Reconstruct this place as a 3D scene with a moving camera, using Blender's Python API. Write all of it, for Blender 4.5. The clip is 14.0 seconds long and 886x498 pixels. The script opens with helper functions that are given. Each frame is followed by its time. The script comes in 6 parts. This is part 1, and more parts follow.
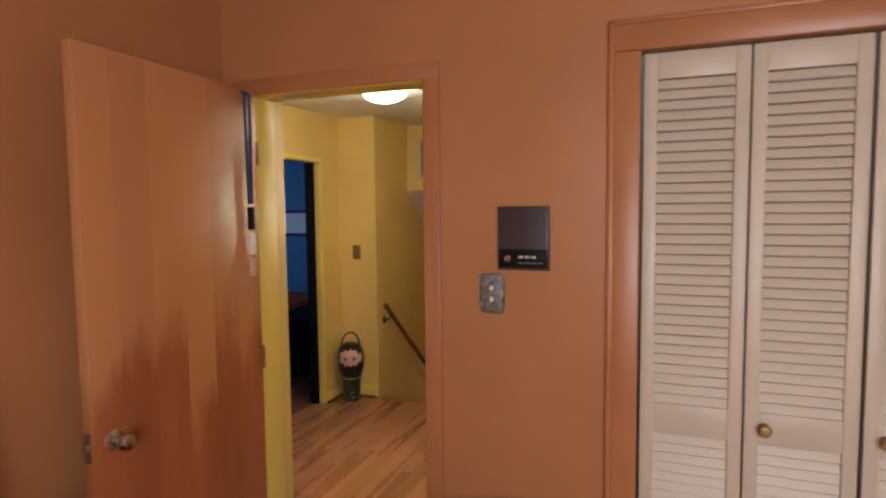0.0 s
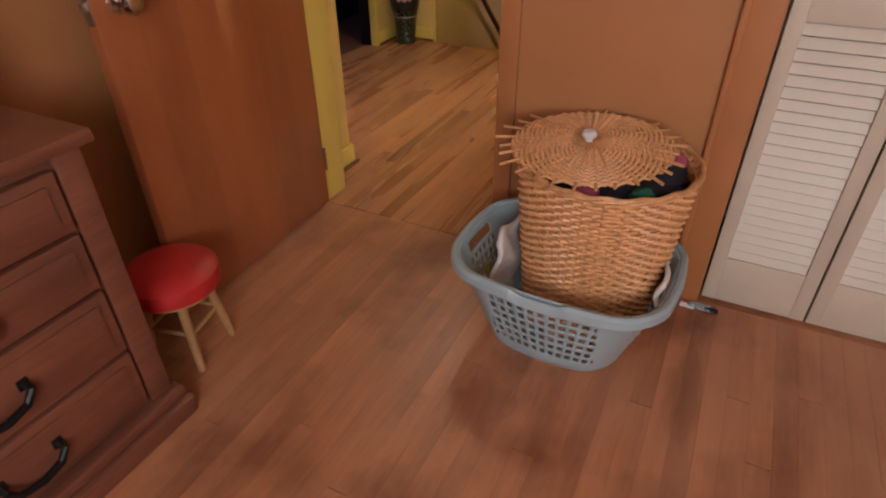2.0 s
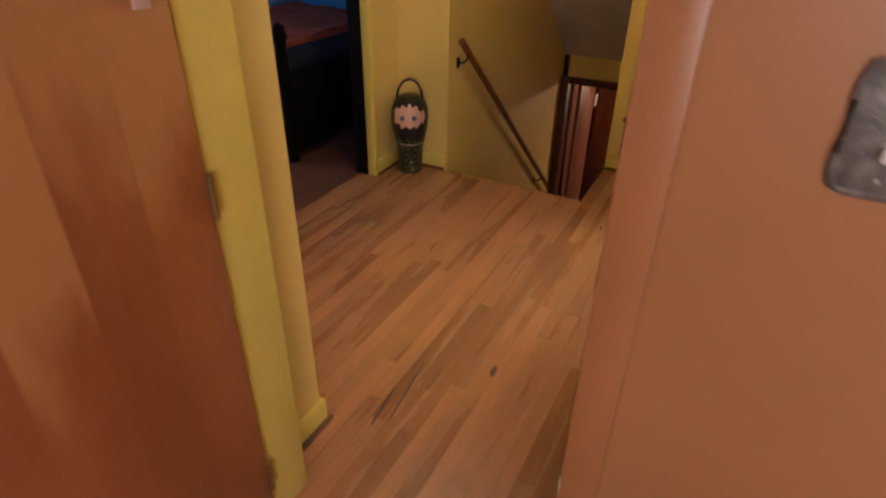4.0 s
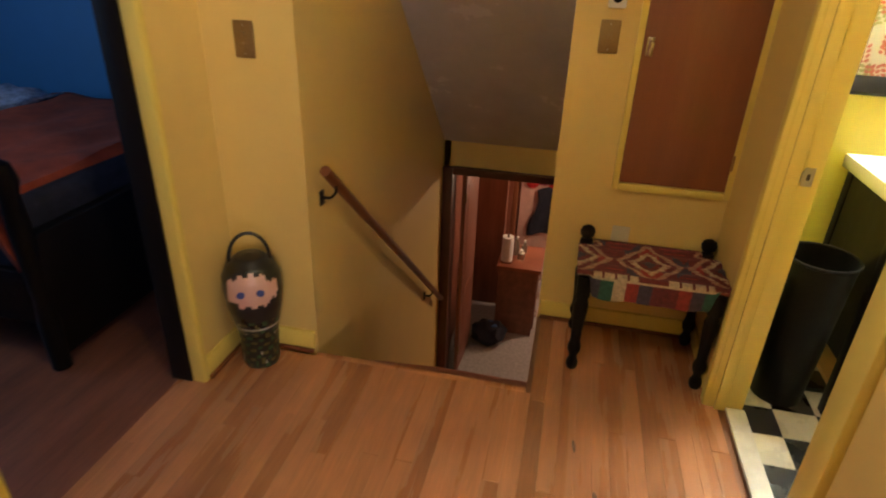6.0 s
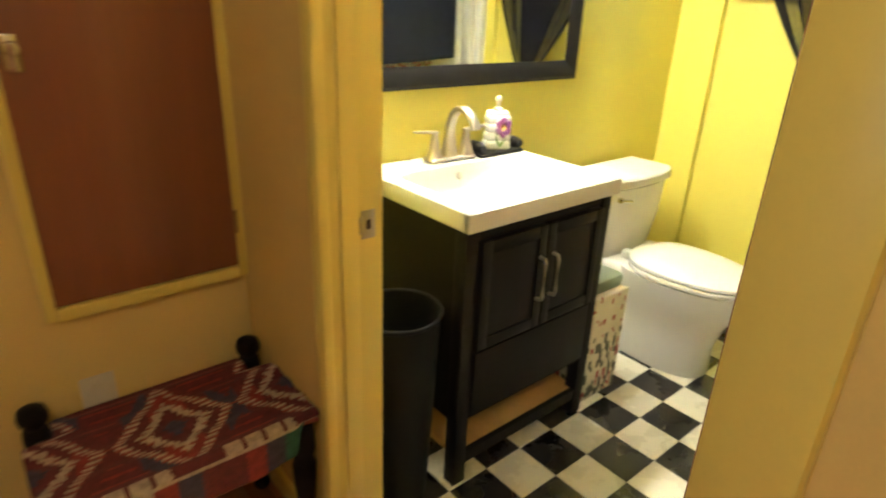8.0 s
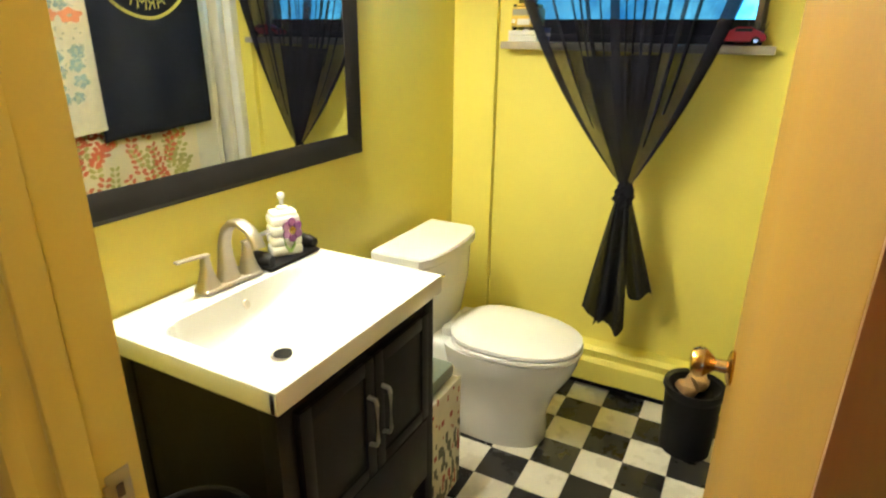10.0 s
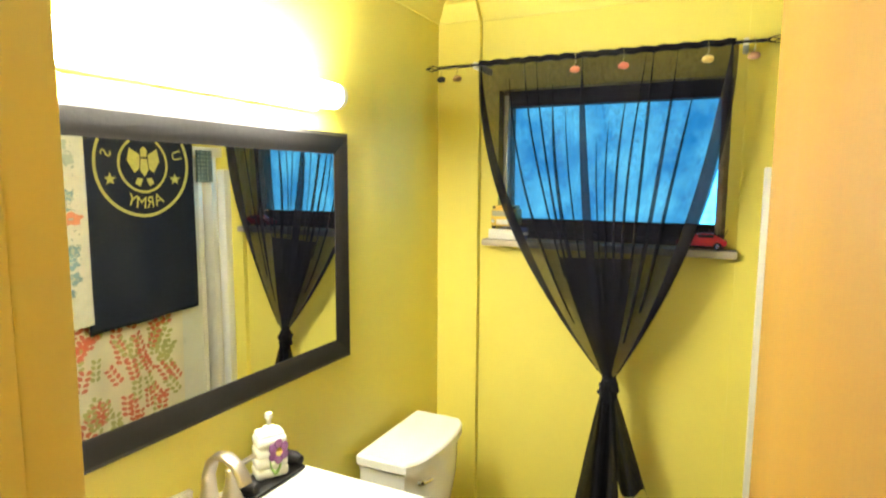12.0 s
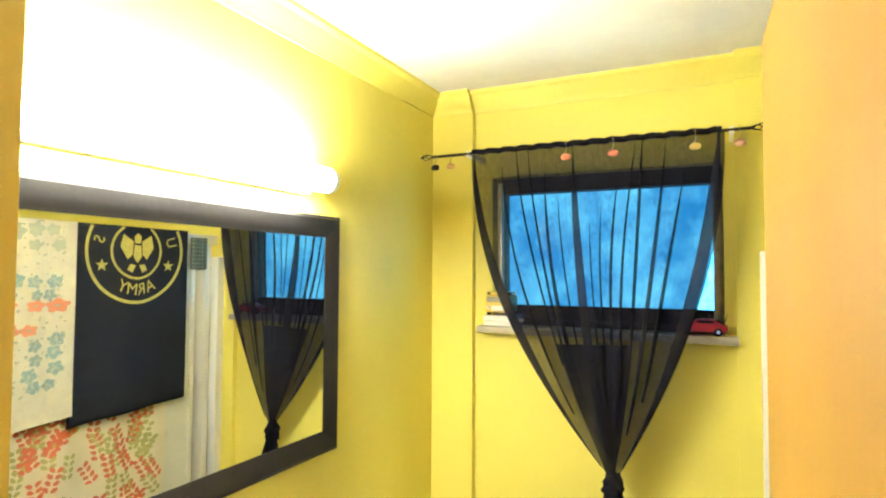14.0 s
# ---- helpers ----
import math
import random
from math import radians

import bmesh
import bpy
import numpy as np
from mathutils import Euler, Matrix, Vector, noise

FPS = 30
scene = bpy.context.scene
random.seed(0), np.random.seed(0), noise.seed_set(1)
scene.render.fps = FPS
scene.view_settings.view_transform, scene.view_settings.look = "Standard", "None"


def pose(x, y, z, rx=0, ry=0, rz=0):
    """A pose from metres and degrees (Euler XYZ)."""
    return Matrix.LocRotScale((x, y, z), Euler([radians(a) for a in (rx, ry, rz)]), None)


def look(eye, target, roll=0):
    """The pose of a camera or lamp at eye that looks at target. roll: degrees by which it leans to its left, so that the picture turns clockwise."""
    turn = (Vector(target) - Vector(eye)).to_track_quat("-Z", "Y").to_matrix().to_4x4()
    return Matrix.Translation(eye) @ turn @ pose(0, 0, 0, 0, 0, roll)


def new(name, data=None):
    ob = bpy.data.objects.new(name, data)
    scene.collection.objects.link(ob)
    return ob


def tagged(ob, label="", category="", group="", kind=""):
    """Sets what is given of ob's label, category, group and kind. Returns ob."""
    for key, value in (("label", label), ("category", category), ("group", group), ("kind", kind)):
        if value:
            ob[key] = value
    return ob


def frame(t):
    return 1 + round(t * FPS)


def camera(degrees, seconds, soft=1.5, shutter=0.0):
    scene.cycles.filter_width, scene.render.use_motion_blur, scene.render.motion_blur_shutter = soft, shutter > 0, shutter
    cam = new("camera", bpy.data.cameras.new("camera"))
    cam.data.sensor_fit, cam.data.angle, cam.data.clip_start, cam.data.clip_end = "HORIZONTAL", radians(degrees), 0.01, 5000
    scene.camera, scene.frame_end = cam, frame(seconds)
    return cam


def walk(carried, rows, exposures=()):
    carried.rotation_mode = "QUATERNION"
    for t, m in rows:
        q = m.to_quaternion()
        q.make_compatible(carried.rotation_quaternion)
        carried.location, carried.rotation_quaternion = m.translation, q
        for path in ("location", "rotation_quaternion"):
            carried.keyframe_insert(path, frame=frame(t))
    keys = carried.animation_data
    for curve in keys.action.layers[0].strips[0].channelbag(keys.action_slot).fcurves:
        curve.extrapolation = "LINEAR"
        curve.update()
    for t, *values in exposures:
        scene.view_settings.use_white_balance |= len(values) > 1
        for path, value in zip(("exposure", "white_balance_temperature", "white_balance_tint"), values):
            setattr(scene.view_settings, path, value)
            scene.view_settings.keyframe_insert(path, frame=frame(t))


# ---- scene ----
cam = camera(74.1, 14.0, soft=2.0, shutter=0.4)
PATH = [
    (0, (1.576, -1.948, 1.606), (0.861, -0.086, 1.459), -0.6),
    (0.5, (1.522, -1.925, 1.499), (0.683, -0.119, 1.327), -0.5),
    (1, (1.463, -1.894, 1.394), (0.594, -0.129, 1.037), -0.3),
    (1.5, (1.422, -1.857, 1.252), (0.615, -0.235, 0.405), -0.6),
    (2, (1.412, -1.707, 1.229), (0.676, -0.232, 0.096), -0.3),
    (2.5, (1.356, -1.506, 1.29), (0.612, -0.058, 0.127), -0.2),
    (3, (1.227, -1.283, 1.366), (0.462, 0.146, 0.193), 0.0),
    (3.5, (1.091, -0.986, 1.44), (0.314, 0.465, 0.305), 0.1),
    (3.7, (1.006, -0.866, 1.471), (0.213, 0.615, 0.384), 0.5),
    (5.8, (0.252, 0.406, 1.529), (-0.142, 2.139, 0.612), 2.1),
    (6, (0.228, 0.528, 1.497), (-0.142, 2.277, 0.6), 2.1),
    (6.5, (0.228, 0.823, 1.455), (0.143, 2.625, 0.59), 2.6),
    (7, (0.26, 1.15, 1.374), (0.593, 2.939, 0.544), 3.0),
    (7.5, (0.272, 1.369, 1.353), (1.019, 3.035, 0.538), 3.0),
    (8, (0.357, 1.509, 1.336), (1.558, 2.91, 0.564), 2.4),
    (8.2, (0.415, 1.578, 1.337), (1.7, 2.899, 0.559), 2.3),
    (10.3, (0.626, 1.806, 1.511), (2.325, 2.638, 0.861), 0.9),
    (10.5, (0.628, 1.809, 1.535), (2.351, 2.641, 0.953), 0.7),
    (11, (0.632, 1.813, 1.588), (2.384, 2.66, 1.127), 0.5),
    (11.5, (0.615, 1.826, 1.634), (2.389, 2.68, 1.281), 0.4),
    (12, (0.619, 1.83, 1.686), (2.405, 2.699, 1.453), 0.3),
    (12.5, (0.640, 1.828, 1.737), (2.431, 2.710, 1.625), 0.2),
    (13, (0.657, 1.808, 1.758), (2.449, 2.696, 1.781), 0.2),
    (13.5, (0.670, 1.806, 1.720), (2.461, 2.690, 1.809), 0.1),
    (14, (0.662, 1.823, 1.654), (2.458, 2.699, 1.738), 0.3),
]
walk(cam, [(t, look(eye, target, roll)) for t, eye, target, roll in PATH],
     [(0, 0.0), (3.7, 0.0), (5.8, 0.26), (7.2, 0.26), (8.2, 0.07), (10.3, -0.37), (11.4, -0.4), (12.3, -0.08), (14, -0.04)])

# ---- world and lights ----
world = bpy.data.worlds.new("daylight")
scene.world = world
world.use_nodes = True
_sky = world.node_tree.nodes.new("ShaderNodeTexSky")
_sky.sky_type, _sky.sun_disc = "NISHITA", False
_sky.sun_elevation, _sky.sun_rotation = radians(38), radians(120)
world.node_tree.links.new(_sky.outputs[0], world.node_tree.nodes["Background"].inputs[0])
world.node_tree.nodes["Background"].inputs[1].default_value = 0.08


def area(name, m, w, h, power, colour):
    d = bpy.data.lights.new(name, "AREA")
    d.shape, d.size, d.size_y, d.energy, d.color = "RECTANGLE", w, h, power, colour
    o = new(name, d)
    o.matrix_world = m
    return o


def bulb(name, p, r, power, colour):
    d = bpy.data.lights.new(name, "POINT")
    d.shadow_soft_size, d.energy, d.color = r, power, colour
    o = new(name, d)
    o.location = p
    return o


# added fill light behind the walk, its source unseen
area("fill_bedroom", look((2.35, -3.56, 1.6), (1.3, 0, 1.25)), 1.5, 1.2, 62, (1.0, 0.94, 0.98))
# cool fill added inside the blue room, for a window out of view
area("fill_blue_room", look((-4.1, 1.5, 1.6), (-1.5, 1.8, 0.9)), 1.0, 1.0, 17, (0.36, 0.58, 1.0))
bulb("hall_bulb", (-0.03, 1.28, 2.2), 0.07, 15, (1.0, 0.92, 0.72))
# warm fill added out of view to brighten the lower room, no lamp there
bulb("lower_room_fill", (1.0, 6.3, -0.1), 0.1, 46, (1.0, 0.72, 0.50))

# ---- materials ----
def mat(name, colour, rough=0.5, metal=0.0, var=0.12, scale=6.0, bump=0.05, fine=180.0, stretch=None, spec=0.5,
        per_object=0.0, bands=0.0, second=None, mixlo=0.45, mixhi=0.65, stain=0.0, worn=None):
    """Paint-like surface: large soft variation, fine grain in colour and relief."""
    m = bpy.data.materials.new(name)
    m.use_nodes = True
    t = m.node_tree
    n, l = t.nodes, t.links
    b = n["Principled BSDF"]
    b.inputs["Metallic"].default_value = metal
    b.inputs["Specular IOR Level"].default_value = spec
    co = n.new("ShaderNodeTexCoord")
    src = co.outputs["Object"]
    if stretch:
        mp = n.new("ShaderNodeMapping")
        mp.inputs["Scale"].default_value = stretch
        l.new(src, mp.inputs[0])
        src = mp.outputs[0]
        if per_object:
            oi = n.new("ShaderNodeObjectInfo")
            mu = n.new("ShaderNodeMath")
            mu.operation = "MULTIPLY"
            mu.inputs[1].default_value = 37.0
            l.new(oi.outputs["Random"], mu.inputs[0])
            cb = n.new("ShaderNodeCombineXYZ")
            for k in range(3):
                l.new(mu.outputs[0], cb.inputs[k])
            l.new(cb.outputs[0], mp.inputs["Location"])
    big = n.new("ShaderNodeTexNoise")
    big.inputs["Scale"].default_value = scale
    big.inputs["Detail"].default_value = 5
    big.inputs["Roughness"].default_value = 0.6
    l.new(src, big.inputs["Vector"])
    small = n.new("ShaderNodeTexNoise")
    small.inputs["Scale"].default_value = fine
    small.inputs["Detail"].default_value = 3
    l.new(src, small.inputs["Vector"])
    mix = n.new("ShaderNodeMix")
    mix.data_type = "RGBA"
    dark = second or [c * (1 - 2 * var) for c in colour]
    lite = colour if second else [min(1.0, c * (1 + var)) for c in colour]
    mix.inputs["A"].default_value = (*dark, 1)
    mix.inputs["B"].default_value = (*lite, 1)
    ramp = n.new("ShaderNodeMapRange")
    ramp.inputs["From Min"].default_value, ramp.inputs["From Max"].default_value = (mixlo, mixhi) if second else (0.25, 0.75)
    l.new(big.outputs["Fac"], ramp.inputs["Value"])
    l.new(ramp.outputs[0], mix.inputs["Factor"])
    out = mix.outputs["Result"]
    gr = n.new("ShaderNodeMix")
    gr.data_type, gr.blend_type = "RGBA", "MULTIPLY"
    gr.inputs["Factor"].default_value = min(1.0, var * 1.6)
    l.new(out, gr.inputs["A"])
    l.new(small.outputs["Fac"], gr.inputs["B"])
    hs = n.new("ShaderNodeHueSaturation")
    hs.inputs["Value"].default_value = 1.0 + min(1.0, var * 1.6) * 0.5
    l.new(gr.outputs["Result"], hs.inputs["Color"])
    if per_object:
        oi2 = n.new("ShaderNodeObjectInfo")
        mr = n.new("ShaderNodeMapRange")
        mr.inputs["To Min"].default_value, mr.inputs["To Max"].default_value = 1 - per_object, 1 + per_object * 0.7
        l.new(oi2.outputs["Random"], mr.inputs["Value"])
        m2 = n.new("ShaderNodeMath")
        m2.operation = "MULTIPLY"
        m2.inputs[1].default_value = hs.inputs["Value"].default_value
        l.new(mr.outputs[0], m2.inputs[0])
        l.new(m2.outputs[0], hs.inputs["Value"])
    out = hs.outputs["Color"]
    if bands:
        # veneer leaves side by side, each of its own tone
        sx = n.new("ShaderNodeSeparateXYZ")
        l.new(co.outputs["Object"], sx.inputs[0])
        dv = n.new("ShaderNodeMath")
        dv.operation = "DIVIDE"
        dv.inputs[1].default_value = bands
        l.new(sx.outputs["X"], dv.inputs[0])
        fl = n.new("ShaderNodeMath")
        fl.operation = "FLOOR"
        l.new(dv.outputs[0], fl.inputs[0])
        wn = n.new("ShaderNodeTexWhiteNoise")
        wn.noise_dimensions = "1D"
        l.new(fl.outputs[0], wn.inputs["W"])
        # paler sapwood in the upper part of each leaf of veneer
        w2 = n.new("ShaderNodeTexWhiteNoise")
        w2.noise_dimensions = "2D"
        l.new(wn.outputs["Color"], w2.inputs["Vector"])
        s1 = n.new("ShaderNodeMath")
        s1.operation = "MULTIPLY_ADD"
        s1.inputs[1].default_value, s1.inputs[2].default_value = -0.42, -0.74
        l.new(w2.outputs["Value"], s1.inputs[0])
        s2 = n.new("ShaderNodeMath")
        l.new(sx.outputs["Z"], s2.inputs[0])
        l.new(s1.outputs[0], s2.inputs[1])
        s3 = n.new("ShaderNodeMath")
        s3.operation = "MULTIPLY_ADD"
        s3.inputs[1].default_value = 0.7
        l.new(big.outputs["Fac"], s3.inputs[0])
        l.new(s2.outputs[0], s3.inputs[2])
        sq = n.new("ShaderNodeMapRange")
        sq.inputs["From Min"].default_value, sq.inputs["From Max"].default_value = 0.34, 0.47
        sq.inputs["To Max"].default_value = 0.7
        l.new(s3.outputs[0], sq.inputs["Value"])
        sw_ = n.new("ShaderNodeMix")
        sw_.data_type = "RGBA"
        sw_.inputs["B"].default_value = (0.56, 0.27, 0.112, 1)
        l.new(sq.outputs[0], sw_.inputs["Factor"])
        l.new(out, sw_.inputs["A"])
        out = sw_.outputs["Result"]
        br = n.new("ShaderNodeMapRange")
        br.inputs["To Min"].default_value, br.inputs["To Max"].default_value = 0.92, 1.06
        l.new(wn.outputs["Value"], br.inputs["Value"])
        bh = n.new("ShaderNodeHueSaturation")
        l.new(br.outputs[0], bh.inputs["Value"])
        l.new(out, bh.inputs["Color"])
        out = bh.outputs["Color"]
    if stain:
        sp = n.new("ShaderNodeTexNoise")
        sp.inputs["Scale"].default_value = 2.3
        sp.inputs["Detail"].default_value = 6
        geo = n.new("ShaderNodeNewGeometry")
        l.new(geo.outputs["Position"], sp.inputs["Vector"])
        sr = n.new("ShaderNodeMapRange")
        sr.inputs["From Min"].default_value, sr.inputs["From Max"].default_value = 0.52, 0.68
        sr.inputs["To Max"].default_value = stain
        l.new(sp.outputs["Fac"], sr.inputs["Value"])
        sm = n.new("ShaderNodeMix")
        sm.data_type, sm.blend_type = "RGBA", "MULTIPLY"
        sm.inputs["B"].default_value = (0.45, 0.38, 0.36, 1)
        l.new(sr.outputs[0], sm.inputs["Factor"])
        l.new(out, sm.inputs["A"])
        out = sm.outputs["Result"]
    if worn:
        wp = n.new("ShaderNodeTexNoise")
        wp.inputs["Scale"].default_value = 1.5
        wp.inputs["Detail"].default_value = 7
        wp.inputs["Roughness"].default_value = 0.7
        wg = n.new("ShaderNodeNewGeometry")
        wm = n.new("ShaderNodeMapping")
        wm.inputs["Location"].default_value = (3.1, 7.7, 1.3)
        wm.inputs["Scale"].default_value = (1.6, 0.5, 1.0)
        l.new(wg.outputs["Position"], wm.inputs[0])
        l.new(wm.outputs[0], wp.inputs["Vector"])
        wr = n.new("ShaderNodeMapRange")
        wr.inputs["From Min"].default_value, wr.inputs["From Max"].default_value = 0.48, 0.70
        wr.inputs["To Max"].default_value = 0.72
        l.new(wp.outputs["Fac"], wr.inputs["Value"])
        wx = n.new("ShaderNodeMix")
        wx.data_type = "RGBA"
        wx.inputs["B"].default_value = (*worn, 1)
        l.new(wr.outputs[0], wx.inputs["Factor"])
        l.new(out, wx.inputs["A"])
        out = wx.outputs["Result"]
    l.new(out, b.inputs["Base Color"])
    rr = n.new("ShaderNodeMapRange")
    rr.inputs["To Min"].default_value, rr.inputs["To Max"].default_value = max(0.02, rough - 0.1), min(1, rough + 0.1)
    l.new(big.outputs["Fac"], rr.inputs["Value"])
    l.new(rr.outputs[0], b.inputs["Roughness"])
    if bump:
        bp = n.new("ShaderNodeBump")
        bp.inputs["Strength"].default_value = bump
        bp.inputs["Distance"].default_value = 0.004
        l.new(small.outputs["Fac"], bp.inputs["Height"])
        l.new(bp.outputs[0], b.inputs["Normal"])
    return m


def glow(name, colour, strength):
    m = bpy.data.materials.new(name)
    m.use_nodes = True
    b = m.node_tree.nodes["Principled BSDF"]
    b.inputs["Base Color"].default_value = (0.8, 0.8, 0.8, 1)
    b.inputs["Emission Color"].default_value = (*colour, 1)
    b.inputs["Emission Strength"].default_value = strength
    return m


def sheer(name, colour, alpha):
    """Thin see-through cloth."""
    m = bpy.data.materials.new(name)
    m.use_nodes = True
    t = m.node_tree
    b = t.nodes["Principled BSDF"]
    b.inputs["Base Color"].default_value = (*colour, 1)
    b.inputs["Roughness"].default_value = 0.9
    b.inputs["Specular IOR Level"].default_value = 0.1
    nz = t.nodes.new("ShaderNodeTexNoise")
    nz.inputs["Scale"].default_value = 60
    mr = t.nodes.new("ShaderNodeMapRange")
    mr.inputs["To Min"].default_value, mr.inputs["To Max"].default_value = max(0.0, alpha - 0.08), alpha + min(0.08, alpha)
    t.links.new(nz.outputs["Fac"], mr.inputs["Value"])
    t.links.new(mr.outputs[0], b.inputs["Alpha"])
    return m


ORANGE = mat("orange_wall_paint", (0.455, 0.205, 0.082), 0.36, var=0.06, scale=1.6, bump=0.06, fine=240)
BROWN_TRIM = mat("orange_trim_paint", (0.43, 0.178, 0.068), 0.34, var=0.07, scale=3, bump=0.05)
YELLOW = mat("hall_yellow_paint", (0.71, 0.51, 0.175), 0.42, var=0.05, scale=1.8, bump=0.05, fine=220)
YELLOW_TRIM = mat("hall_yellow_gloss_trim", (0.74, 0.58, 0.14), 0.34, var=0.03, scale=2, bump=0.03)
LEMON = mat("bath_yellow_paint", (0.74, 0.645, 0.125), 0.5, var=0.04, scale=1.5, bump=0.05, fine=220)
CEILING = mat("white_ceiling_paint", (0.76, 0.73, 0.66), 0.8, var=0.05, scale=4, bump=0.2, fine=120)
BLUE = mat("blue_room_paint", (0.06, 0.24, 0.46), 0.6, var=0.06, scale=2)
CREAM = mat("cream_door_paint", (0.585, 0.52, 0.41), 0.4, var=0.05, scale=5, bump=0.04)
PLANK_BED = mat("red_brown_floorboard", (0.50, 0.21, 0.103), 0.40, var=0.2, scale=7, bump=0.08, fine=90, stretch=(1.0, 0.09, 1.0), per_object=0.035, stain=0.9, worn=(0.50, 0.25, 0.145))
PLANK_HALL = mat("honey_oak_floorboard", (0.455, 0.195, 0.088), 0.28, var=0.24, scale=7, bump=0.08, fine=90, stretch=(1.0, 0.09, 1.0), per_object=0.15, stain=0.3)
SUBFLOOR = mat("dark_floor_joint", (0.22, 0.10, 0.05), 0.8, var=0.1)
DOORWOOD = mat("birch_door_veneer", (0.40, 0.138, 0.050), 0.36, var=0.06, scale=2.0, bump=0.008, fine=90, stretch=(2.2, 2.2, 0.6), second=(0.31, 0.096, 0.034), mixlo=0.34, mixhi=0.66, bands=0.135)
BATHDOOR = mat("golden_door_veneer", (0.245, 0.140, 0.024), 0.55, spec=0.16, var=0.06, scale=2.2, bump=0.005, fine=120, stretch=(2.5, 2.5, 0.3), second=(0.205, 0.108, 0.018), mixlo=0.30, mixhi=0.70)
CUPBOARD = mat("cupboard_door_veneer", (0.23, 0.08, 0.036), 0.3, var=0.09, scale=3, bump=0.01, fine=90, stretch=(3.0, 3.0, 0.22))
DARKWOOD = mat("dark_stained_wood", (0.030, 0.016, 0.012), 0.35, var=0.2, scale=8, bump=0.08, fine=70, stretch=(2, 2, 0.4))
MAHOGANY = mat("brown_dresser_wood", (0.225, 0.085, 0.050), 0.34, var=0.22, scale=5, bump=0.05, fine=60, stretch=(2.5, 0.3, 2.5))
RAILWOOD = mat("handrail_wood", (0.17, 0.055, 0.02), 0.35, var=0.2, scale=9, bump=0.04)
BLACKMETAL = mat("black_iron", (0.02, 0.02, 0.022), 0.45, 0.7, var=0.1)
CHROME = mat("chrome", (0.62, 0.60, 0.58), 0.16, 1.0, var=0.04, bump=0.0)
NICKEL = mat("brushed_nickel", (0.50, 0.45, 0.38), 0.42, 1.0, var=0.06, bump=0.02, fine=300)
BRASS = mat("brass", (0.62, 0.40, 0.16), 0.2, 1.0, var=0.06, bump=0.02)
BRASSPLATE = mat("aged_brass_plate", (0.34, 0.22, 0.10), 0.4, 0.7, var=0.15, bump=0.03)
ALUMINIUM = mat("satin_aluminium", (0.74, 0.72, 0.67), 0.32, 0.35, var=0.05, bump=0.02)
PORCELAIN = mat("white_porcelain", (0.76, 0.745, 0.69), 0.12, var=0.02, bump=0.0)
SINKWHITE = mat("white_sink_top", (0.60, 0.59, 0.555), 0.18, var=0.02, bump=0.0)
ESPRESSO = mat("espresso_vanity_wood", (0.008, 0.006, 0.006), 0.5, var=0.2, scale=8, bump=0.03, stretch=(2, 2, 0.5), spec=0.12)
SHELFWOOD = mat("pale_shelf_wood", (0.42, 0.24, 0.09), 0.5, var=0.15, scale=6)
BLACKPLASTIC = mat("black_plastic", (0.006, 0.0055, 0.006), 0.48, var=0.1, spec=0.14)
BLACKFRAME = mat("black_mirror_frame_paint", (0.009, 0.008, 0.008), 0.5, spec=0.16, var=0.2, scale=14, bump=0.12, fine=60)
TILEBLACK = mat("black_vinyl_tile", (0.02, 0.018, 0.017), 0.28, var=0.2, scale=9, bump=0.03, per_object=0.2, stretch=(1, 1, 1))
TILEWHITE = mat("white_vinyl_tile", (0.70, 0.66, 0.54), 0.28, var=0.06, scale=9, bump=0.03, per_object=0.06, stretch=(1, 1, 1))
STONE = mat("grey_marble_threshold", (0.62, 0.60, 0.54), 0.3, var=0.12, scale=12)
SILL = mat("grey_stone_sill", (0.42, 0.37, 0.30), 0.5, var=0.15, scale=14)
WICKER = mat("honey_wicker", (0.78, 0.42, 0.19), 0.45, var=0.12, scale=30, bump=0.1, fine=160)
WICKER_STAKE = mat("pale_wicker_stake", (0.66, 0.345, 0.145), 0.5, var=0.2, scale=30, bump=0.08)
BASKETBLUE = mat("grey_blue_plastic", (0.34, 0.445, 0.48), 0.4, var=0.06, scale=5, bump=0.02)
REDVINYL = mat("red_vinyl", (0.50, 0.024, 0.024), 0.42, var=0.08, scale=6, bump=0.05)
STOOLWOOD = mat("tan_stool_wood", (0.42, 0.24, 0.10), 0.45, var=0.15, scale=14)
CLOTHDARK = mat("dark_clothes", (0.02, 0.02, 0.035), 0.9, var=0.3, scale=20, bump=0.3)
CLOTHGREEN = mat("green_cloth", (0.01, 0.12, 0.07), 0.9, var=0.2, scale=20, bump=0.3)
CLOTHPINK = mat("pink_cloth", (0.45, 0.08, 0.14), 0.9, var=0.2, scale=20, bump=0.3)
CLOTHWHITE = mat("white_cloth", (0.75, 0.72, 0.68), 0.9, var=0.06, scale=10, bump=0.2)
WHITEPLASTIC = mat("white_plastic", (0.75, 0.74, 0.72), 0.35, var=0.03)
INTERCOM = mat("dark_brown_plastic", (0.040, 0.022, 0.022), 0.42, var=0.1, fine=400, bump=0.1)
CARPET = mat("grey_carpet", (0.36, 0.31, 0.29), 0.95, var=0.15, scale=30, bump=0.6, fine=300)
PANEL = mat("red_brown_panelling", (0.29, 0.10, 0.06), 0.4, var=0.2, scale=5, stretch=(3, 3, 0.3))
MIRROR = bpy.data.materials.new("mirror_glass")
MIRROR.use_nodes = True
MIRROR.node_tree.nodes["Principled BSDF"].inputs["Metallic"].default_value = 1.0
MIRROR.node_tree.nodes["Principled BSDF"].inputs["Roughness"].default_value = 0.01
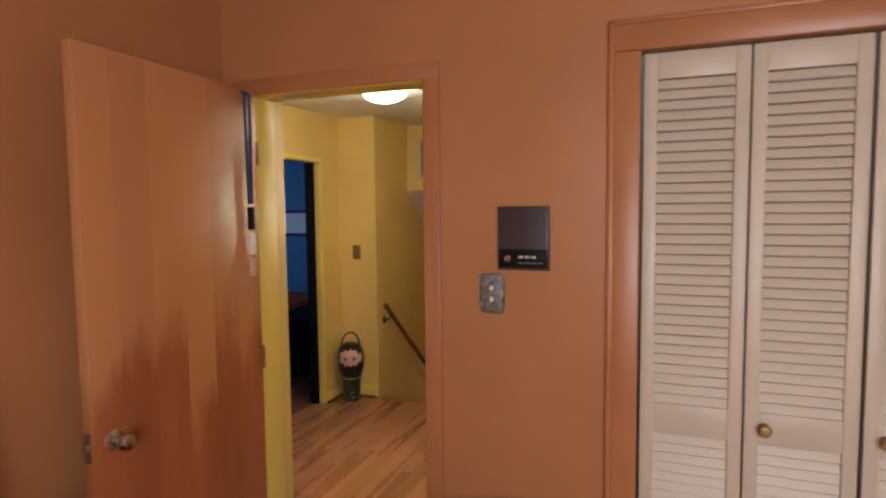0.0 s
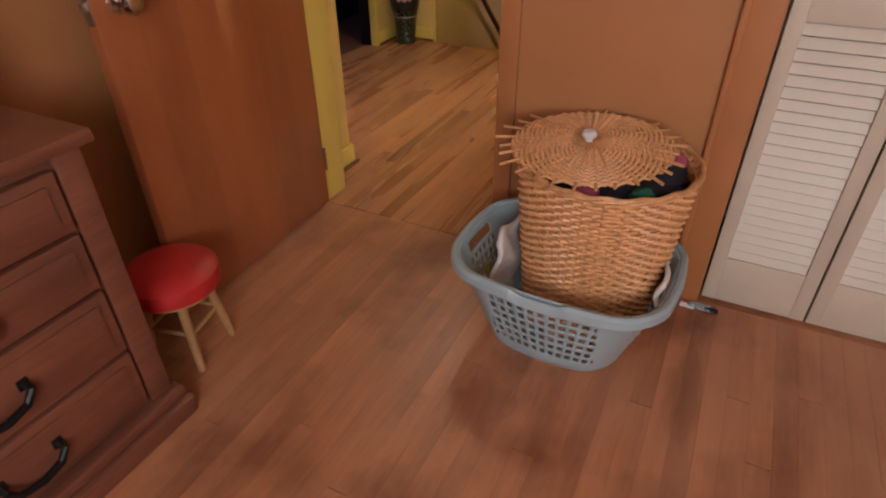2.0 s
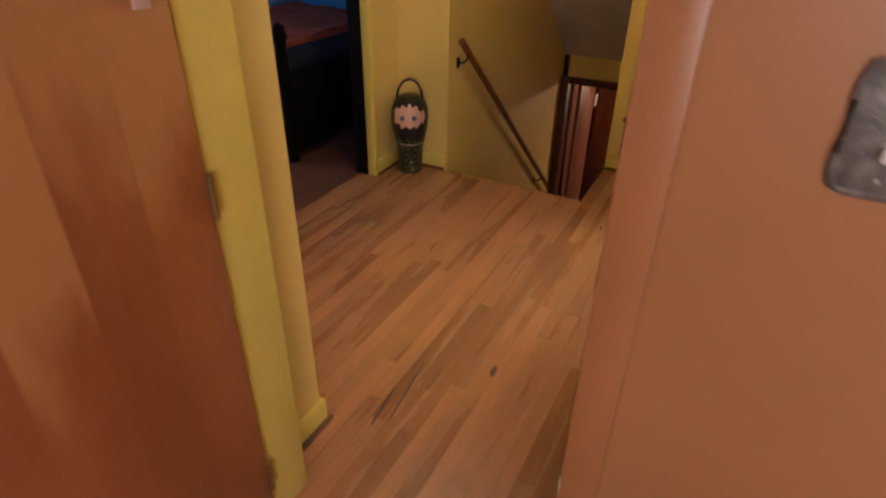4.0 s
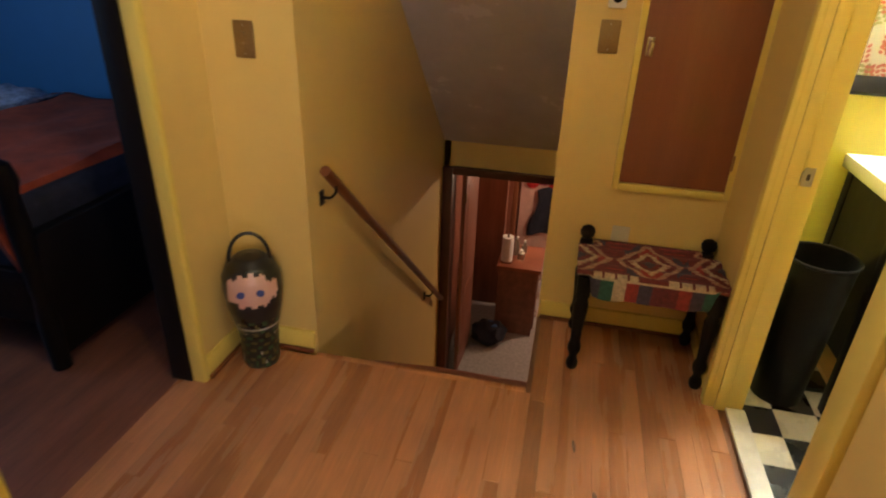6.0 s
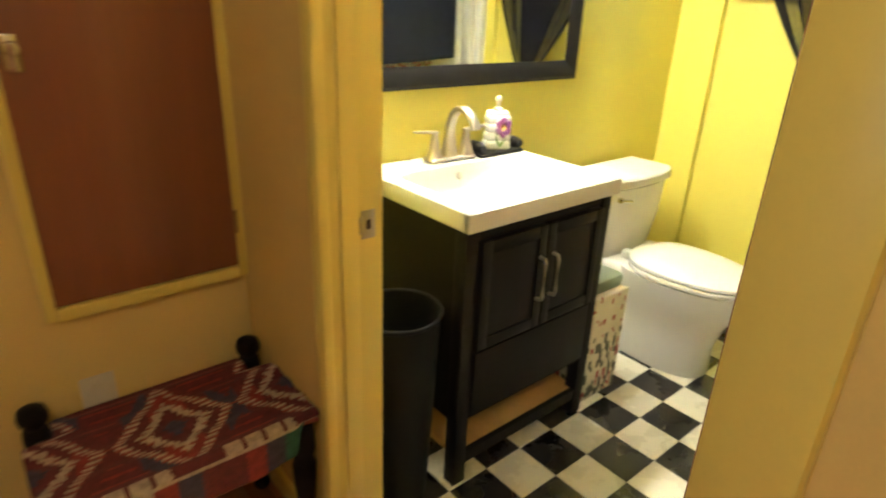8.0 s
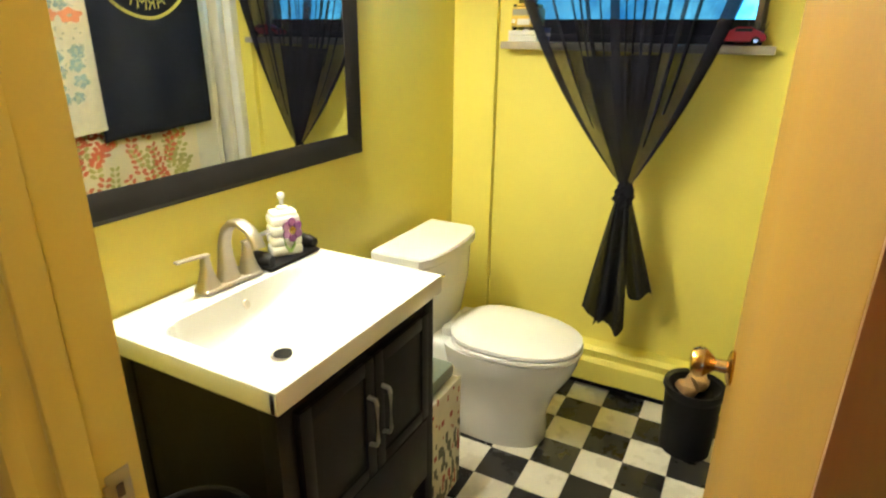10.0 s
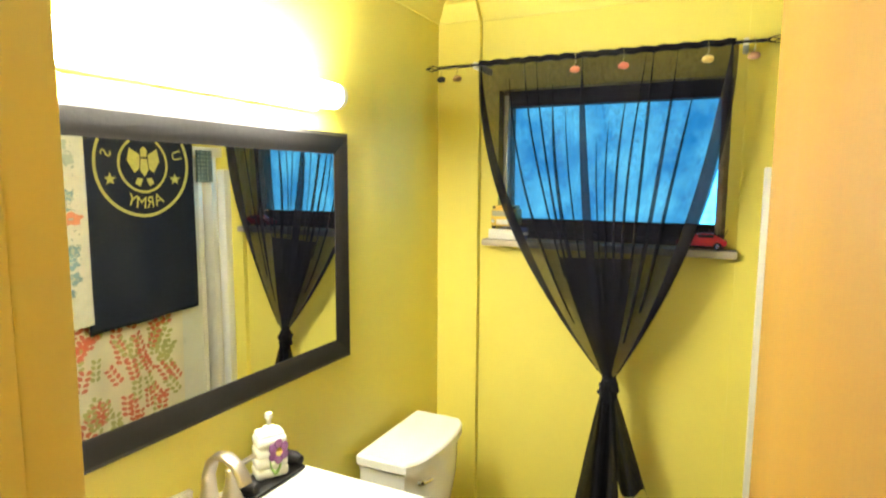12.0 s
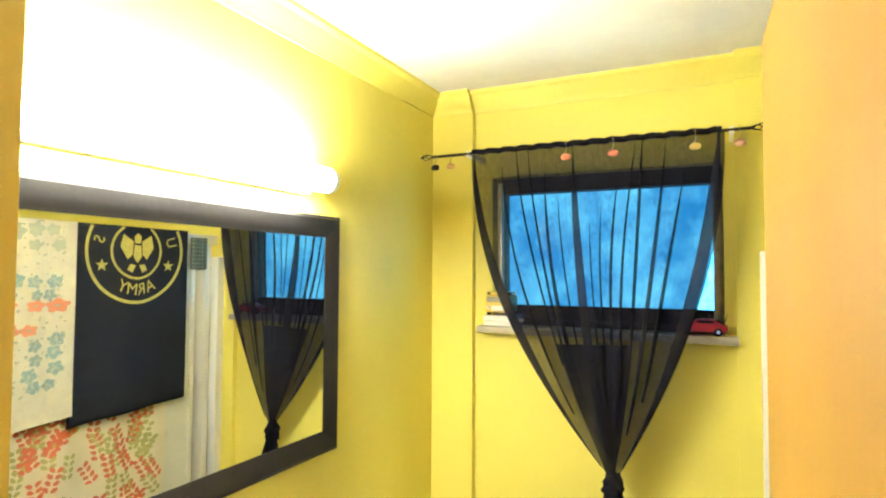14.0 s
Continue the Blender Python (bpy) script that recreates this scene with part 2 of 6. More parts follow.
MIRROR.node_tree.nodes["Principled BSDF"].inputs["Base Color"].default_value = (0.86, 0.88, 0.86, 1)
TUBE = glow("lit_vanity_tube", (1.0, 0.975, 0.80), 230.0)
DOME = glow("lit_glass_dome", (1.0, 0.86, 0.55), 7.0)
CURTAIN = sheer("black_sheer_curtain", (0.006, 0.006, 0.012), 0.82)


# ---- building helpers ----
def bx(bm, x0, x1, y0, y1, z0, z1, bevel=0.0, seg=2):
    b = bmesh.new()
    bmesh.ops.create_cube(b, size=1.0)
    for v in b.verts:
        v.co = Vector(((x0 + x1) / 2 + v.co.x * (x1 - x0), (y0 + y1) / 2 + v.co.y * (y1 - y0), (z0 + z1) / 2 + v.co.z * (z1 - z0)))
    if bevel:
        bmesh.ops.bevel(b, geom=b.edges[:], offset=bevel, segments=seg, affect="EDGES", profile=0.5)
    absorb(bm, b)
    return bm


def absorb(bm, b, m=None):
    me = bpy.data.meshes.new("scratch")
    b.to_mesh(me)
    b.free()
    if m is not None:
        me.transform(m)
    bm.from_mesh(me)
    bpy.data.meshes.remove(me)


def cyl(bm, p0, p1, r0, r1=None, seg=16, cap=True):
    p0, p1 = Vector(p0), Vector(p1)
    r1 = r0 if r1 is None else r1
    q = (p1 - p0).to_track_quat("Z", "Y").to_matrix()
    rings = []
    for p, r in ((p0, r0), (p1, r1)):
        rings.append([bm.verts.new(p + q @ Vector((r * math.cos(a), r * math.sin(a), 0))) for a in [2 * math.pi * k / seg for k in range(seg)]])
    for k in range(seg):
        bm.faces.new((rings[0][k], rings[0][(k + 1) % seg], rings[1][(k + 1) % seg], rings[1][k]))
    if cap:
        bm.faces.new(rings[0][::-1])
        bm.faces.new(rings[1])
    return bm


def lathe(bm, profile, c=(0, 0, 0), seg=24, sx=1.0, sy=1.0, axis=None):
    """Turns a profile of (radius, height) about an axis through c."""
    q = Vector(axis).to_track_quat("Z", "Y").to_matrix() if axis else Matrix.Identity(3)
    c = Vector(c)
    rings = []
    for r, z in profile:
        if r < 1e-5:
            rings.append([bm.verts.new(c + q @ Vector((0, 0, z)))])
        else:
            rings.append([bm.verts.new(c + q @ Vector((sx * r * math.cos(2 * math.pi * k / seg), sy * r * math.sin(2 * math.pi * k / seg), z))) for k in range(seg)])
    for a, b in zip(rings, rings[1:]):
        for k in range(seg):
            j = (k + 1) % seg
            if len(a) == 1 and len(b) > 1:
                bm.faces.new((a[0], b[j], b[k]))
            elif len(b) == 1 and len(a) > 1:
                bm.faces.new((a[k], a[j], b[0]))
            elif len(a) > 1:
                bm.faces.new((a[k], a[j], b[j], b[k]))
    return bm


def tube(bm, pts, r, seg=8, closed=False, taper=None):
    """A round bar along points."""
    pts = [Vector(p) for p in pts]
    n = len(pts)
    rings = []
    up = Vector((0, 0, 1))
    for i, p in enumerate(pts):
        a, b = (pts[(i - 1) % n], pts[(i + 1) % n]) if closed else (pts[max(i - 1, 0)], pts[min(i + 1, n - 1)])
        d = (b - a).normalized()
        s = d.cross(up)
        s = s.normalized() if s.length > 1e-3 else d.cross(Vector((0, 1, 0))).normalized()
        u = s.cross(d)
        rr = r if taper is None else r * (1 + (taper - 1) * i / (n - 1))
        rings.append([bm.verts.new(p + rr * (math.cos(2 * math.pi * k / seg) * s + math.sin(2 * math.pi * k / seg) * u)) for k in range(seg)])
    for i in range(n if closed else n - 1):
        a, b = rings[i], rings[(i + 1) % n]
        for k in range(seg):
            bm.faces.new((a[k], a[(k + 1) % seg], b[(k + 1) % seg], b[k]))
    if not closed:
        bm.faces.new(rings[0][::-1])
        bm.faces.new(rings[-1])
    return bm


def prism(bm, outline, axis, a, b):
    """Extrudes an outline of 2D points along axis 'x', 'y' or 'z' from a to b."""
    def at(p, t):
        return {"x": (t, p[0], p[1]), "y": (p[0], t, p[1]), "z": (p[0], p[1], t)}[axis]
    f0 = [bm.verts.new(at(p, a)) for p in outline]
    f1 = [bm.verts.new(at(p, b)) for p in outline]
    n = len(outline)
    bm.faces.new(f0[::-1])
    bm.faces.new(f1)
    for k in range(n):
        bm.faces.new((f0[k], f0[(k + 1) % n], f1[(k + 1) % n], f1[k]))
    return bm


def grid(bm, fn, nu, nv, keep=None):
    """A sheet of fn(u, v) for u, v in 0..1."""
    vs = [[bm.verts.new(fn(i / nu, j / nv)) for j in range(nv + 1)] for i in range(nu + 1)]
    for i in range(nu):
        for j in range(nv):
            if keep is None or keep(i, j):
                bm.faces.new((vs[i][j], vs[i + 1][j], vs[i + 1][j + 1], vs[i][j + 1]))
    return bm


def mesh_of(bm, name, material, smooth):
    bmesh.ops.recalc_face_normals(bm, faces=bm.faces)
    me = bpy.data.meshes.new(name)
    bm.to_mesh(me)
    bm.free()
    me.materials.append(material)
    if smooth:
        me.polygons.foreach_set("use_smooth", [True] * len(me.polygons))
        me.set_sharp_from_angle(angle=radians(smooth))
    return me


def part(name, bm, material, parent=None, label="", smooth=35):
    ob = new(name, mesh_of(bm, name, material, smooth))
    if parent is not None:
        ob.parent = parent
    return tagged(ob, label=label)


def thing(name, label, category, loc=(0, 0, 0), rz=0.0, group=""):
    ob = new(name)
    ob.empty_display_size = 0.1
    ob.location, ob.rotation_euler = loc, (0, 0, radians(rz))
    return tagged(ob, label, category, group)


def struct(name, bm, material, label, parent=None):
    ob = part(name, bm, material, parent, "", 30)
    return tagged(ob, label, name.split("_")[0], "", "structure")


def new_bm():
    return bmesh.new()


def box(*a, **k):
    return bx(new_bm(), *a, **k)

# ---- the large structure ----
CH, HH, BH = 2.46, 2.345, 2.43   # ceilings: bedroom, hall, bathroom

# bedroom
b = new_bm()
for r in ((-0.24, 0.0, 0, 0.06, 0, CH), (0.0, 0.777, 0, 0.06, 2.068, CH), (0.777, 1.49, 0, 0.06, 0, CH),
          (1.49, 2.715, 0, 0.06, 2.075, CH), (2.715, 3.42, 0, 0.06, 0, CH)):
    bx(b, *r)
struct("wall_bedroom_north", b, ORANGE, "semi-gloss orange-brown painted bedroom wall")
struct("wall_bedroom_west", box(-0.24, -0.12, -3.72, 0, 0, CH), ORANGE, "orange-brown painted bedroom side wall")
struct("wall_bedroom_east", box(3.3, 3.42, -3.72, 0, 0, CH), ORANGE, "orange-brown painted bedroom side wall")
# the opening is made up, to hold the bedroom fill light
b = new_bm()
for r in ((-0.12, 1.60, -3.72, -3.6, 0, CH), (3.10, 3.3, -3.72, -3.6, 0, CH), (1.60, 3.10, -3.72, -3.6, 0, 0.98), (1.60, 3.10, -3.72, -3.6, 2.22, CH)):
    bx(b, *r)
struct("wall_bedroom_south", b, ORANGE, "orange-brown painted bedroom wall with an opening added for the fill light")
struct("ceiling_bedroom", box(-0.24, 3.42, -3.72, 0.06, CH, CH + 0.1), CEILING, "white bedroom ceiling")
# closet recess
b = new_bm()
for r in ((1.39, 1.49, 0.06, 0.60, 0, CH), (2.715, 2.815, 0.06, 0.60, 0, CH), (1.39, 2.815, 0.60, 0.68, 0, CH)):
    bx(b, *r)
struct("wall_closet", b, CREAM, "plain closet inside walls behind louvred doors")

# hall
b = new_bm()
for r in ((-0.24, 0.0, 0.06, 0.12, 0, HH), (0.0, 0.777, 0.06, 0.12, 2.068, HH), (0.777, 0.965, 0.06, 0.12, 0, HH),
          (-1.12, -0.09, 0.12, 0.345, 0, HH)):
    bx(b, *r)
struct("wall_hall_south", b, YELLOW, "yellow painted hall wall round the bedroom doorway")
b = new_bm()
for r in ((-1.12, -1.02, 0.345, 1.28, 0, HH), (-1.12, -1.02, 1.28, 2.09, 1.97, HH), (-1.12, -1.02, 2.09, 2.38, 0, HH)):
    bx(b, *r)
struct("wall_hall_west", b, YELLOW, "yellow painted hall wall with a doorway to the blue room")
struct("wall_hall_switch", box(-1.12, -0.68, 2.38, 2.5, -2.0, HH), YELLOW, "yellow painted hall wall beside the stairs")
b = new_bm()
for r in ((0.875, 0.965, 0.12, 1.67, 0, HH), (0.875, 0.965, 1.67, 2.46, 2.05, HH), (0.875, 0.965, 2.46, 3.0, 0, HH)):
    bx(b, *r)
struct("wall_hall_east", b, YELLOW, "yellow painted hall wall with the bathroom doorway")
struct("wall_nook", box(0.19, 0.875, 2.905, 3.0, 0, HH), YELLOW, "yellow painted back wall of the hall nook")
struct("ceiling_hall", box(-1.12, 0.965, 0.06, 3.05, HH, HH + 0.1), CEILING, "white hall ceiling")

# stairs down
struct("wall_stair_west", box(-0.80, -0.68, 2.5, 4.75, -2.1, HH), YELLOW, "yellow painted stair wall with a handrail")
b = new_bm()
bx(b, 0.19, 0.29, 3.0, 4.75, -2.1, HH)
bx(b, 0.19, 0.29, 2.36, 3.0, -2.1, -0.03)
struct("wall_stair_east", b, YELLOW, "yellow painted stair wall")
struct("wall_stair_bulkhead", box(-0.68, 0.19, 3.03, 3.1, 1.76, HH), YELLOW, "yellow bulkhead above the stairs")
SOFFIT = mat("glossy_soffit_paint", (0.60, 0.55, 0.58), 0.25, var=0.08, scale=3)
b = prism(new_bm(), [(3.045, 1.75), (4.75, 0.25), (4.75, 0.40), (3.045, 1.90)], "x", -0.68, 0.19)
struct("ceiling_stair", b, SOFFIT, "sloping glossy stair ceiling")
b = new_bm()
bx(b, -0.68, 0.19, 4.75, 4.85, 0.05, 0.5)
bx(b, -0.80, -0.63, 4.75, 4.85, -2.1, 0.5)
struct("wall_stair_foot", b, YELLOW, "yellow wall above the doorway at the stair foot")
stair = tagged(thing("stairs", "wooden stairs going down from the hall", "stairs"), kind="structure")
RISE, RUN = 2.0 / 11, 0.232
for k in range(1, 11):
    y0 = 2.36 + RUN * (k - 1)
    part("tread", box(-0.68, 0.19, y0 - 0.02, y0 + RUN, -RISE * k - 0.03, -RISE * k, bevel=0.006), PANEL, stair)
    part("riser", box(-0.68, 0.19, y0, y0 + 0.02, -RISE * k, -RISE * (k - 1) - 0.03), YELLOW_TRIM, stair)

# lower room
struct("floor_lower_room", box(-0.8, 3.2, 4.68, 7.7, -2.1, -2.0), CARPET, "grey carpet of the lower room")
struct("wall_lower_room_north", box(-0.78, 3.2, 7.6, 7.7, -2, 0.4), PANEL, "red-brown panelled lower room wall")
struct("wall_lower_room_west", box(-0.78, -0.68, 4.85, 7.6, -2, 0.4), PANEL, "red-brown panelled wall at the stair foot")
struct("wall_lower_room_east", box(3.1, 3.2, 4.85, 7.6, -2, 0.4), PANEL, "red-brown panelled lower room wall")
struct("wall_lower_room_south", box(0.29, 3.1, 4.75, 4.85, -2, 0.4), PANEL, "red-brown panelled lower room wall")
struct("wall_lower_room_partition", box(-0.68, -0.312, 6.18, 6.28, -2, 0.4), PANEL, "red-brown panelled partition behind the desk")
struct("ceiling_lower_room", box(-0.8, 3.2, 4.85, 7.7, 0.4, 0.5), CEILING, "white lower room ceiling")

# blue room
struct("floor_blue_room", box(-4.4, -1.02, 0.2, 4.0, -0.08, -0.005), MAHOGANY, "dark wooden floor of the blue room")
b = new_bm()
for r in ((-4.4, -4.3, 0.1, 4.0, 0, 2.4), (-4.4, -1.12, 0.1, 0.2, 0, 2.4), (-4.4, -1.12, 3.9, 4.0, 0, 2.4), (-1.14, -1.12, 0.2, 1.28, 0, 2.4),
          (-1.14, -1.12, 2.09, 3.9, 0, 2.4), (-1.14, -1.12, 1.28, 2.09, 1.97, 2.4)):
    bx(b, *r)
struct("wall_blue_room", b, BLUE, "blue painted bedroom walls")
struct("ceiling_blue_room", box(-4.4, -1.12, 0.1, 4.0, 2.4, 2.5), CEILING, "white blue-room ceiling")

# bathroom
struct("wall_bath_north", box(0.965, 3.12, 2.99, 3.11, 0, BH), LEMON, "bright yellow painted bathroom wall behind the mirror")
b = new_bm()
for r in ((2.98, 3.12, 0.8, 1.84, 0, BH), (2.98, 3.12, 2.72, 2.99, 0, BH), (2.98, 3.12, 1.84, 2.72, 0, 1.44), (2.98, 3.12, 1.84, 2.72, 2.06, BH),
          (2.95, 2.98, 2.80, 3.01, 0, BH), (2.95, 2.98, 0.8, 1.80, 0, BH)):
    bx(b, *r)
struct("wall_bath_window", b, LEMON, "bright yellow painted bathroom wall with a high window")
struct("wall_bath_south", box(0.965, 3.12, 0.7, 0.8, 0, BH), LEMON, "bright yellow bathroom wall behind the tub")
b = new_bm()
for r in ((0.965, 0.985, 0.8, 1.67, 0, BH), (0.965, 0.985, 1.67, 2.46, 2.05, BH), (0.965, 0.985, 2.46, 3.01, 0, BH)):
    bx(b, *r)
struct("wall_bath_west", b, LEMON, "bright yellow bathroom wall round the doorway")
struct("ceiling_bath", box(0.965, 3.12, 0.7, 3.11, BH, BH + 0.1), CEILING, "white bathroom ceiling")
b = new_bm()
prof = [(0, 0), (0, -0.085), (0.008, -0.085), (0.012, -0.07), (0.03, -0.05), (0.045, -0.022), (0.062, -0.012), (0.065, 0)]
prism(b, [(2.99 - p, BH + z) for p, z in prof], "x", 0.985, 2.95)
prism(b, [(2.95 - p, BH + z) for p, z in prof], "y", 2.80, 2.99)
prism(b, [(2.98 - p, BH + z) for p, z in prof], "y", 1.80, 2.80)
prism(b, [(2.95 - p, BH + z) for p, z in prof], "y", 0.8, 1.80)
struct("trim_crown_bath", b, LEMON, "yellow painted crown moulding")

# trim and door frames
b = new_bm()
for r in ((0.0, 0.02, 0.004, 0.135, 0, 2.048), (0.757, 0.777, 0.004, 0.135, 0, 2.048), (0.0, 0.777, 0.004, 0.135, 2.048, 2.068)):
    bx(b, *r, bevel=0.002)
bx(b, -0.085, 0.016, 0.12, 0.137, 0, 2.11, bevel=0.004)
struct("door_frame_bedroom", b, YELLOW_TRIM, "yellow painted bedroom door frame")
b = new_bm()
for r in ((0.759, 0.822, -0.014, 0.001, 0, 2.05), (-0.063, 0.822, -0.014, 0.001, 2.05, 2.112)):
    bx(b, *r, bevel=0.004)
struct("trim_bedroom_door", b, BROWN_TRIM, "orange-brown painted door casing")
b = new_bm()
for x0, x1, z0, z1 in ((1.40, 1.492, 0, 2.075), (2.713, 2.805, 0, 2.075), (1.40, 2.805, 2.075, 2.167)):
    bx(b, x0, x1, -0.02, 0.001, z0, z1, bevel=0.006)
bx(b, 1.395, 1.412, -0.026, 0.0, 0, 2.17, bevel=0.004)
bx(b, 1.395, 2.81, -0.026, 0.0, 2.155, 2.172, bevel=0.004)
struct("trim_closet", b, BROWN_TRIM, "orange-brown painted closet casing")
b = new_bm()
bx(b, 0.822, 1.395, -0.014, 0.001, 0, 0.085, bevel=0.004)
bx(b, -0.121, -0.106, -3.6, 0, 0, 0.085, bevel=0.004)
struct("baseboard_bedroom", b, BROWN_TRIM, "orange-brown painted baseboard")
b = new_bm()
bx(b, -0.092, -0.076, 0.137, 0.361, 0.012, 0.095, bevel=0.005)
bx(b, -1.03, -0.092, 0.345, 0.361, 0.012, 0.095, bevel=0.005)
bx(b, -1.022, -1.006, 2.096, 2.38, 0.012, 0.095, bevel=0.005)
bx(b, -1.006, -0.69, 2.364, 2.382, 0.012, 0.095, bevel=0.005)
bx(b, 0.2, 0.875, 2.889, 2.907, 0.012, 0.085, bevel=0.005)
bx(b, 0.859, 0.877, 2.486, 2.889, 0.012, 0.085, bevel=0.005)
bx(b, 0.859, 0.877, 0.14, 1.60, 0.012, 0.085, bevel=0.005)
struct("baseboard_hall", b, YELLOW_TRIM, "yellow painted hall baseboard")
b = new_bm()
for r in ((-0.076, -0.062, 0.137, 0.375), (-1.006, -0.992, 2.096, 2.364), (-0.992, -0.69, 2.350, 2.364), (0.2, 0.859, 2.875, 2.889)):
    bx(b, *r, 0.0, 0.016, bevel=0.004)
struct("trim_shoe_hall", b, RAILWOOD, "dark wooden shoe moulding")
b = new_bm()
for r in ((-1.06, -1.006, 2.068, 2.092, 0, 1.96), (-1.13, -1.006, 1.278, 1.298, 0, 1.96), (-1.06, -1.006, 1.278, 2.092, 1.955, 1.972),
          (-1.024, -1.002, 2.074, 2.096, 0, 1.96), (-1.024, -1.002, 1.23, 1.278, 0, 1.96), (-1.024, -1.002, 1.23, 2.096, 1.96, 1.99)):
    bx(b, *r, bevel=0.004)
struct("door_frame_blue_room", b, YELLOW_TRIM, "yellow painted door frame of the blue room")
# made-up near-black strip that covers the reveal behind the yellow frame
struct("door_frame_blue_room_inner", box(-1.146, -1.0605, 2.064, 2.0935, 0, 1.955, bevel=0.003), ESPRESSO, "near-black strip added over the inner reveal of the blue room doorway")
b = new_bm()
for r in ((0.868, 0.992, 2.44, 2.462, 0, 2.03), (0.868, 0.992, 1.668, 1.69, 0, 2.03), (0.868, 0.992, 1.668, 2.462, 2.03, 2.052)):
    bx(b, *r, bevel=0.004)
bx(b, 0.89, 0.928, 2.428, 2.441, 0, 2.03, bevel=0.003)
for y0, y1, z0, z1 in ((2.462, 2.53, 0, 2.052), (1.60, 1.668, 0, 2.052), (1.60, 2.53, 2.052, 2.12)):
    bx(b, 0.984, 0.998, y0, y1, z0, z1, bevel=0.005)
for y0, y1 in ((2.44, 2.486), (1.60, 1.692)):
    bx(b, 0.848, 0.877, y0, y1, 0, 2.03, bevel=0.008)
bx(b, 0.858, 0.877, 1.60, 2.478, 2.03, 2.11, bevel=0.006)
struct("door_frame_bathroom", b, YELLOW_TRIM, "yellow painted bathroom door frame")
struct("trim_threshold_bathroom", box(0.93, 1.0, 1.69, 2.44, -0.002, 0.012, bevel=0.005), STONE, "pale marble threshold strip")
b = new_bm()
bx(b, -0.679, -0.60, 4.70, 4.87, -2.0, 0.05, bevel=0.004)
bx(b, -0.60, 0.19, 4.70, 4.87, 0.0, 0.055, bevel=0.004)
struct("door_frame_stair_foot", b, mat("dark_red_frame_wood", (0.09, 0.028, 0.018), 0.4, var=0.15), "dark red-brown door frame at the stair foot")
struct("trim_nosing_hall", box(-0.68, 0.19, 2.335, 2.372, -0.03, 0.001, bevel=0.008), PLANK_HALL, "wooden floor nosing at the stair head")


# ---- bedroom ----
def knob_profile(r):
    return [(0, 0), (0.030, 0), (0.031, 0.004), (0.026, 0.008), (0.012, 0.011), (0.011, 0.028), (0.016, 0.034), (r, 0.046), (r * 1.02, 0.056), (r * 0.8, 0.066), (0, 0.069)]


door = thing("bedroom_door", "flush birch veneer bedroom door standing open", "door", (0.02, -0.012, 0), -88.0)
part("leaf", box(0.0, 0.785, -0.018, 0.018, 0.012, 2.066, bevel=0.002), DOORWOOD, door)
for s in (1, -1):
    h = part("door_knob", lathe(new_bm(), knob_profile(0.027), (0.718, 0.018 * s, 0.929), 20, axis=(0, s, 0)), CHROME, door, "shiny chrome door knob")
part("latch_plate", box(0.783, 0.788, -0.012, 0.012, 0.885, 0.97, bevel=0.001), NICKEL, door, "metal latch plate")
part("latch_bolt", box(0.786, 0.799, -0.007, 0.007, 0.917, 0.939, bevel=0.003), NICKEL, door)
for z in (0.2, 1.0, 1.82):
    part("hinge", cyl(new_bm(), (-0.004, 0.02, z - 0.045), (-0.004, 0.02, z + 0.045), 0.007, seg=10), BRASSPLATE, door)

lan = thing("lanyard", "blue lanyard with small charms hanging on the bedroom door", "lanyard", (0.052, -0.078, 2.04))
NAVY = mat("navy_ribbon", (0.02, 0.02, 0.10), 0.6, var=0.1)
for k in (-1, 1):
    b = new_bm()
    tube(b, [(-0.02, k * 0.01, 0.012), (0.004, k * 0.014, 0.004), (0.006, k * 0.013, -0.2), (0.007, k * 0.006, -0.42)], 0.007, 6)
    part("ribbon", b, NAVY, lan)
part("clip", box(0.0, 0.014, -0.016, 0.016, -0.52, -0.43, bevel=0.005), BLACKPLASTIC, lan)
part("charm", lathe(new_bm(), [(0, -0.045), (0.016, -0.04), (0.02, 0), (0.016, 0.04), (0, 0.045)], (0.01, 0, -0.575), 12, sx=0.5), CLOTHWHITE, lan, "pale pink and white charm")
part("tag", box(0.004, 0.012, -0.014, 0.016, -0.70, -0.63, bevel=0.003), mat("pale_pink_tag", (0.62, 0.42, 0.36), 0.5), lan)
part("key_ring", tube(new_bm(), [(0.008, 0.012 * math.cos(a), -0.615 + 0.012 * math.sin(a)) for a in [2 * math.pi * k / 14 for k in range(14)]], 0.0016, 5, closed=True), CHROME, lan)

SLAT = mesh_of(prism(new_bm(), [(-0.0088, -0.0136), (-0.0070, -0.0158), (0.0047, 0.0085), (0.0042, 0.0120), (0.0012, 0.0122)], "x", -0.1085, 0.1085), "slat", CREAM, 30)


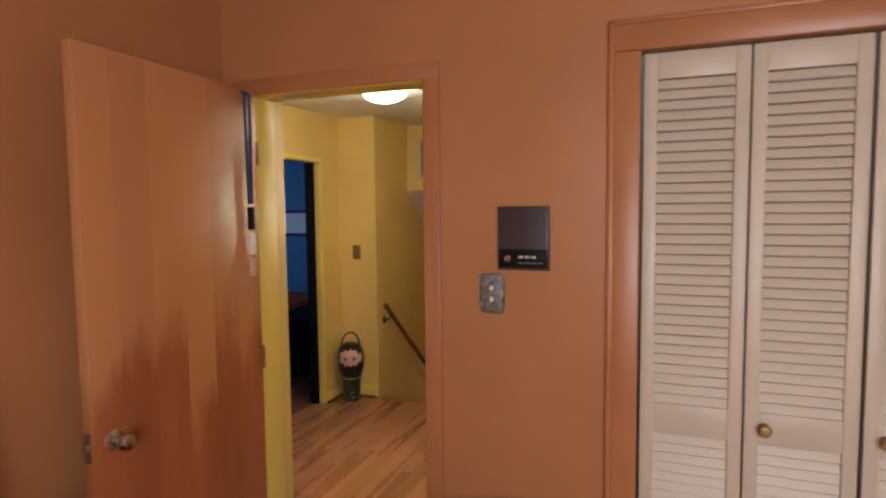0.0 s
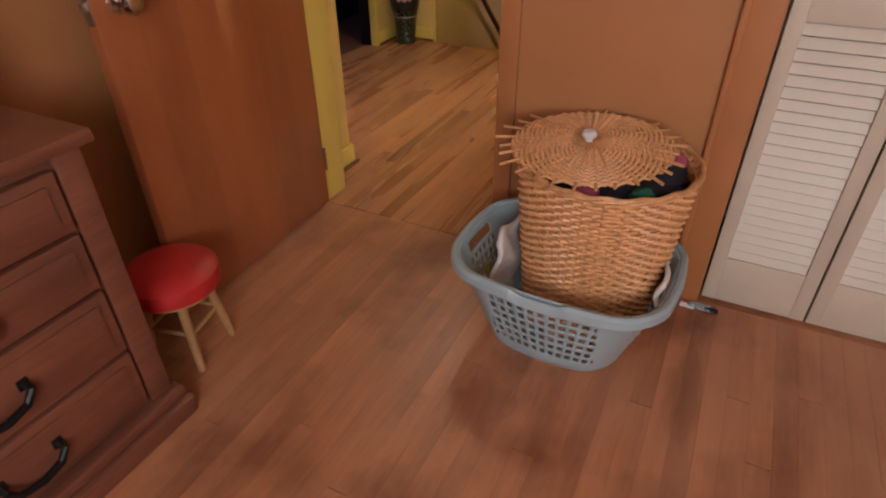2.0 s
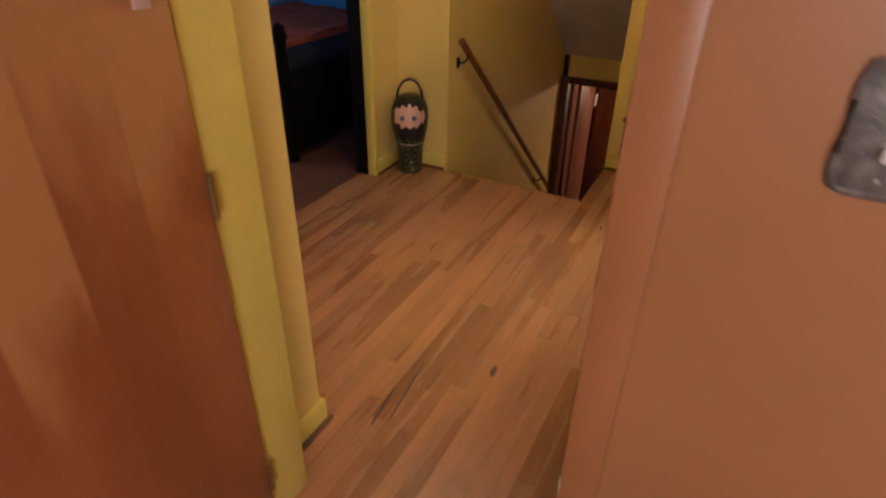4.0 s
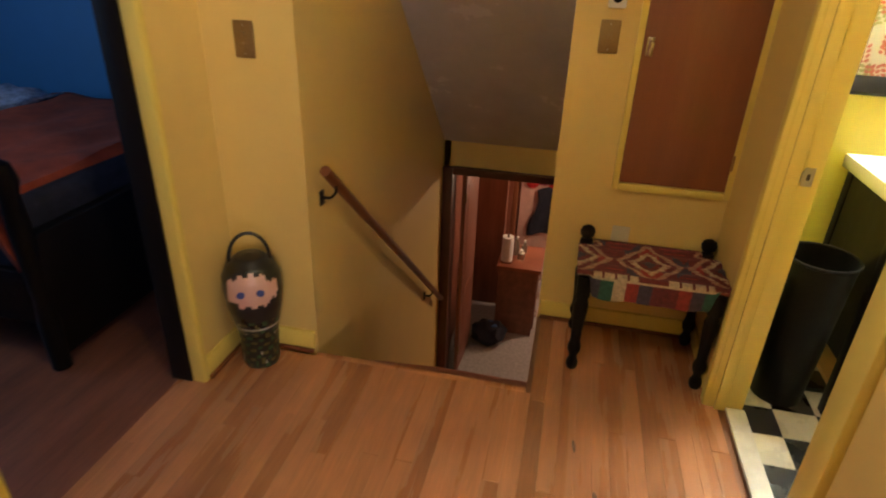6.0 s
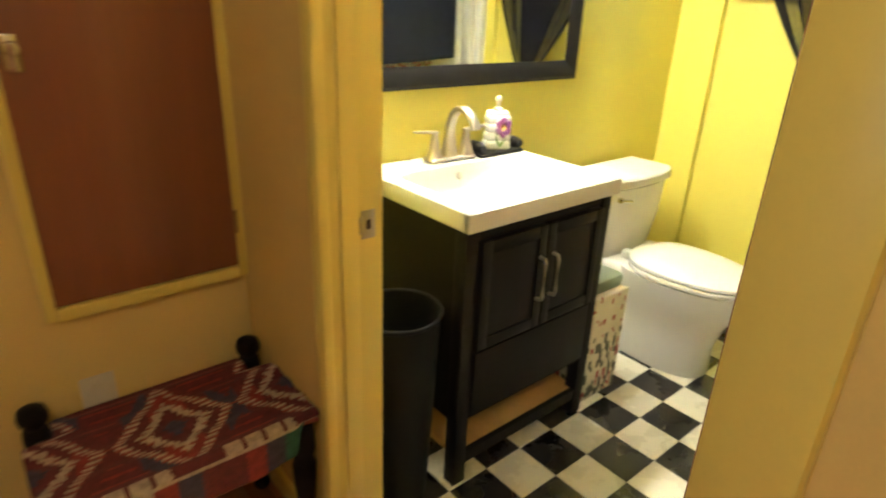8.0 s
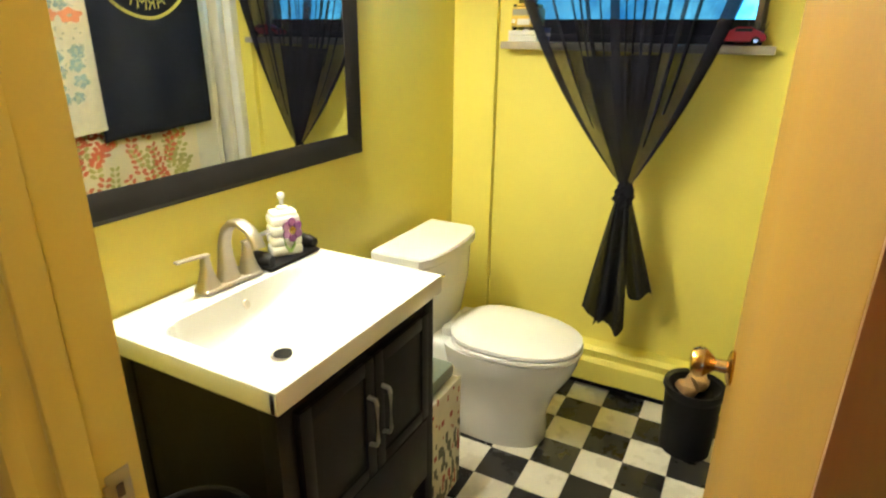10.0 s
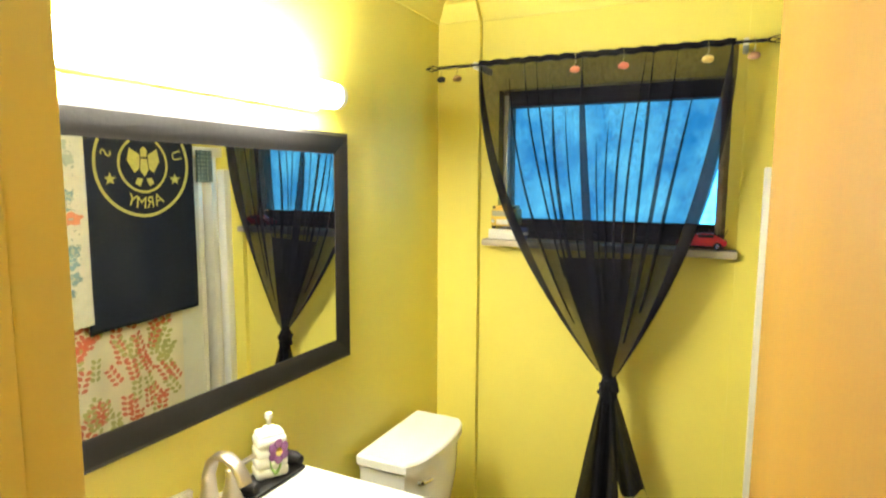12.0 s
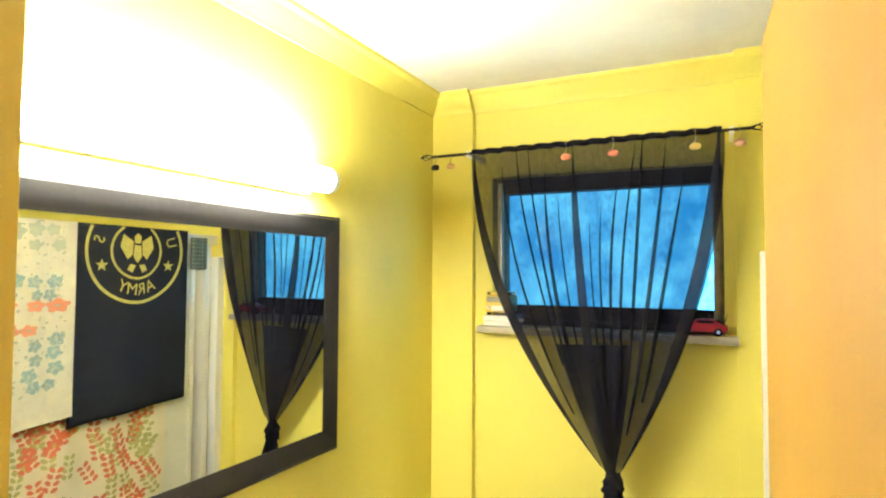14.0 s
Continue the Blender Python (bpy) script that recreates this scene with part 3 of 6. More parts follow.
def louvred_leaf(x, with_knob):
    d = thing("louvred_door", "cream painted louvred bifold closet door, closed", "door", (x, 0.022, 0.012), group="closet doors")
    w, h = 0.2995, 2.055
    for a, c in ((0.002, 0.041), (w - 0.041, w - 0.002)):
        part("stile", box(a, c, -0.014, 0.014, 0, h, bevel=0.002), CREAM, d)
    for z0, z1 in ((0, 0.16), (0.861, 0.959), (1.976, h)):
        part("rail", box(0.041, w - 0.041, -0.0125, 0.0125, z0, z1, bevel=0.001), CREAM, d)
    for z0, n in ((0.16, 22), (0.959, 32)):
        for k in range(n):
            o = new("slat", SLAT)
            o.parent = d
            o.location = (w / 2, 0, z0 + 0.0160 + k * (0.701 / 22 if n == 22 else 1.017 / 32))
    if with_knob:
        part("knob", lathe(new_bm(), [(0, 0), (0.016, 0), (0.010, 0.006), (0.009, 0.015), (0.018, 0.022), (0.0195, 0.03), (0.015, 0.037), (0, 0.04)], (0.055, -0.014, 0.914), 18, axis=(0, -1, 0)), BRASSPLATE, d, "small aged brass knob")
    return d


for k in range(4):
    louvred_leaf(1.498 + 0.302 * k + (0.005 if k > 1 else 0), k in (1, 2))

ic = thing("intercom", "dark brown plastic wall intercom with buttons", "intercom", (1.123, -0.001, 1.494))
part("body", box(-0.088, 0.088, -0.022, 0, -0.107, 0.107, bevel=0.004), INTERCOM, ic)
for k in range(12):
    part("grille_slat", box(-0.078, 0.078, -0.025, -0.021, -0.022 + k * 0.0098, -0.017 + k * 0.0098), INTERCOM, ic)
part("control_strip", box(-0.082, 0.082, -0.0245, -0.021, -0.098, -0.036, bevel=0.001), BLACKPLASTIC, ic)
part("pilot_button", lathe(new_bm(), [(0, 0), (0.011, 0), (0.011, 0.006), (0, 0.008)], (-0.05, -0.0245, -0.068), 14, axis=(0, -1, 0)), CHROME, ic, "shiny round button")
for k in range(3):
    part("button", box(-0.015 + k * 0.022, 0.001 + k * 0.022, -0.028, -0.0245, -0.067, -0.058, bevel=0.001), NICKEL, ic)
for k in range(4):
    part("marking", box(-0.015 + k * 0.022, 0.001 + k * 0.022, -0.0255, -0.0245, -0.083, -0.0805), NICKEL, ic)


def switch_plate(name, label, m, material, w, h, toggles, rounded=0.004):
    s = thing(name, label, "light switch")
    s.matrix_world = m
    part("plate", box(-w / 2, w / 2, -0.007, 0, -h / 2, h / 2, bevel=rounded), material, s)
    for z in toggles:
        part("toggle", box(-0.006, 0.006, -0.018, -0.006, z - 0.008, z + 0.008, bevel=0.002), BRASSPLATE if material is BRASSPLATE else WHITEPLASTIC, s)
    for z in (h * 0.38, -h * 0.38):
        part("screw", lathe(new_bm(), [(0, 0), (0.003, 0), (0.002, 0.0015), (0, 0.0018)], (0, -0.007, z), 8, axis=(0, -1, 0)), NICKEL, s)
    return s


PEWTER = mat("embossed_pewter_plate", (0.24, 0.225, 0.21), 0.45, 0.35, var=0.3, scale=40, bump=0.4, fine=90)
sw = switch_plate("light_switch", "rounded pewter light switch plate on the orange wall", pose(1.011, -0.001, 1.302), PEWTER, 0.082, 0.132, (0.02, -0.02), 0.0034)
part("plate_rim", tube(new_bm(), [(0.041 * (1 if abs(math.cos(a)) > 0.99 else 1) * math.copysign(abs(math.cos(a)) ** 0.35, math.cos(a)), -0.004, 0.066 * math.copysign(abs(math.sin(a)) ** 0.35, math.sin(a))) for a in [2 * math.pi * (k + 0.5) / 40 for k in range(40)]], 0.005, 6, closed=True), PEWTER, sw)


def round_rect(a, c, r, s):
    """The point at the share s of the way round a rectangle of half sides a, c with corners of radius r."""
    fa, fc, q = 2 * (a - r), 2 * (c - r), math.pi * r / 2
    d = (s % 1.0) * (2 * fa + 2 * fc + 4 * q)
    for k, (n, cx, cy) in enumerate(((fa, a - r, -c), (fc, a, c - r), (fa, -a + r, c), (fc, -a, -c + r))):
        if d <= n:
            t = d - n
            return ((cx + t, cy), (cx, cy + t), (cx - t, cy), (cx, cy - t))[k]
        d -= n
        if d <= q:
            w = -math.pi / 2 + k * math.pi / 2 + d / r
            ox, oy = ((a - r, -c + r), (a - r, c - r), (-a + r, c - r), (-a + r, -c + r))[k]
            return (ox + r * math.cos(w), oy + r * math.sin(w))
        d -= q
    return (a - r, -c)


def laundry_basket(loc, rz):
    t = thing("laundry_basket", "grey-blue plastic laundry basket with square holes", "basket", loc, rz)
    n, m, hgt = 265, 44, 0.275

    def side(u, v):
        a, c = 0.196 + 0.088 * v, 0.132 + 0.066 * v
        x, y = round_rect(a, c, 0.085 + 0.02 * v, u)
        bow = 0.034 * max(0.0, 1 - (x / a) ** 2) * (1 if y > 0 else -1) * min(1.0, abs(y) / c) ** 2
        return Vector((x * (1 + 0.03 * (1 - min(1.0, abs(y) / c))), y + bow, 0.004 + hgt * v))

    def keep(i, j):
        p = side((i + 0.5) / n, (j + 0.5) / m)
        if abs(p.x) > 0.24 and abs(p.y) < 0.072 and 36 <= j < 41:
            return False
        flat = abs(p.x) < 0.150 if abs(p.y) > 0.12 else abs(p.y) < 0.085
        return not (flat and 5 <= j < 35 and j % 5 in (1, 2, 3) and i % 5 in (1, 2, 3))
    b = new_bm()
    grid(b, side, n, m, keep)
    bmesh.ops.remove_doubles(b, verts=b.verts, dist=1e-5)
    o = part("shell", b, BASKETBLUE, t)
    sol = o.modifiers.new("thick", "SOLIDIFY")
    sol.thickness, sol.offset = 0.004, -1
    prm = [side(k / 64, 0) for k in range(64)]
    part("bottom", prism(new_bm(), [(p.x * 0.995, p.y * 0.995) for p in prm], "z", 0.0, 0.005), BASKETBLUE, t)
    # rolled rim with a turned-down lip, lower along the middle of the long sides
    b = new_bm()
    lip = ((-0.004, -0.006), (0.004, 0.008), (0.016, 0.010), (0.024, 0.002), (0.025, -0.020), (0.020, -0.022), (0.018, -0.004), (0.004, -0.004))
    rings = []
    for k in range(160):
        p = side(k / 160, 1.0)
        out = Vector((p.x / 0.3 ** 2, p.y / 0.2 ** 2, 0)).normalized()
        step = 1 / (1 + math.exp((abs(p.x) - 0.062) / 0.004)) if abs(p.y) > 0.15 else 0.0
        rings.append([b.verts.new(p + out * (q * (1 - 0.35 * step)) + Vector((0, 0, z - 0.016 * step))) for q, z in lip])
    for k in range(160):
        for q in range(len(lip)):
            b.faces.new((rings[k][q], rings[k][(q + 1) % len(lip)], rings[(k + 1) % 160][(q + 1) % len(lip)], rings[(k + 1) % 160][q]))
    part("rim", b, BASKETBLUE, t)
    return t


laundry_basket((1.12, -0.328, 0.0), -2)


def hamper(loc):
    t = thing("wicker_hamper", "round honey wicker hamper full of clothes, lid askew", "hamper", loc)
    H, R0, R1, N = 0.535, 0.178, 0.230, 30
    rows = 46
    b = new_bm()
    for r in range(rows):
        z = 0.01 + (H - 0.03) * r / (rows - 1)
        rad = R0 + (R1 - R0) * z / H
        band = 0.003 if r % 15 == 7 else 0
        pts = []
        for k in range(N * 4):
            a = math.pi * k / (2 * N)
            w = 0.0062 * math.cos(N * a + math.pi * (r % 2)) + band
            pts.append(((rad + w) * math.cos(a), (rad + w) * math.sin(a), z + 0.0008 * math.sin(7 * a + r)))
        tube(b, pts, 0.0054, 6, closed=True)
    tagged(part("weave", b, WICKER, t), kind="stuff")
    for k in range(N):
        a = 2 * math.pi * (k + 0.5) / N
        part("stake", tube(new_bm(), [(R0 * math.cos(a), R0 * math.sin(a), 0), (R1 * math.cos(a), R1 * math.sin(a), H)], 0.0035, 5), WICKER_STAKE, t)
    for dz, rr, ph in ((0, 0.006, 0), (0.008, 0.006, 1.5), (0.004, 0.0065, 3)):
        part("rim", tube(new_bm(), [((R1 + 0.006 + 0.003 * math.cos(18 * a + ph)) * math.cos(a), (R1 + 0.006 + 0.003 * math.cos(18 * a + ph)) * math.sin(a), H - 0.008 + dz + 0.002 * math.sin(18 * a + ph)) for a in [2 * math.pi * k / 120 for k in range(120)]], rr, 6, closed=True), WICKER_STAKE, t)
    part("bottom", lathe(new_bm(), [(0, 0), (R0, 0), (R0, 0.01), (0, 0.012)], (0, 0, 0), 30), WICKER, t)
    part("inner_weave", lathe(new_bm(), [(R0 - 0.006, 0.012), (R1 - 0.006, H - 0.02), (R1 - 0.010, H - 0.02), (R0 - 0.010, 0.012)], (0, 0, 0), 48), WICKER, t)
    rnd = random.Random(5)
    for m, x, y, s in ((CLOTHDARK, 0, 0, 0.195), (CLOTHGREEN, 0.10, 0.14, 0.05), (CLOTHPINK, -0.01, -0.175, 0.035), (CLOTHGREEN, 0.12, -0.145, 0.035), (CLOTHDARK, 0.1, 0.02, 0.10), (CLOTHPINK, 0.17, 0.09, 0.025)):
        b = new_bm()
        bmesh.ops.create_icosphere(b, subdivisions=3, radius=1)
        for v in b.verts:
            d = 1 + 0.25 * noise.noise(v.co * 2.5 + Vector((x * 30, y * 30, 0)))
            v.co = Vector((x + v.co.x * s * d, y + v.co.y * s * d, H - 0.035 + v.co.z * 0.035 * d + (0.004 if s < 0.08 else 0)))
        part("garment", b, m, t, "crumpled clothes" if s > 0.15 else "")
    # the lid lies a little askew
    lid = part("lid", lathe(new_bm(), [(0, 0), (0.055, 0.0), (0.055, 0.008), (0, 0.010)], (0, 0, 0), 24), WICKER_STAKE, t, "woven wicker lid with loose stake ends")
    lid.location, lid.rotation_euler = (-0.048, -0.008, H + 0.032), (radians(2), radians(-3), 0.3)
    b = new_bm()
    for r in range(22):
        rad = 0.058 + 0.150 * r / 21
        pts = []
        for k in range(112):
            a = 2 * math.pi * k / 112
            pts.append((rad * math.cos(a), rad * math.sin(a), 0.006 - 0.012 * (rad / 0.2) ** 2 + 0.0052 * math.cos(28 * a + math.pi * (r % 2))))
        tube(b, pts, 0.0042, 6, closed=True)
    tagged(part("lid_weave", b, WICKER, lid), kind="stuff")
    for k in range(28):
        a = 2 * math.pi * (k + rnd.uniform(-0.06, 0.06)) / 28
        e = 0.218 + rnd.uniform(0.0, 0.032) + (0.018 if 2.2 < a < 3.6 else 0)
        part("lid_stake", tube(new_bm(), [(0.02 * math.cos(a), 0.02 * math.sin(a), 0.010), (0.13 * math.cos(a), 0.13 * math.sin(a), 0.004), (e * math.cos(a), e * math.sin(a), -0.008 + rnd.uniform(-0.004, 0.004))], 0.0042, 6), WICKER_STAKE, lid)
    part("lid_knob", lathe(new_bm(), [(0, 0), (0.009, 0), (0.010, 0.008), (0.019, 0.016), (0.021, 0.024), (0.014, 0.031), (0, 0.033)], (-0.008, -0.010, 0.010), 18), WHITEPLASTIC, lid, "small white knob")
    return t


hamper((1.172, -0.240, 0.012))
b = new_bm()
grid(b, lambda u, v: Vector((-0.02 + 0.012 * math.sin(9 * v + 4 * u), -0.16 + 0.20 * u, 0.03 + 0.27 * v + 0.02 * math.sin(6 * u))), 12, 14)
cl = part("crumpled_shirt", b, CLOTHWHITE, None)
cl.location = (0.968, -0.27, 0.015)
cl.modifiers.new("thick", "SOLIDIFY").thickness = 0.012
tagged(cl, "white crumpled shirt tucked into the laundry basket", "clothing")
b = new_bm()
grid(b, lambda u, v: Vector((0.008 * math.sin(7 * v + 5 * u), -0.10 + 0.16 * u, 0.15 + 0.13 * v + 0.010 * math.sin(5 * u))), 10, 12)
cl = part("folded_towel", b, CLOTHWHITE, None)
cl.location = (1.378, -0.30, 0.02)
cl.modifiers.new("thick", "SOLIDIFY").thickness = 0.012
tagged(cl, "white towel pushed down beside the wicker hamper", "towel")


chip = part("paint_chip", box(0.7585, 0.7605, -0.0155, -0.006, 0.622, 0.648, bevel=0.0008), CLOTHWHITE, bpy.data.objects["trim_bedroom_door"], "bare white chip in the paint")
scrap = thing("wrapper", "crumpled blue and white wrapper on the bedroom floor", "wrapper", (1.50, -0.045, 0))
for k, (x, y, w, m) in enumerate(((0.0, 0.0, 0.034, BASKETBLUE), (-0.035, -0.012, 0.022, CLOTHWHITE), (0.038, -0.006, 0.02, CLOTHDARK))):
    b = new_bm()
    grid(b, lambda u, v: Vector((x + (u - 0.5) * w * 2, y + (v - 0.5) * w, 0.006 + 0.011 * abs(noise.noise(Vector((u * 4 + k, v * 4, k)))))), 8, 6)
    o = part("fold", b, m, scrap)
    o.modifiers.new("thick", "SOLIDIFY").thickness = 0.0015
strap = part("yellow_strap", tube(new_bm(), [(0.90, -0.32, 0.03), (0.893, -0.335, 0.10), (0.880, -0.325, 0.16), (0.868, -0.29, 0.14), (0.872, -0.25, 0.05)], 0.008, 8), mat("yellow_webbing", (0.42, 0.34, 0.04), 0.7, var=0.1), None)
tagged(strap, "yellow strap looped inside the laundry basket", "strap")


def stool(loc):
    t = thing("stool", "small wooden stool with a padded red vinyl seat", "stool", loc)
    part("seat", lathe(new_bm(), [(0, 0.235), (0.118, 0.235), (0.128, 0.242), (0.131, 0.262), (0.127, 0.285), (0.112, 0.298), (0.06, 0.305), (0, 0.307)], (0, 0, 0), 36), REDVINYL, t, "round red vinyl cushion")
    part("seat_base", lathe(new_bm(), [(0, 0.222), (0.11, 0.222), (0.11, 0.236), (0, 0.236)], (0, 0, 0), 28), STOOLWOOD, t)
    for k in range(4):
        a = radians(45 + 90 * k + 12)
        part("leg", tube(new_bm(), [(0.078 * math.cos(a), 0.078 * math.sin(a), 0.225), (0.112 * math.cos(a), 0.112 * math.sin(a), 0.0)], 0.0145, 10, taper=0.75), STOOLWOOD, t)
    for k in range(4):
        a, c = radians(57 + 90 * k), radians(147 + 90 * k)
        part("stretcher", tube(new_bm(), [(0.094 * math.cos(a), 0.094 * math.sin(a), 0.12), (0.094 * math.cos(c), 0.094 * math.sin(c), 0.12)], 0.007, 8), STOOLWOOD, t)
    return t


stool((0.175, -0.893, 0))


def dresser(loc):
    t = thing("dresser", "brown wooden dresser with black bail pulls", "dresser", loc)
    D, L, H = 0.43, 1.25, 0.79
    part("body", box(-D, -0.012, -L, -0.012, 0.09, H - 0.03, bevel=0.004), MAHOGANY, t)
    part("top", box(-D - 0.005, 0.022, -L - 0.01, 0.012, H - 0.03, H, bevel=0.008), MAHOGANY, t, "dark wooden dresser top with a shaped edge")
    b = new_bm()
    bx(b, -D, 0.046, -L, 0.014, 0.0, 0.055, bevel=0.006)
    bx(b, -D, 0.030, -L, 0.006, 0.055, 0.09, bevel=0.008)
    part("plinth", b, MAHOGANY, t)
    for y in (-0.07, -L + 0.012):
        part("corner_post", box(-0.03, 0.004, y, y + 0.058, 0.09, H - 0.03, bevel=0.004), MAHOGANY, t)
    rows = ((0.605, 0.735), (0.46, 0.595), (0.28, 0.45), (0.105, 0.27))
    for z0, z1 in rows:
        for y0, y1 in ((-0.625, -0.078), (-L + 0.078, -0.635)):
            d = part("drawer", box(-0.02, 0.008, y0, y1, z0, z1, bevel=0.006), MAHOGANY, t)
            part("drawer_panel", box(0.004, 0.013, y0 + 0.025, y1 - 0.025, z0 + 0.022, z1 - 0.022, bevel=0.004), MAHOGANY, d)
            yc, zc = (y0 + y1) / 2, (z0 + z1) / 2 - 0.01
            part("drawer_pull", tube(new_bm(), [(0.012, yc - 0.06, zc + 0.02), (0.03, yc - 0.062, zc + 0.012), (0.034, yc - 0.045, zc - 0.012), (0.035, yc, zc - 0.022), (0.034, yc + 0.045, zc - 0.012), (0.03, yc + 0.062, zc + 0.012), (0.012, yc + 0.06, zc + 0.02)], 0.0085, 8), BLACKMETAL, d, "black curved bail pull")
            for s in (-1, 1):
                part("pull_plate", box(0.011, 0.016, yc + s * 0.06 - 0.011, yc + s * 0.06 + 0.011, zc + 0.006, zc + 0.032, bevel=0.002), BLACKMETAL, d)
    return t


dresser((0.318, -1.072, 0))
mir = thing("dresser_mirror", "silver-framed mirror leaning back on the dresser", "mirror", (0.02, -1.06, 0.792))
lean = Matrix.Rotation(radians(-7.5), 4, "Y")


def leaned(b):
    bmesh.ops.transform(b, matrix=lean, verts=b.verts)
    return b


part("glass", leaned(box(-0.003, 0.002, -0.93, -0.03, 0.03, 0.77)), MIRROR, mir, "clear mirror glass")
for r in ((-0.012, 0.012, -0.03, 0.0, 0, 0.80), (-0.012, 0.012, -0.96, -0.93, 0, 0.80), (-0.012, 0.012, -0.93, -0.03, 0, 0.03), (-0.012, 0.012, -0.93, -0.03, 0.77, 0.80)):
    part("frame", leaned(box(*r, bevel=0.004)), NICKEL, mir, "satin silver frame")
b = new_bm()
tube(b, [(-0.07, -0.12, 0.74), (-0.06, -0.09, 0.62), (-0.035, -0.055, 0.45), (-0.02, -0.035, 0.33)], 0.006, 6)
ls = part("strap", b, NAVY, None)
ls.location = (0.05, -1.06, 0.792)
tagged(ls, "dark blue strap hanging over the mirror frame", "strap")
part("clip", lathe(new_bm(), [(0, -0.02), (0.009, -0.016), (0.010, 0.0), (0.006, 0.016), (0, 0.02)], (-0.018, -0.034, 0.315), 12), BASKETBLUE, ls, "pale blue plastic clip")

# made-up window frame, out of view, round the bedroom fill light
win = tagged(thing("unseen_window_bedroom", "unseen white window frame added round the bedroom fill light", "window"), kind="structure")
for r in ((1.60, 1.66, 0.98, 2.22), (3.04, 3.10, 0.98, 2.22), (1.66, 3.04, 0.98, 1.04), (1.66, 3.04, 2.16, 2.22)):
    part("window_frame", box(r[0], r[1], -3.69, -3.63, r[2], r[3], bevel=0.004), WHITEPLASTIC, win)

# ---- hall ----
lamp = thing("ceiling_light", "lit round glass dome ceiling light", "ceiling light", (-0.03, 1.28, HH))
part("canopy", lathe(new_bm(), [(0, 0), (0.125, 0), (0.125, -0.018), (0.11, -0.03), (0, -0.03)], (0, 0, 0), 36), BRASS, lamp, "brass ceiling canopy")
dm = part("dome", lathe(new_bm(), [(0.115, -0.028), (0.135, -0.045), (0.137, -0.06), (0.12, -0.085), (0.08, -0.105), (0.03, -0.114), (0, -0.115)], (0, 0, 0), 36), DOME, lamp, "glowing white glass dome")
dm.visible_shadow = False
part("finial", lathe(new_bm(), [(0, -0.113), (0.008, -0.114), (0.006, -0.122), (0, -0.128)], (0, 0, 0), 12), BRASS, lamp)

rail = thing("handrail", "round wooden stair handrail on black brackets", "handrail", (-0.68, 2.44, 0.765))
slope = Vector((0, 2.2, -1.86)).normalized()
b = new_bm()
tube(b, [Vector((0.057, 0, 0)) - slope * 0.02, Vector((0.057, 0, 0)), Vector((0.057, 0, 0)) + slope * 1.4, Vector((0.057, 0, 0)) + slope * 2.75], 0.021, 12)
part("rail", b, RAILWOOD, rail)
for d in (0.08, 2.3):
    p = slope * d
    b = new_bm()
    tube(b, [(0.004, p.y, p.z - 0.075), (0.04, p.y, p.z - 0.072), (0.062, p.y, p.z - 0.05), (0.065, p.y, p.z - 0.018)], 0.006, 8)
    br = part("bracket", b, BLACKMETAL, rail, "black metal bracket")
    part("bracket_plate", box(0.0005, 0.006, p.y - 0.018, p.y + 0.018, p.z - 0.105, p.z - 0.045, bevel=0.002), BLACKMETAL, br)

switch_plate("light_switch", "aged brass light switch plate beside the stairs", pose(-0.86, 2.379, 1.225), BRASSPLATE, 0.072, 0.118, (0.018, -0.018))
switch_plate("light_switch", "aged brass light switch plate beside the cupboard", pose(0.325, 2.904, 1.245), BRASSPLATE, 0.072, 0.118, (0.0,))
th = thing("thermostat", "white wall thermostat with a dark dial", "thermostat", (0.335, 2.904, 1.40))
part("body", box(-0.032, 0.032, -0.025, 0, -0.055, 0.055, bevel=0.006), WHITEPLASTIC, th)
part("dial", lathe(new_bm(), [(0, 0), (0.018, 0), (0.016, 0.008), (0, 0.009)], (0, -0.025, -0.02), 16, axis=(0, -1, 0)), BLACKPLASTIC, th)
ou = thing("wall_outlet", "tan electrical outlet low on the nook wall", "outlet", (0.492, 2.904, 0.440))
part("plate", box(-0.036, 0.036, -0.006, 0, -0.058, 0.058, bevel=0.003), CREAM, ou)
for z in (0.022, -0.022):
    part("socket", lathe(new_bm(), [(0, 0), (0.016, 0), (0.015, 0.002), (0, 0.002)], (0, -0.006, z), 14, axis=(0, -1, 0)), CREAM, ou)

cup = thing("cupboard_door", "reddish wood cupboard door in a yellow casing", "cupboard door", (0.447, 2.905, 0.695))
part("leaf", box(0.0, 0.405, -0.012, 0.004, 0.0, 1.10, bevel=0.002), CUPBOARD, cup)
for r in ((-0.024, 0.0, -0.03, 1.13), (0.405, 0.428, -0.03, 1.13), (0.0, 0.405, -0.034, -0.004), (0.0, 0.405, 1.104, 1.134)):
    part("casing", box(r[0], r[1], -0.02, 0.003, r[2], r[3], bevel=0.004), YELLOW_TRIM, cup, "yellow painted casing")
part("latch", box(0.012, 0.040, -0.020, -0.011, 0.490, 0.560, bevel=0.004), CHROME, cup, "chrome thumb latch")
part("latch_knob", lathe(new_bm(), [(0, 0), (0.009, 0), (0.007, 0.01), (0.014, 0.018), (0.012, 0.026), (0, 0.028)], (0.026, -0.02, 0.535), 14, axis=(0, -1, 0)), CHROME, cup)
for z in (0.09, 0.95):
    part("hinge", cyl(new_bm(), (0.406, -0.018, z), (0.406, -0.018, z + 0.06), 0.006, seg=8), BRASSPLATE, cup)

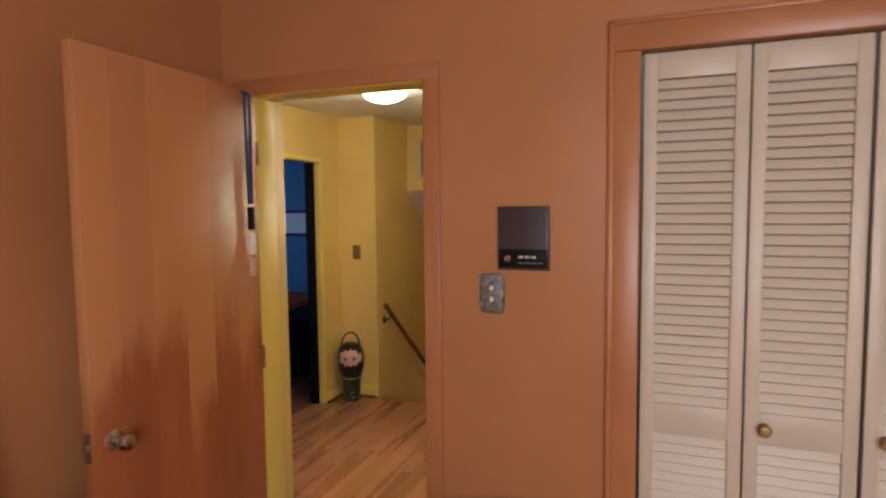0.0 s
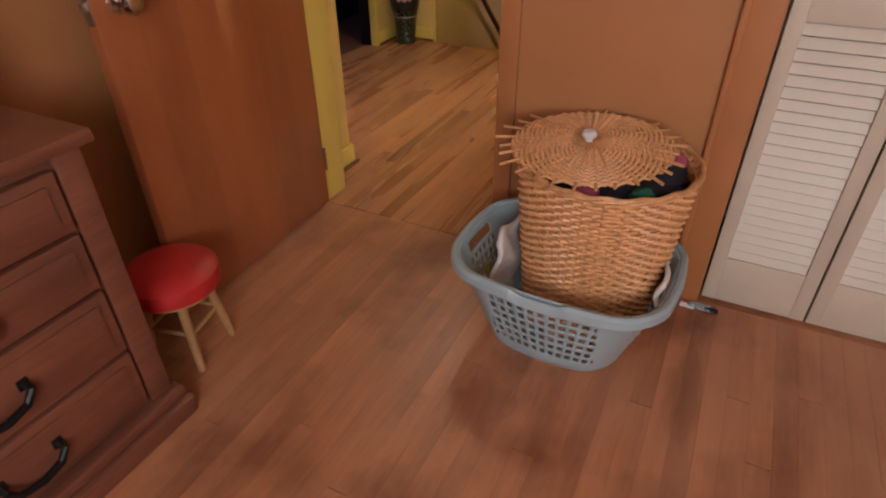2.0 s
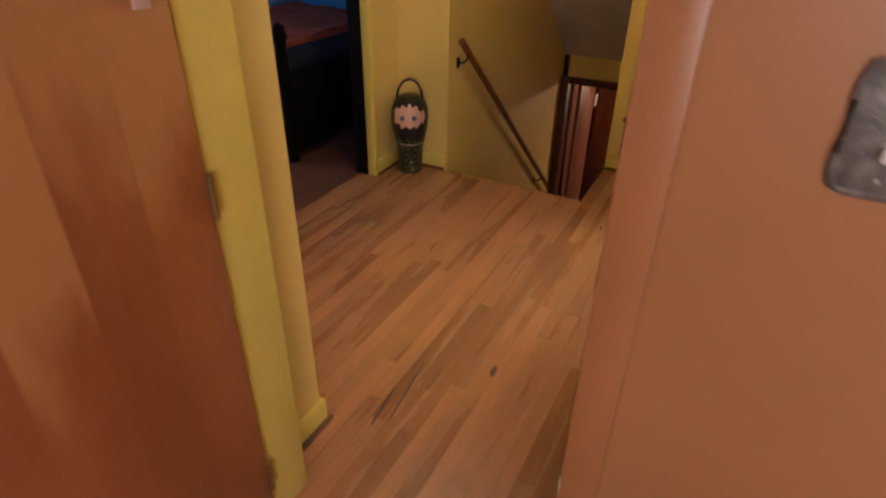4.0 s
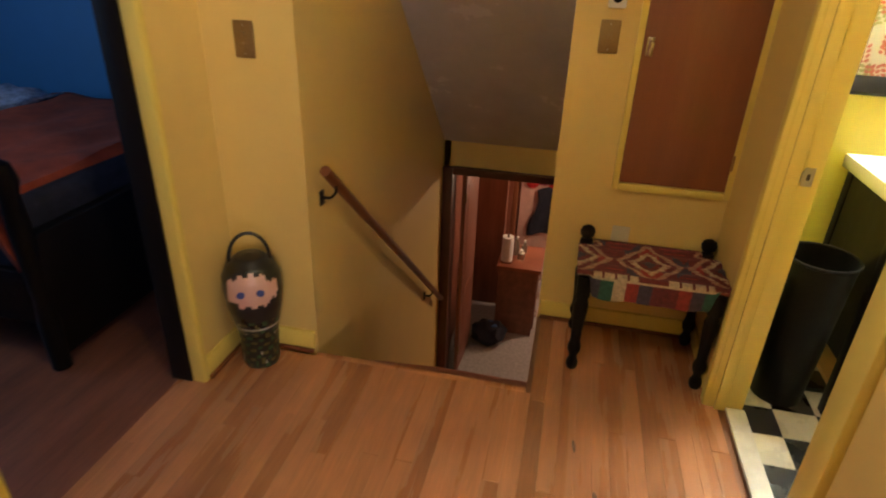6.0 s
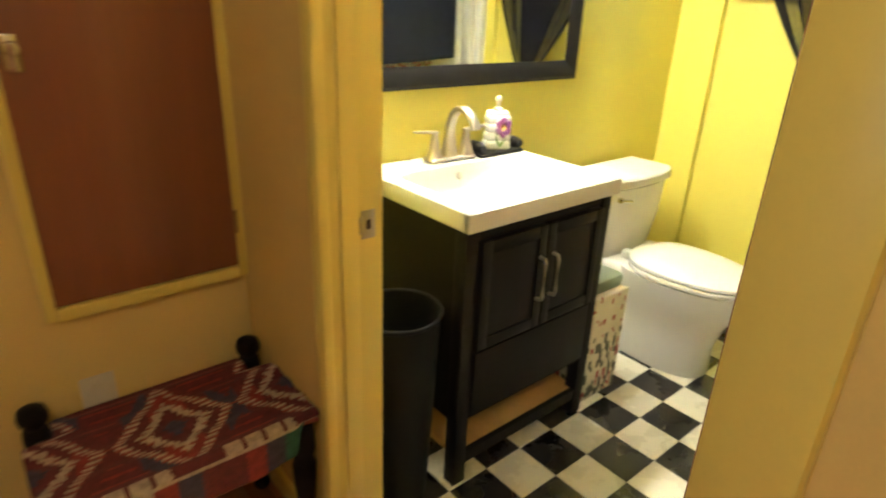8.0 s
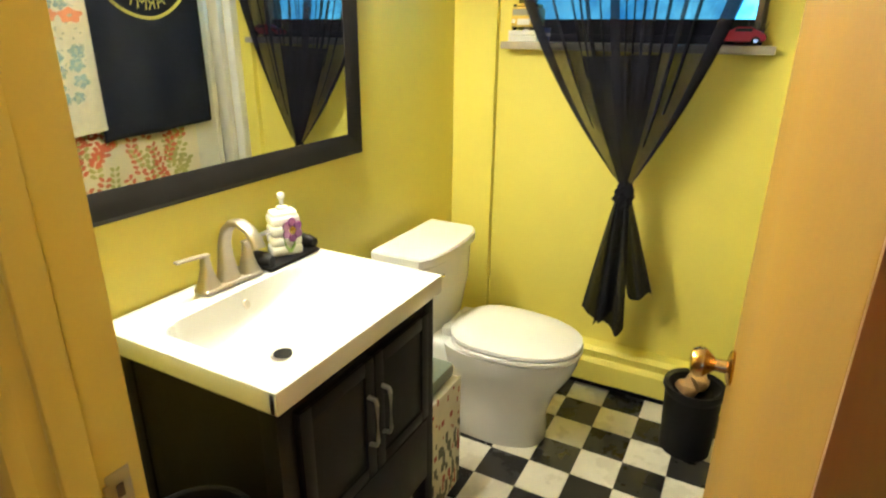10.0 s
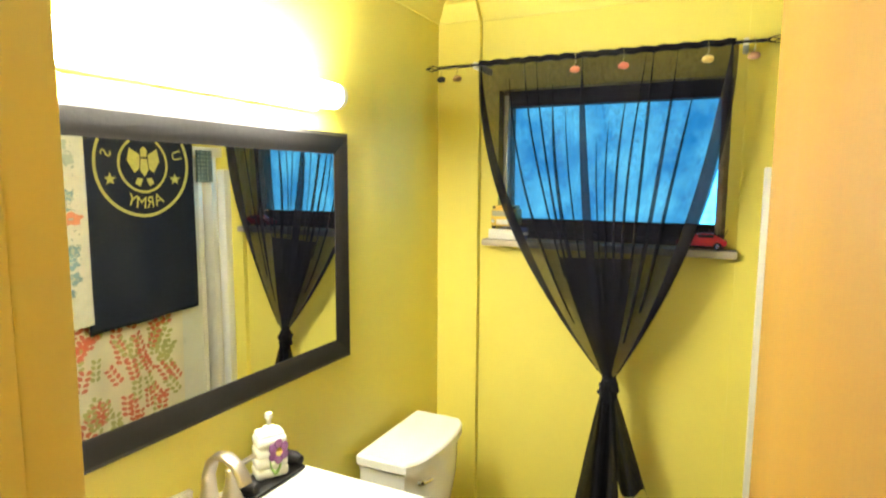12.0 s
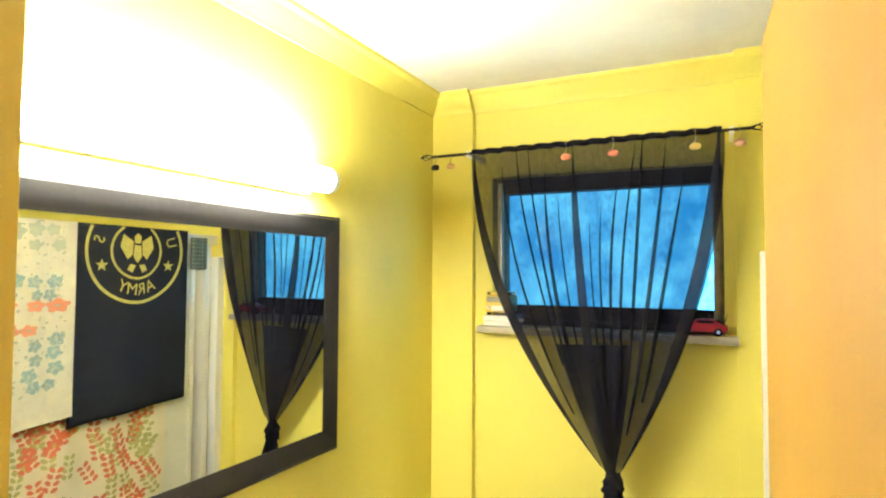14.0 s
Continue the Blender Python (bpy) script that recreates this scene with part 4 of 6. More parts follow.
CLO = {k: mat("bench_cloth_" + k, c, 0.95, var=0.25, scale=60, bump=0.5, fine=260) for k, c in
       (("maroon", (0.12, 0.018, 0.020)), ("cream", (0.44, 0.34, 0.23)), ("red", (0.24, 0.028, 0.022)), ("blue", (0.05, 0.036, 0.062)), ("orange", (0.26, 0.06, 0.04)), ("green", (0.02, 0.09, 0.06)))}


def patterned(name, fn, nu, nv, mats, pick, parent, label="", thick=0.0):
    b = new_bm()
    grid(b, fn, nu, nv)
    for k, f in enumerate(b.faces):
        f.material_index = pick((k // nv + 0.5) / nu, (k % nv + 0.5) / nv)
    me = bpy.data.meshes.new(name)
    b.to_mesh(me)
    b.free()
    for m in mats:
        me.materials.append(m)
    me.polygons.foreach_set("use_smooth", [True] * len(me.polygons))
    ob = new(name, me)
    ob.parent = parent
    if thick:
        ob.modifiers.new("thick", "SOLIDIFY").thickness = thick
    return tagged(ob, label)


def bench(loc):
    t = thing("bench", "small dark wooden bench with a woven southwestern seat", "bench", loc)
    W, D = 0.54, 0.36
    leg = [(0, 0), (0.018, 0), (0.023, 0.012), (0.024, 0.03), (0.017, 0.05), (0.015, 0.062), (0.025, 0.085), (0.027, 0.105), (0.019, 0.135), (0.021, 0.19), (0.027, 0.26), (0.029, 0.30), (0.022, 0.325), (0.028, 0.345), (0.028, 0.43)]
    knob = [(0.026, 0.445), (0.018, 0.452), (0.029, 0.468), (0.031, 0.482), (0.026, 0.498), (0.012, 0.507), (0, 0.508)]
    for x in (0.03, W - 0.03):
        part("leg", lathe(new_bm(), leg + [(0, 0.43)], (x, 0.033, 0), 18), ESPRESSO, t, "turned dark wooden leg")
        part("leg", lathe(new_bm(), leg + knob, (x, D - 0.03, 0), 18), ESPRESSO, t, "turned dark wooden leg with a ball top")
    for y in (0.033, D - 0.03):
        part("side_rail", tube(new_bm(), [(0.03, y, 0.415), (W - 0.03, y, 0.415)], 0.016, 10), DARKWOOD, t)
    for x in (0.03, W - 0.03):
        part("end_rail", tube(new_bm(), [(x, 0.03, 0.415), (x, D - 0.03, 0.415)], 0.016, 10), DARKWOOD, t)

    def seat(u, v):
        x = -0.004 + (W + 0.008) * u
        sag = 0.010 * math.sin(math.pi * u)
        if v < 0.28:
            k = v / 0.28
            # the front hangs over the legs and a little further between them
            drop = 0.440 - 0.085 / (1 + math.exp((0.10 - min(u, 1 - u)) / 0.006)) + 0.004 * math.sin(23 * u)
            return Vector((x, 0.000 + 0.006 * math.sin(17 * u) * (1 - k), drop + (0.452 - drop) * k))
        w = (v - 0.28) / 0.72
        return Vector((x if w < 0.78 else 0.058 + (x - W / 2) * (W - 0.116) / (W + 0.008) + W / 2 - 0.058, 0.004 + (D - 0.02) * w, 0.455 - sag * math.sin(math.pi * w) + 0.003 * math.sin(31 * w) - 0.02 * max(0, w - 0.9) * 10 * 0.4))

    def pick(u, v):
        row = int(v * 76)
        if v < 0.26:
            return 1 if v > 0.235 else (3, 3, 5, 1, 2, 3, 0, 0, 2, 3, 5, 4)[int((u + 0.006 * (row % 2)) * 11.9)]
        w = (v - 0.28) / 0.72
        jag = 0.035 * (row % 2)
        e = abs(((u * 2.05 + 0.475) % 1) - 0.5) * 2 + jag
        d = e * 0.95 + abs(w - 0.46) * 1.9
        if w < 0.07:
            return 1 if (e > 0.42 and int(u * 60) % 5) else 0
        if d < 0.40:
            return 3 if d < 0.2 else 0
        if d < 0.58:
            return 1 if (row % 3 or d < 0.5) else 4
        if d < 0.78:
            return 2 if int(u * 7) % 2 else 0
        if d < 0.95:
            return 1 if row % 2 else 4
        if d < 1.2:
            return 0 if int(u * 9) % 3 else 3
        return 0 if row % 4 else 2
    patterned("woven_seat", seat, 120, 76, [CLO[k] for k in ("maroon", "cream", "red", "blue", "orange", "green")], pick, t, "woven seat with cream, red and blue diamonds", 0.006)
    return t


bench((0.326, 2.515, 0))


def carry_tin(loc):
    t = thing("carry_tin", "black tapered carry tin with a pink panel and strap handle", "container", loc, 30)
    FL = [mat("tin_black", (0.012, 0.011, 0.013), 0.3, var=0.2), mat("tin_pink", (0.62, 0.36, 0.30), 0.35, var=0.08), mat("tin_olive", (0.12, 0.10, 0.03), 0.35, var=0.2), mat("tin_grey", (0.40, 0.38, 0.36), 0.35, var=0.1), mat("tin_green", (0.03, 0.10, 0.04), 0.35, var=0.2), mat("tin_blue", (0.05, 0.07, 0.25), 0.35)]
    prof = [(0.066, 0), (0.07, 0.01), (0.074, 0.10), (0.080, 0.17), (0.088, 0.20), (0.104, 0.27), (0.112, 0.34), (0.108, 0.40), (0.090, 0.445), (0.055, 0.475), (0.0, 0.485)]

    def at(u, v):
        k = min(len(prof) - 2, int(v * (len(prof) - 1)))
        f = v * (len(prof) - 1) - k
        r, z = prof[k][0] + f * (prof[k + 1][0] - prof[k][0]), prof[k][1] + f * (prof[k + 1][1] - prof[k][1])
        a = 2 * math.pi * u
        return Vector((r * math.cos(a), r * math.sin(a), z))

    def pick(u, v):
        z = at(u, v).z
        d = abs(u - 0.74) / 0.165
        e = ((z - 0.372) / 0.072)
        jag = 0.28 * (int(u * 30) % 2)
        if d * d + e * e < 0.95 - jag and z > 0.30:
            return 1
        if 0.19 < z < 0.205:
            return 3
        if z < 0.24:
            q = math.sin(u * 40 + z * 60) * math.sin(u * 23 - z * 90)
            return 2 if q > 0.5 else 4 if q < -0.6 else 3 if 0.3 < q < 0.36 else 0
        return 0
    patterned("body", at, 60, 60, FL, pick, t, "black tin with plain pink and olive shapes")
    for s in (-0.06, 0.06):
        part("dot", lathe(new_bm(), [(0, 0), (0.015, 0.0), (0.012, 0.003), (0, 0.004)], (s * 0.58 - 0.008, -0.109, 0.368), 14, axis=(0, -1, 0)), FL[5], t)
    part("handle", tube(new_bm(), [(0.075 * math.cos(a), 0, 0.45 + 0.115 * math.sin(a)) for a in [math.pi * k / 16 for k in range(17)]], 0.007, 8), FL[0], t, "black strap handle")
    return t


carry_tin((-0.875, 2.265, 0))

GRILLE = mat("brown_grille_paint", (0.17, 0.12, 0.085), 0.5, var=0.15)
pv = thing("wall_vent", "brown return-air grille in a pale frame on the stair bulkhead", "vent", (-0.34, 3.029, 2.04))
for x0, x1, z0, z1 in ((-0.22, -0.192, -0.18, 0.18), (0.192, 0.22, -0.18, 0.18), (-0.192, 0.192, -0.18, -0.152), (-0.192, 0.192, 0.152, 0.18), (-0.012, 0.012, -0.152, 0.152)):
    part("frame", box(x0, x1, -0.016, 0, z0, z1, bevel=0.003), CREAM, pv, "pale painted frame")
for x0 in (-0.192, 0.012):
    part("backing", box(x0, x0 + 0.18, -0.005, -0.001, -0.152, 0.152), INTERCOM, pv)
    for k in range(14):
        part("slat", box(x0 + 0.002, x0 + 0.178, -0.012, -0.006, -0.146 + k * 0.0213, -0.134 + k * 0.0213), GRILLE, pv)
sp = thing("strike_plate", "metal strike plate on the bathroom door jamb", "strike plate", (0.955, 2.439, 0.925))
part("plate", box(-0.016, 0.016, -0.002, 0, -0.03, 0.03, bevel=0.0008), NICKEL, sp)
part("lip", box(-0.021, -0.014, -0.005, 0, -0.018, 0.018, bevel=0.001), NICKEL, sp)
part("opening", box(-0.005, 0.005, -0.0026, -0.0019, -0.010, 0.010), INTERCOM, sp)

# ---- lower room, seen down the stairs ----
leaf = thing("stair_foot_door", "red-brown wooden door standing open at the stair foot", "door", (-0.535, 4.885, -2.0), 86.5)
part("leaf", box(0.0, 0.46, -0.018, 0.018, 0.012, 1.98, bevel=0.003), PANEL, leaf)
for z0, z1 in ((0.16, 0.86), (1.0, 1.84)):
    part("panel", box(0.07, 0.39, -0.024, -0.016, z0, z1, bevel=0.005), PANEL, leaf)
for z in (0.25, 1.75):
    part("hinge", cyl(new_bm(), (-0.004, -0.02, z - 0.04), (-0.004, -0.02, z + 0.04), 0.007, seg=10), BRASSPLATE, leaf)
desk = thing("desk", "red-brown wooden desk at the foot of the stairs", "desk", (-0.285, 5.65, -2.0))
part("top", box(-0.02, 0.42, -0.02, 0.52, 0.74, 0.775, bevel=0.004), mat("red_desk_top", (0.30, 0.09, 0.045), 0.35, var=0.15), desk)
part("end_panel", box(0, 0.38, 0.0, 0.03, 0, 0.74), MAHOGANY, desk)
part("back_panel", box(0, 0.03, 0.03, 0.47, 0, 0.74), MAHOGANY, desk)
part("far_panel", box(0, 0.38, 0.47, 0.50, 0, 0.74), MAHOGANY, desk)
for k in range(3):
    d = part("drawer", box(0.36, 0.395, 0.04, 0.46, 0.06 + 0.22 * k, 0.27 + 0.22 * k, bevel=0.003), MAHOGANY, desk)
    part("handle", tube(new_bm(), [(0.395, 0.12, 0.165 + 0.22 * k), (0.415, 0.14, 0.165 + 0.22 * k), (0.415, 0.22, 0.165 + 0.22 * k), (0.395, 0.24, 0.165 + 0.22 * k)], 0.007, 6), CHROME, d)
roll = thing("paper_towel_roll", "white paper towel roll on a wooden holder", "paper towel", (-0.225, 5.76, -1.225))
part("roll", lathe(new_bm(), [(0.02, 0.015), (0.058, 0.015), (0.058, 0.27), (0.02, 0.27), (0.02, 0.015)], (0, 0, 0), 24), CLOTHWHITE, roll)
part("holder", lathe(new_bm(), [(0, 0), (0.065, 0), (0.065, 0.012), (0.009, 0.016), (0.009, 0.31), (0, 0.315)], (0, 0, 0), 20), RAILWOOD, roll)
for k, (x, y, h, r) in enumerate(((-0.15, 5.93, 0.20, 0.03), (-0.09, 5.85, 0.10, 0.035), (-0.07, 5.99, 0.14, 0.026))):
    bo = thing("bottle", "small clear bottle standing on the desk", "bottle", (x, y, -1.225), group="bottles on the desk")
    part("body", lathe(new_bm(), [(0, 0), (r, 0), (r, h * 0.65), (r * 0.45, h * 0.8), (r * 0.45, h * 0.9), (0, h * 0.9)], (0, 0, 0), 14), NICKEL, bo)
    part("cap", lathe(new_bm(), [(0, h * 0.88), (r * 0.5, h * 0.88), (r * 0.5, h), (0, h)], (0, 0, 0), 12), WHITEPLASTIC, bo)
vac = thing("floor_bag", "dark bag with a blue scrap on the carpet", "bag", (-0.31, 5.45, -2.0))
b = new_bm()
bmesh.ops.create_icosphere(b, subdivisions=3, radius=1)
for v in b.verts:
    d = 1 + 0.3 * noise.noise(v.co * 2.0)
    v.co = Vector((v.co.x * 0.17 * d, v.co.y * 0.14 * d, max(0, 0.11 + v.co.z * 0.13 * d)))
part("sack", b, CLOTHDARK, vac)
part("scrap", box(-0.04, 0.08, -0.06, 0.05, 0.20, 0.225, bevel=0.01), mat("blue_scrap", (0.04, 0.12, 0.30), 0.6), vac)
frames = thing("wall_rack", "wooden rack with small items on the panelled wall", "rack", (-0.67, 5.75, -0.6))
for k in range(3):
    part("upright", box(0, 0.03, 0.15 + 0.28 * k, 0.19 + 0.28 * k, -0.55, 0.5, bevel=0.003), RAILWOOD, frames)
part("note", box(0.03, 0.036, 0.30, 0.40, 0.0, 0.14), CLOTHWHITE, frames)
bd = thing("wall_board", "pale pink board on the far lower room wall", "board", (-0.28, 7.59, -2.0))
part("board", box(0.0, 1.5, -0.03, 0, 0.02, 1.42, bevel=0.004), mat("pink_board", (0.75, 0.46, 0.38), 0.8, var=0.12), bd)
part("top_strip", box(0.0, 1.5, -0.045, -0.03, 1.0, 1.03, bevel=0.003), CLOTHWHITE, bd)
po = part("wooden_post", box(-0.335, -0.27, 7.06, 7.13, -2.0, 0.4, bevel=0.006), CUPBOARD, None)
tagged(po, "dark red-brown wooden post in the lower room", "post", kind="structure")
coat = thing("coat", "dark coat hanging on the pale board", "coat", (0.10, 7.555, -1.60))
b = new_bm()
grid(b, lambda u, v: Vector(((u - 0.5) * (0.30 + 0.20 * (1 - v) + 0.05 * math.sin(7 * v)), -0.05 - 0.03 * math.sin(12 * u) * (1 - v), -0.12 + 0.62 * v + 0.05 * math.sin(3.1 * u))), 20, 16)
cz = part("cloth", b, CLOTHDARK, coat)
cz.modifiers.new("thick", "SOLIDIFY").thickness = 0.05
for k, (x, z, m) in enumerate(((-0.14, -1.02, REDVINYL), (0.0, -0.97, CLOTHPINK), (0.14, -1.01, REDVINYL))):
    hn = thing("hanging_cloth", "crumpled red cloth hanging above the coat", "cloth", (x, 7.54, z), group="red cloths above the coat")
    b = new_bm()
    bmesh.ops.create_icosphere(b, subdivisions=3, radius=1)
    for v in b.verts:
        d = 1 + 0.35 * noise.noise(v.co * 2.3 + Vector((k * 9, 0, 0)))
        v.co = Vector((v.co.x * 0.075 * d, v.co.y * 0.035 * d, v.co.z * 0.06 * d))
    part("cloth", b, m, hn)

# ---- blue room ----
bed = thing("bed", "dark wooden bed with an orange blanket", "bed", (-2.98, 2.0, 0))
part("footboard", box(1.35, 1.41, 0, 1.45, 0.05, 0.56, bevel=0.01), ESPRESSO, bed)
for y in (0.02, 1.43):
    part("bedpost", lathe(new_bm(), [(0, 0), (0.035, 0), (0.04, 0.2), (0.03, 0.3), (0.04, 0.6), (0.032, 0.72), (0.045, 0.77), (0.03, 0.83), (0, 0.85)], (1.38, y, 0), 16), ESPRESSO, bed, "turned bedpost")
part("side_rail", box(-0.6, 1.35, 0.0, 0.04, 0.2, 0.42, bevel=0.006), ESPRESSO, bed)
part("mattress", box(-0.6, 1.34, 0.04, 1.42, 0.3, 0.66, bevel=0.05, seg=4), CLOTHDARK, bed)
b = new_bm()
grid(b, lambda u, v: Vector((0.2 + 1.18 * u, -0.01 + 1.45 * v, 0.69 + 0.03 * noise.noise(Vector((u * 5, v * 5, 0))) - (0.25 * max(0, u - 0.9) / 0.1 if u > 0.9 else 0))), 30, 30)
bl = part("blanket", b, mat("orange_blanket", (0.42, 0.07, 0.025), 0.95, var=0.2, scale=12, bump=0.4), bed, "rumpled orange blanket")
bl.modifiers.new("thick", "SOLIDIFY").thickness = 0.03
b = new_bm()
grid(b, lambda u, v: Vector((-0.6 + 0.9 * u, 0.02 + 1.4 * v, 0.71 + 0.06 * noise.noise(Vector((u * 6, v * 6, 3))))), 24, 24)
sh = part("sheet", b, mat("patterned_pale_sheet", (0.55, 0.58, 0.70), 0.9, var=0.45, scale=25), bed, "pale patterned sheet")
sh.modifiers.new("thick", "SOLIDIFY").thickness = 0.03
wb = tagged(thing("window_blue_room", "pale window with dark bars in the blue room", "window", (-2.35, 3.899, 1.42)), kind="structure")
part("pane", box(-0.35, 0.35, -0.02, 0, -0.12, 0.12), WHITEPLASTIC, wb)
for z in (-0.135, 0.135):
    part("window_frame", box(-0.37, 0.37, -0.04, 0, z - 0.018, z + 0.018), NAVY, wb)

# ---- bathroom ----
bd2 = thing("bathroom_door", "golden wood veneer bathroom door standing open", "door", (0.972, 1.718, 0), 2.95)
part("leaf", box(0.0045, 0.72, -0.018, 0.018, 0.014, 2.02, bevel=0.002), BATHDOOR, bd2)
# thin strip that makes the hinge edge darker than the leaf
part("hinge_edge", box(0.0, 0.005, -0.0175, 0.0175, 0.016, 2.018), CUPBOARD, bd2, "dark red-brown hinge edge of the door")
for s in (1, -1):
    part("door_knob", lathe(new_bm(), knob_profile(0.027), (0.655, 0.018 * s, 0.94), 20, axis=(0, s, 0)), BRASS, bd2, "polished brass door knob")
part("latch_plate", box(0.718, 0.7225, -0.012, 0.012, 0.90, 0.98, bevel=0.001), BRASS, bd2)


def vanity(loc):
    t = thing("vanity_cabinet", "espresso wood bathroom vanity cabinet with doors and open shelf", "cabinet", loc)
    W, D, H = 0.60, 0.46, 0.82
    for x in (0, W - 0.045):
        for y in (0, D - 0.045):
            part("leg", box(x, x + 0.045, y, y + 0.045, 0, H, bevel=0.002), ESPRESSO, t)
    part("side_panel", box(0.006, 0.02, 0.045, D - 0.045, 0.22, H), ESPRESSO, t)
    part("side_panel", box(W - 0.02, W - 0.006, 0.045, D - 0.045, 0.22, H), ESPRESSO, t)
    part("back_panel", box(0.045, W - 0.045, D - 0.02, D - 0.006, 0.22, H), ESPRESSO, t)
    part("floor_panel", box(0.02, W - 0.02, 0.01, D - 0.02, 0.22, 0.24), ESPRESSO, t)
    part("top_rail", box(0.045, W - 0.045, 0.004, 0.022, H - 0.035, H), ESPRESSO, t)
    part("shelf_board", box(0.02, W - 0.02, 0.02, D - 0.02, 0.085, 0.105, bevel=0.002), SHELFWOOD, t, "pale wooden bottom shelf")
    part("shelf_rail", box(0.045, W - 0.045, 0.004, 0.022, 0.065, 0.105), ESPRESSO, t)
    for x0, x1, hx in ((0.048, 0.298, 0.272), (0.302, W - 0.048, 0.328)):
        d = part("door", box(x0, x1, -0.006, 0.012, 0.46, H - 0.038, bevel=0.002), ESPRESSO, t)
        for r in ((x0, x0 + 0.035, 0.46, H - 0.038), (x1 - 0.035, x1, 0.46, H - 0.038), (x0 + 0.035, x1 - 0.035, 0.46, 0.495), (x0 + 0.035, x1 - 0.035, H - 0.073, H - 0.038)):
            part("door_frame_strip", box(r[0], r[1], -0.013, -0.005, r[2], r[3], bevel=0.0015), ESPRESSO, d)
        b = new_bm()
        tube(b, [(hx, -0.013, 0.56), (hx, -0.032, 0.563), (hx, -0.036, 0.575), (hx, -0.036, 0.675), (hx, -0.032, 0.687), (hx, -0.013, 0.69)], 0.0055, 8)
        part("handle", b, NICKEL, d, "brushed nickel bar handle")
    part("drawer", box(0.048, W - 0.048, -0.008, 0.012, 0.245, 0.45, bevel=0.002), ESPRESSO, t)
    return t


vanity((1.28, 2.495, 0))
sk = thing("sink_top", "white one-piece vanity sink top with a rectangular basin", "sink", (1.265, 2.475, 0.82))
W, D = 0.625, 0.513


def top_at(u, v):
    x, y = W * u, D * v
    p = abs((x - 0.29) / 0.235) ** 9
    q = abs((y - 0.215) / 0.165) ** 9
    d = max(0.0, 1 - p - q)
    z = 0.05 - 0.105 * min(1, d * 1.1) ** 0.6 * (0.15 + 0.85 * max(0, min(1, 1.32 - x / 0.50))) * (0.55 + 0.45 * min(1, y / 0.30))
    return Vector((x, y, z))


b = new_bm()
grid(b, top_at, 72, 60)
part("basin_surface", b, SINKWHITE, sk, smooth=60)
b = new_bm()
for r in ((0, W, -0.001, 0.02), (0, W, D - 0.02, D)):
    bx(b, *r, 0.0, 0.0495, bevel=0.004)
for r in ((0, 0.02, 0, D), (W - 0.02, W, 0, D)):
    bx(b, *r, 0.0, 0.0495, bevel=0.004)
part("edge", b, SINKWHITE, sk)
dz = top_at(0.335, 0.35).z
part("drain", lathe(new_bm(), [(0.0, 0.001), (0.022, 0.0), (0.023, 0.003), (0.027, 0.0035), (0.029, 0.001)], (0.335 * W, 0.35 * D, dz), 24), NICKEL, sk, "dark drain in a metal ring")
part("drain_hole", lathe(new_bm(), [(0, 0.0042), (0.0225, 0.0038), (0.0235, 0.0)], (0.335 * W, 0.35 * D, dz), 20), BLACKPLASTIC, sk)
part("overflow", lathe(new_bm(), [(0, 0.003), (0.011, 0.003), (0.013, 0.0)], (0.29, 0.368, 0.018), 16, axis=(0, -1, 0.35), sx=0.8), NICKEL, sk, "oval overflow ring")

fa = thing("faucet", "brushed nickel two-handle arc faucet on the sink", "faucet", (1.575, 2.915, 0.871), -4)


def flat_bar(path):
    """A bar of oblong section along (y, z, half width, half depth) stations in the plane x = 0."""
    b = new_bm()
    rings = []
    for i, (y, z, w, d) in enumerate(path):
        p, q = path[max(0, i - 1)], path[min(len(path) - 1, i + 1)]
        t = Vector((0, q[0] - p[0], q[1] - p[1])).normalized()
        n = Vector((0, -t.z, t.y))
        rings.append([b.verts.new(Vector((0, y, z)) + Vector((w * math.copysign(abs(math.cos(k)) ** 0.6, math.cos(k)), 0, 0)) + n * (d * math.copysign(abs(math.sin(k)) ** 0.6, math.sin(k)))) for k in [2 * math.pi * j / 16 for j in range(16)]])
    for u, v in zip(rings, rings[1:]):
        for k in range(16):
            b.faces.new((u[k], u[(k + 1) % 16], v[(k + 1) % 16], v[k]))
    b.faces.new(rings[0][::-1])
    b.faces.new(rings[-1])
    return b


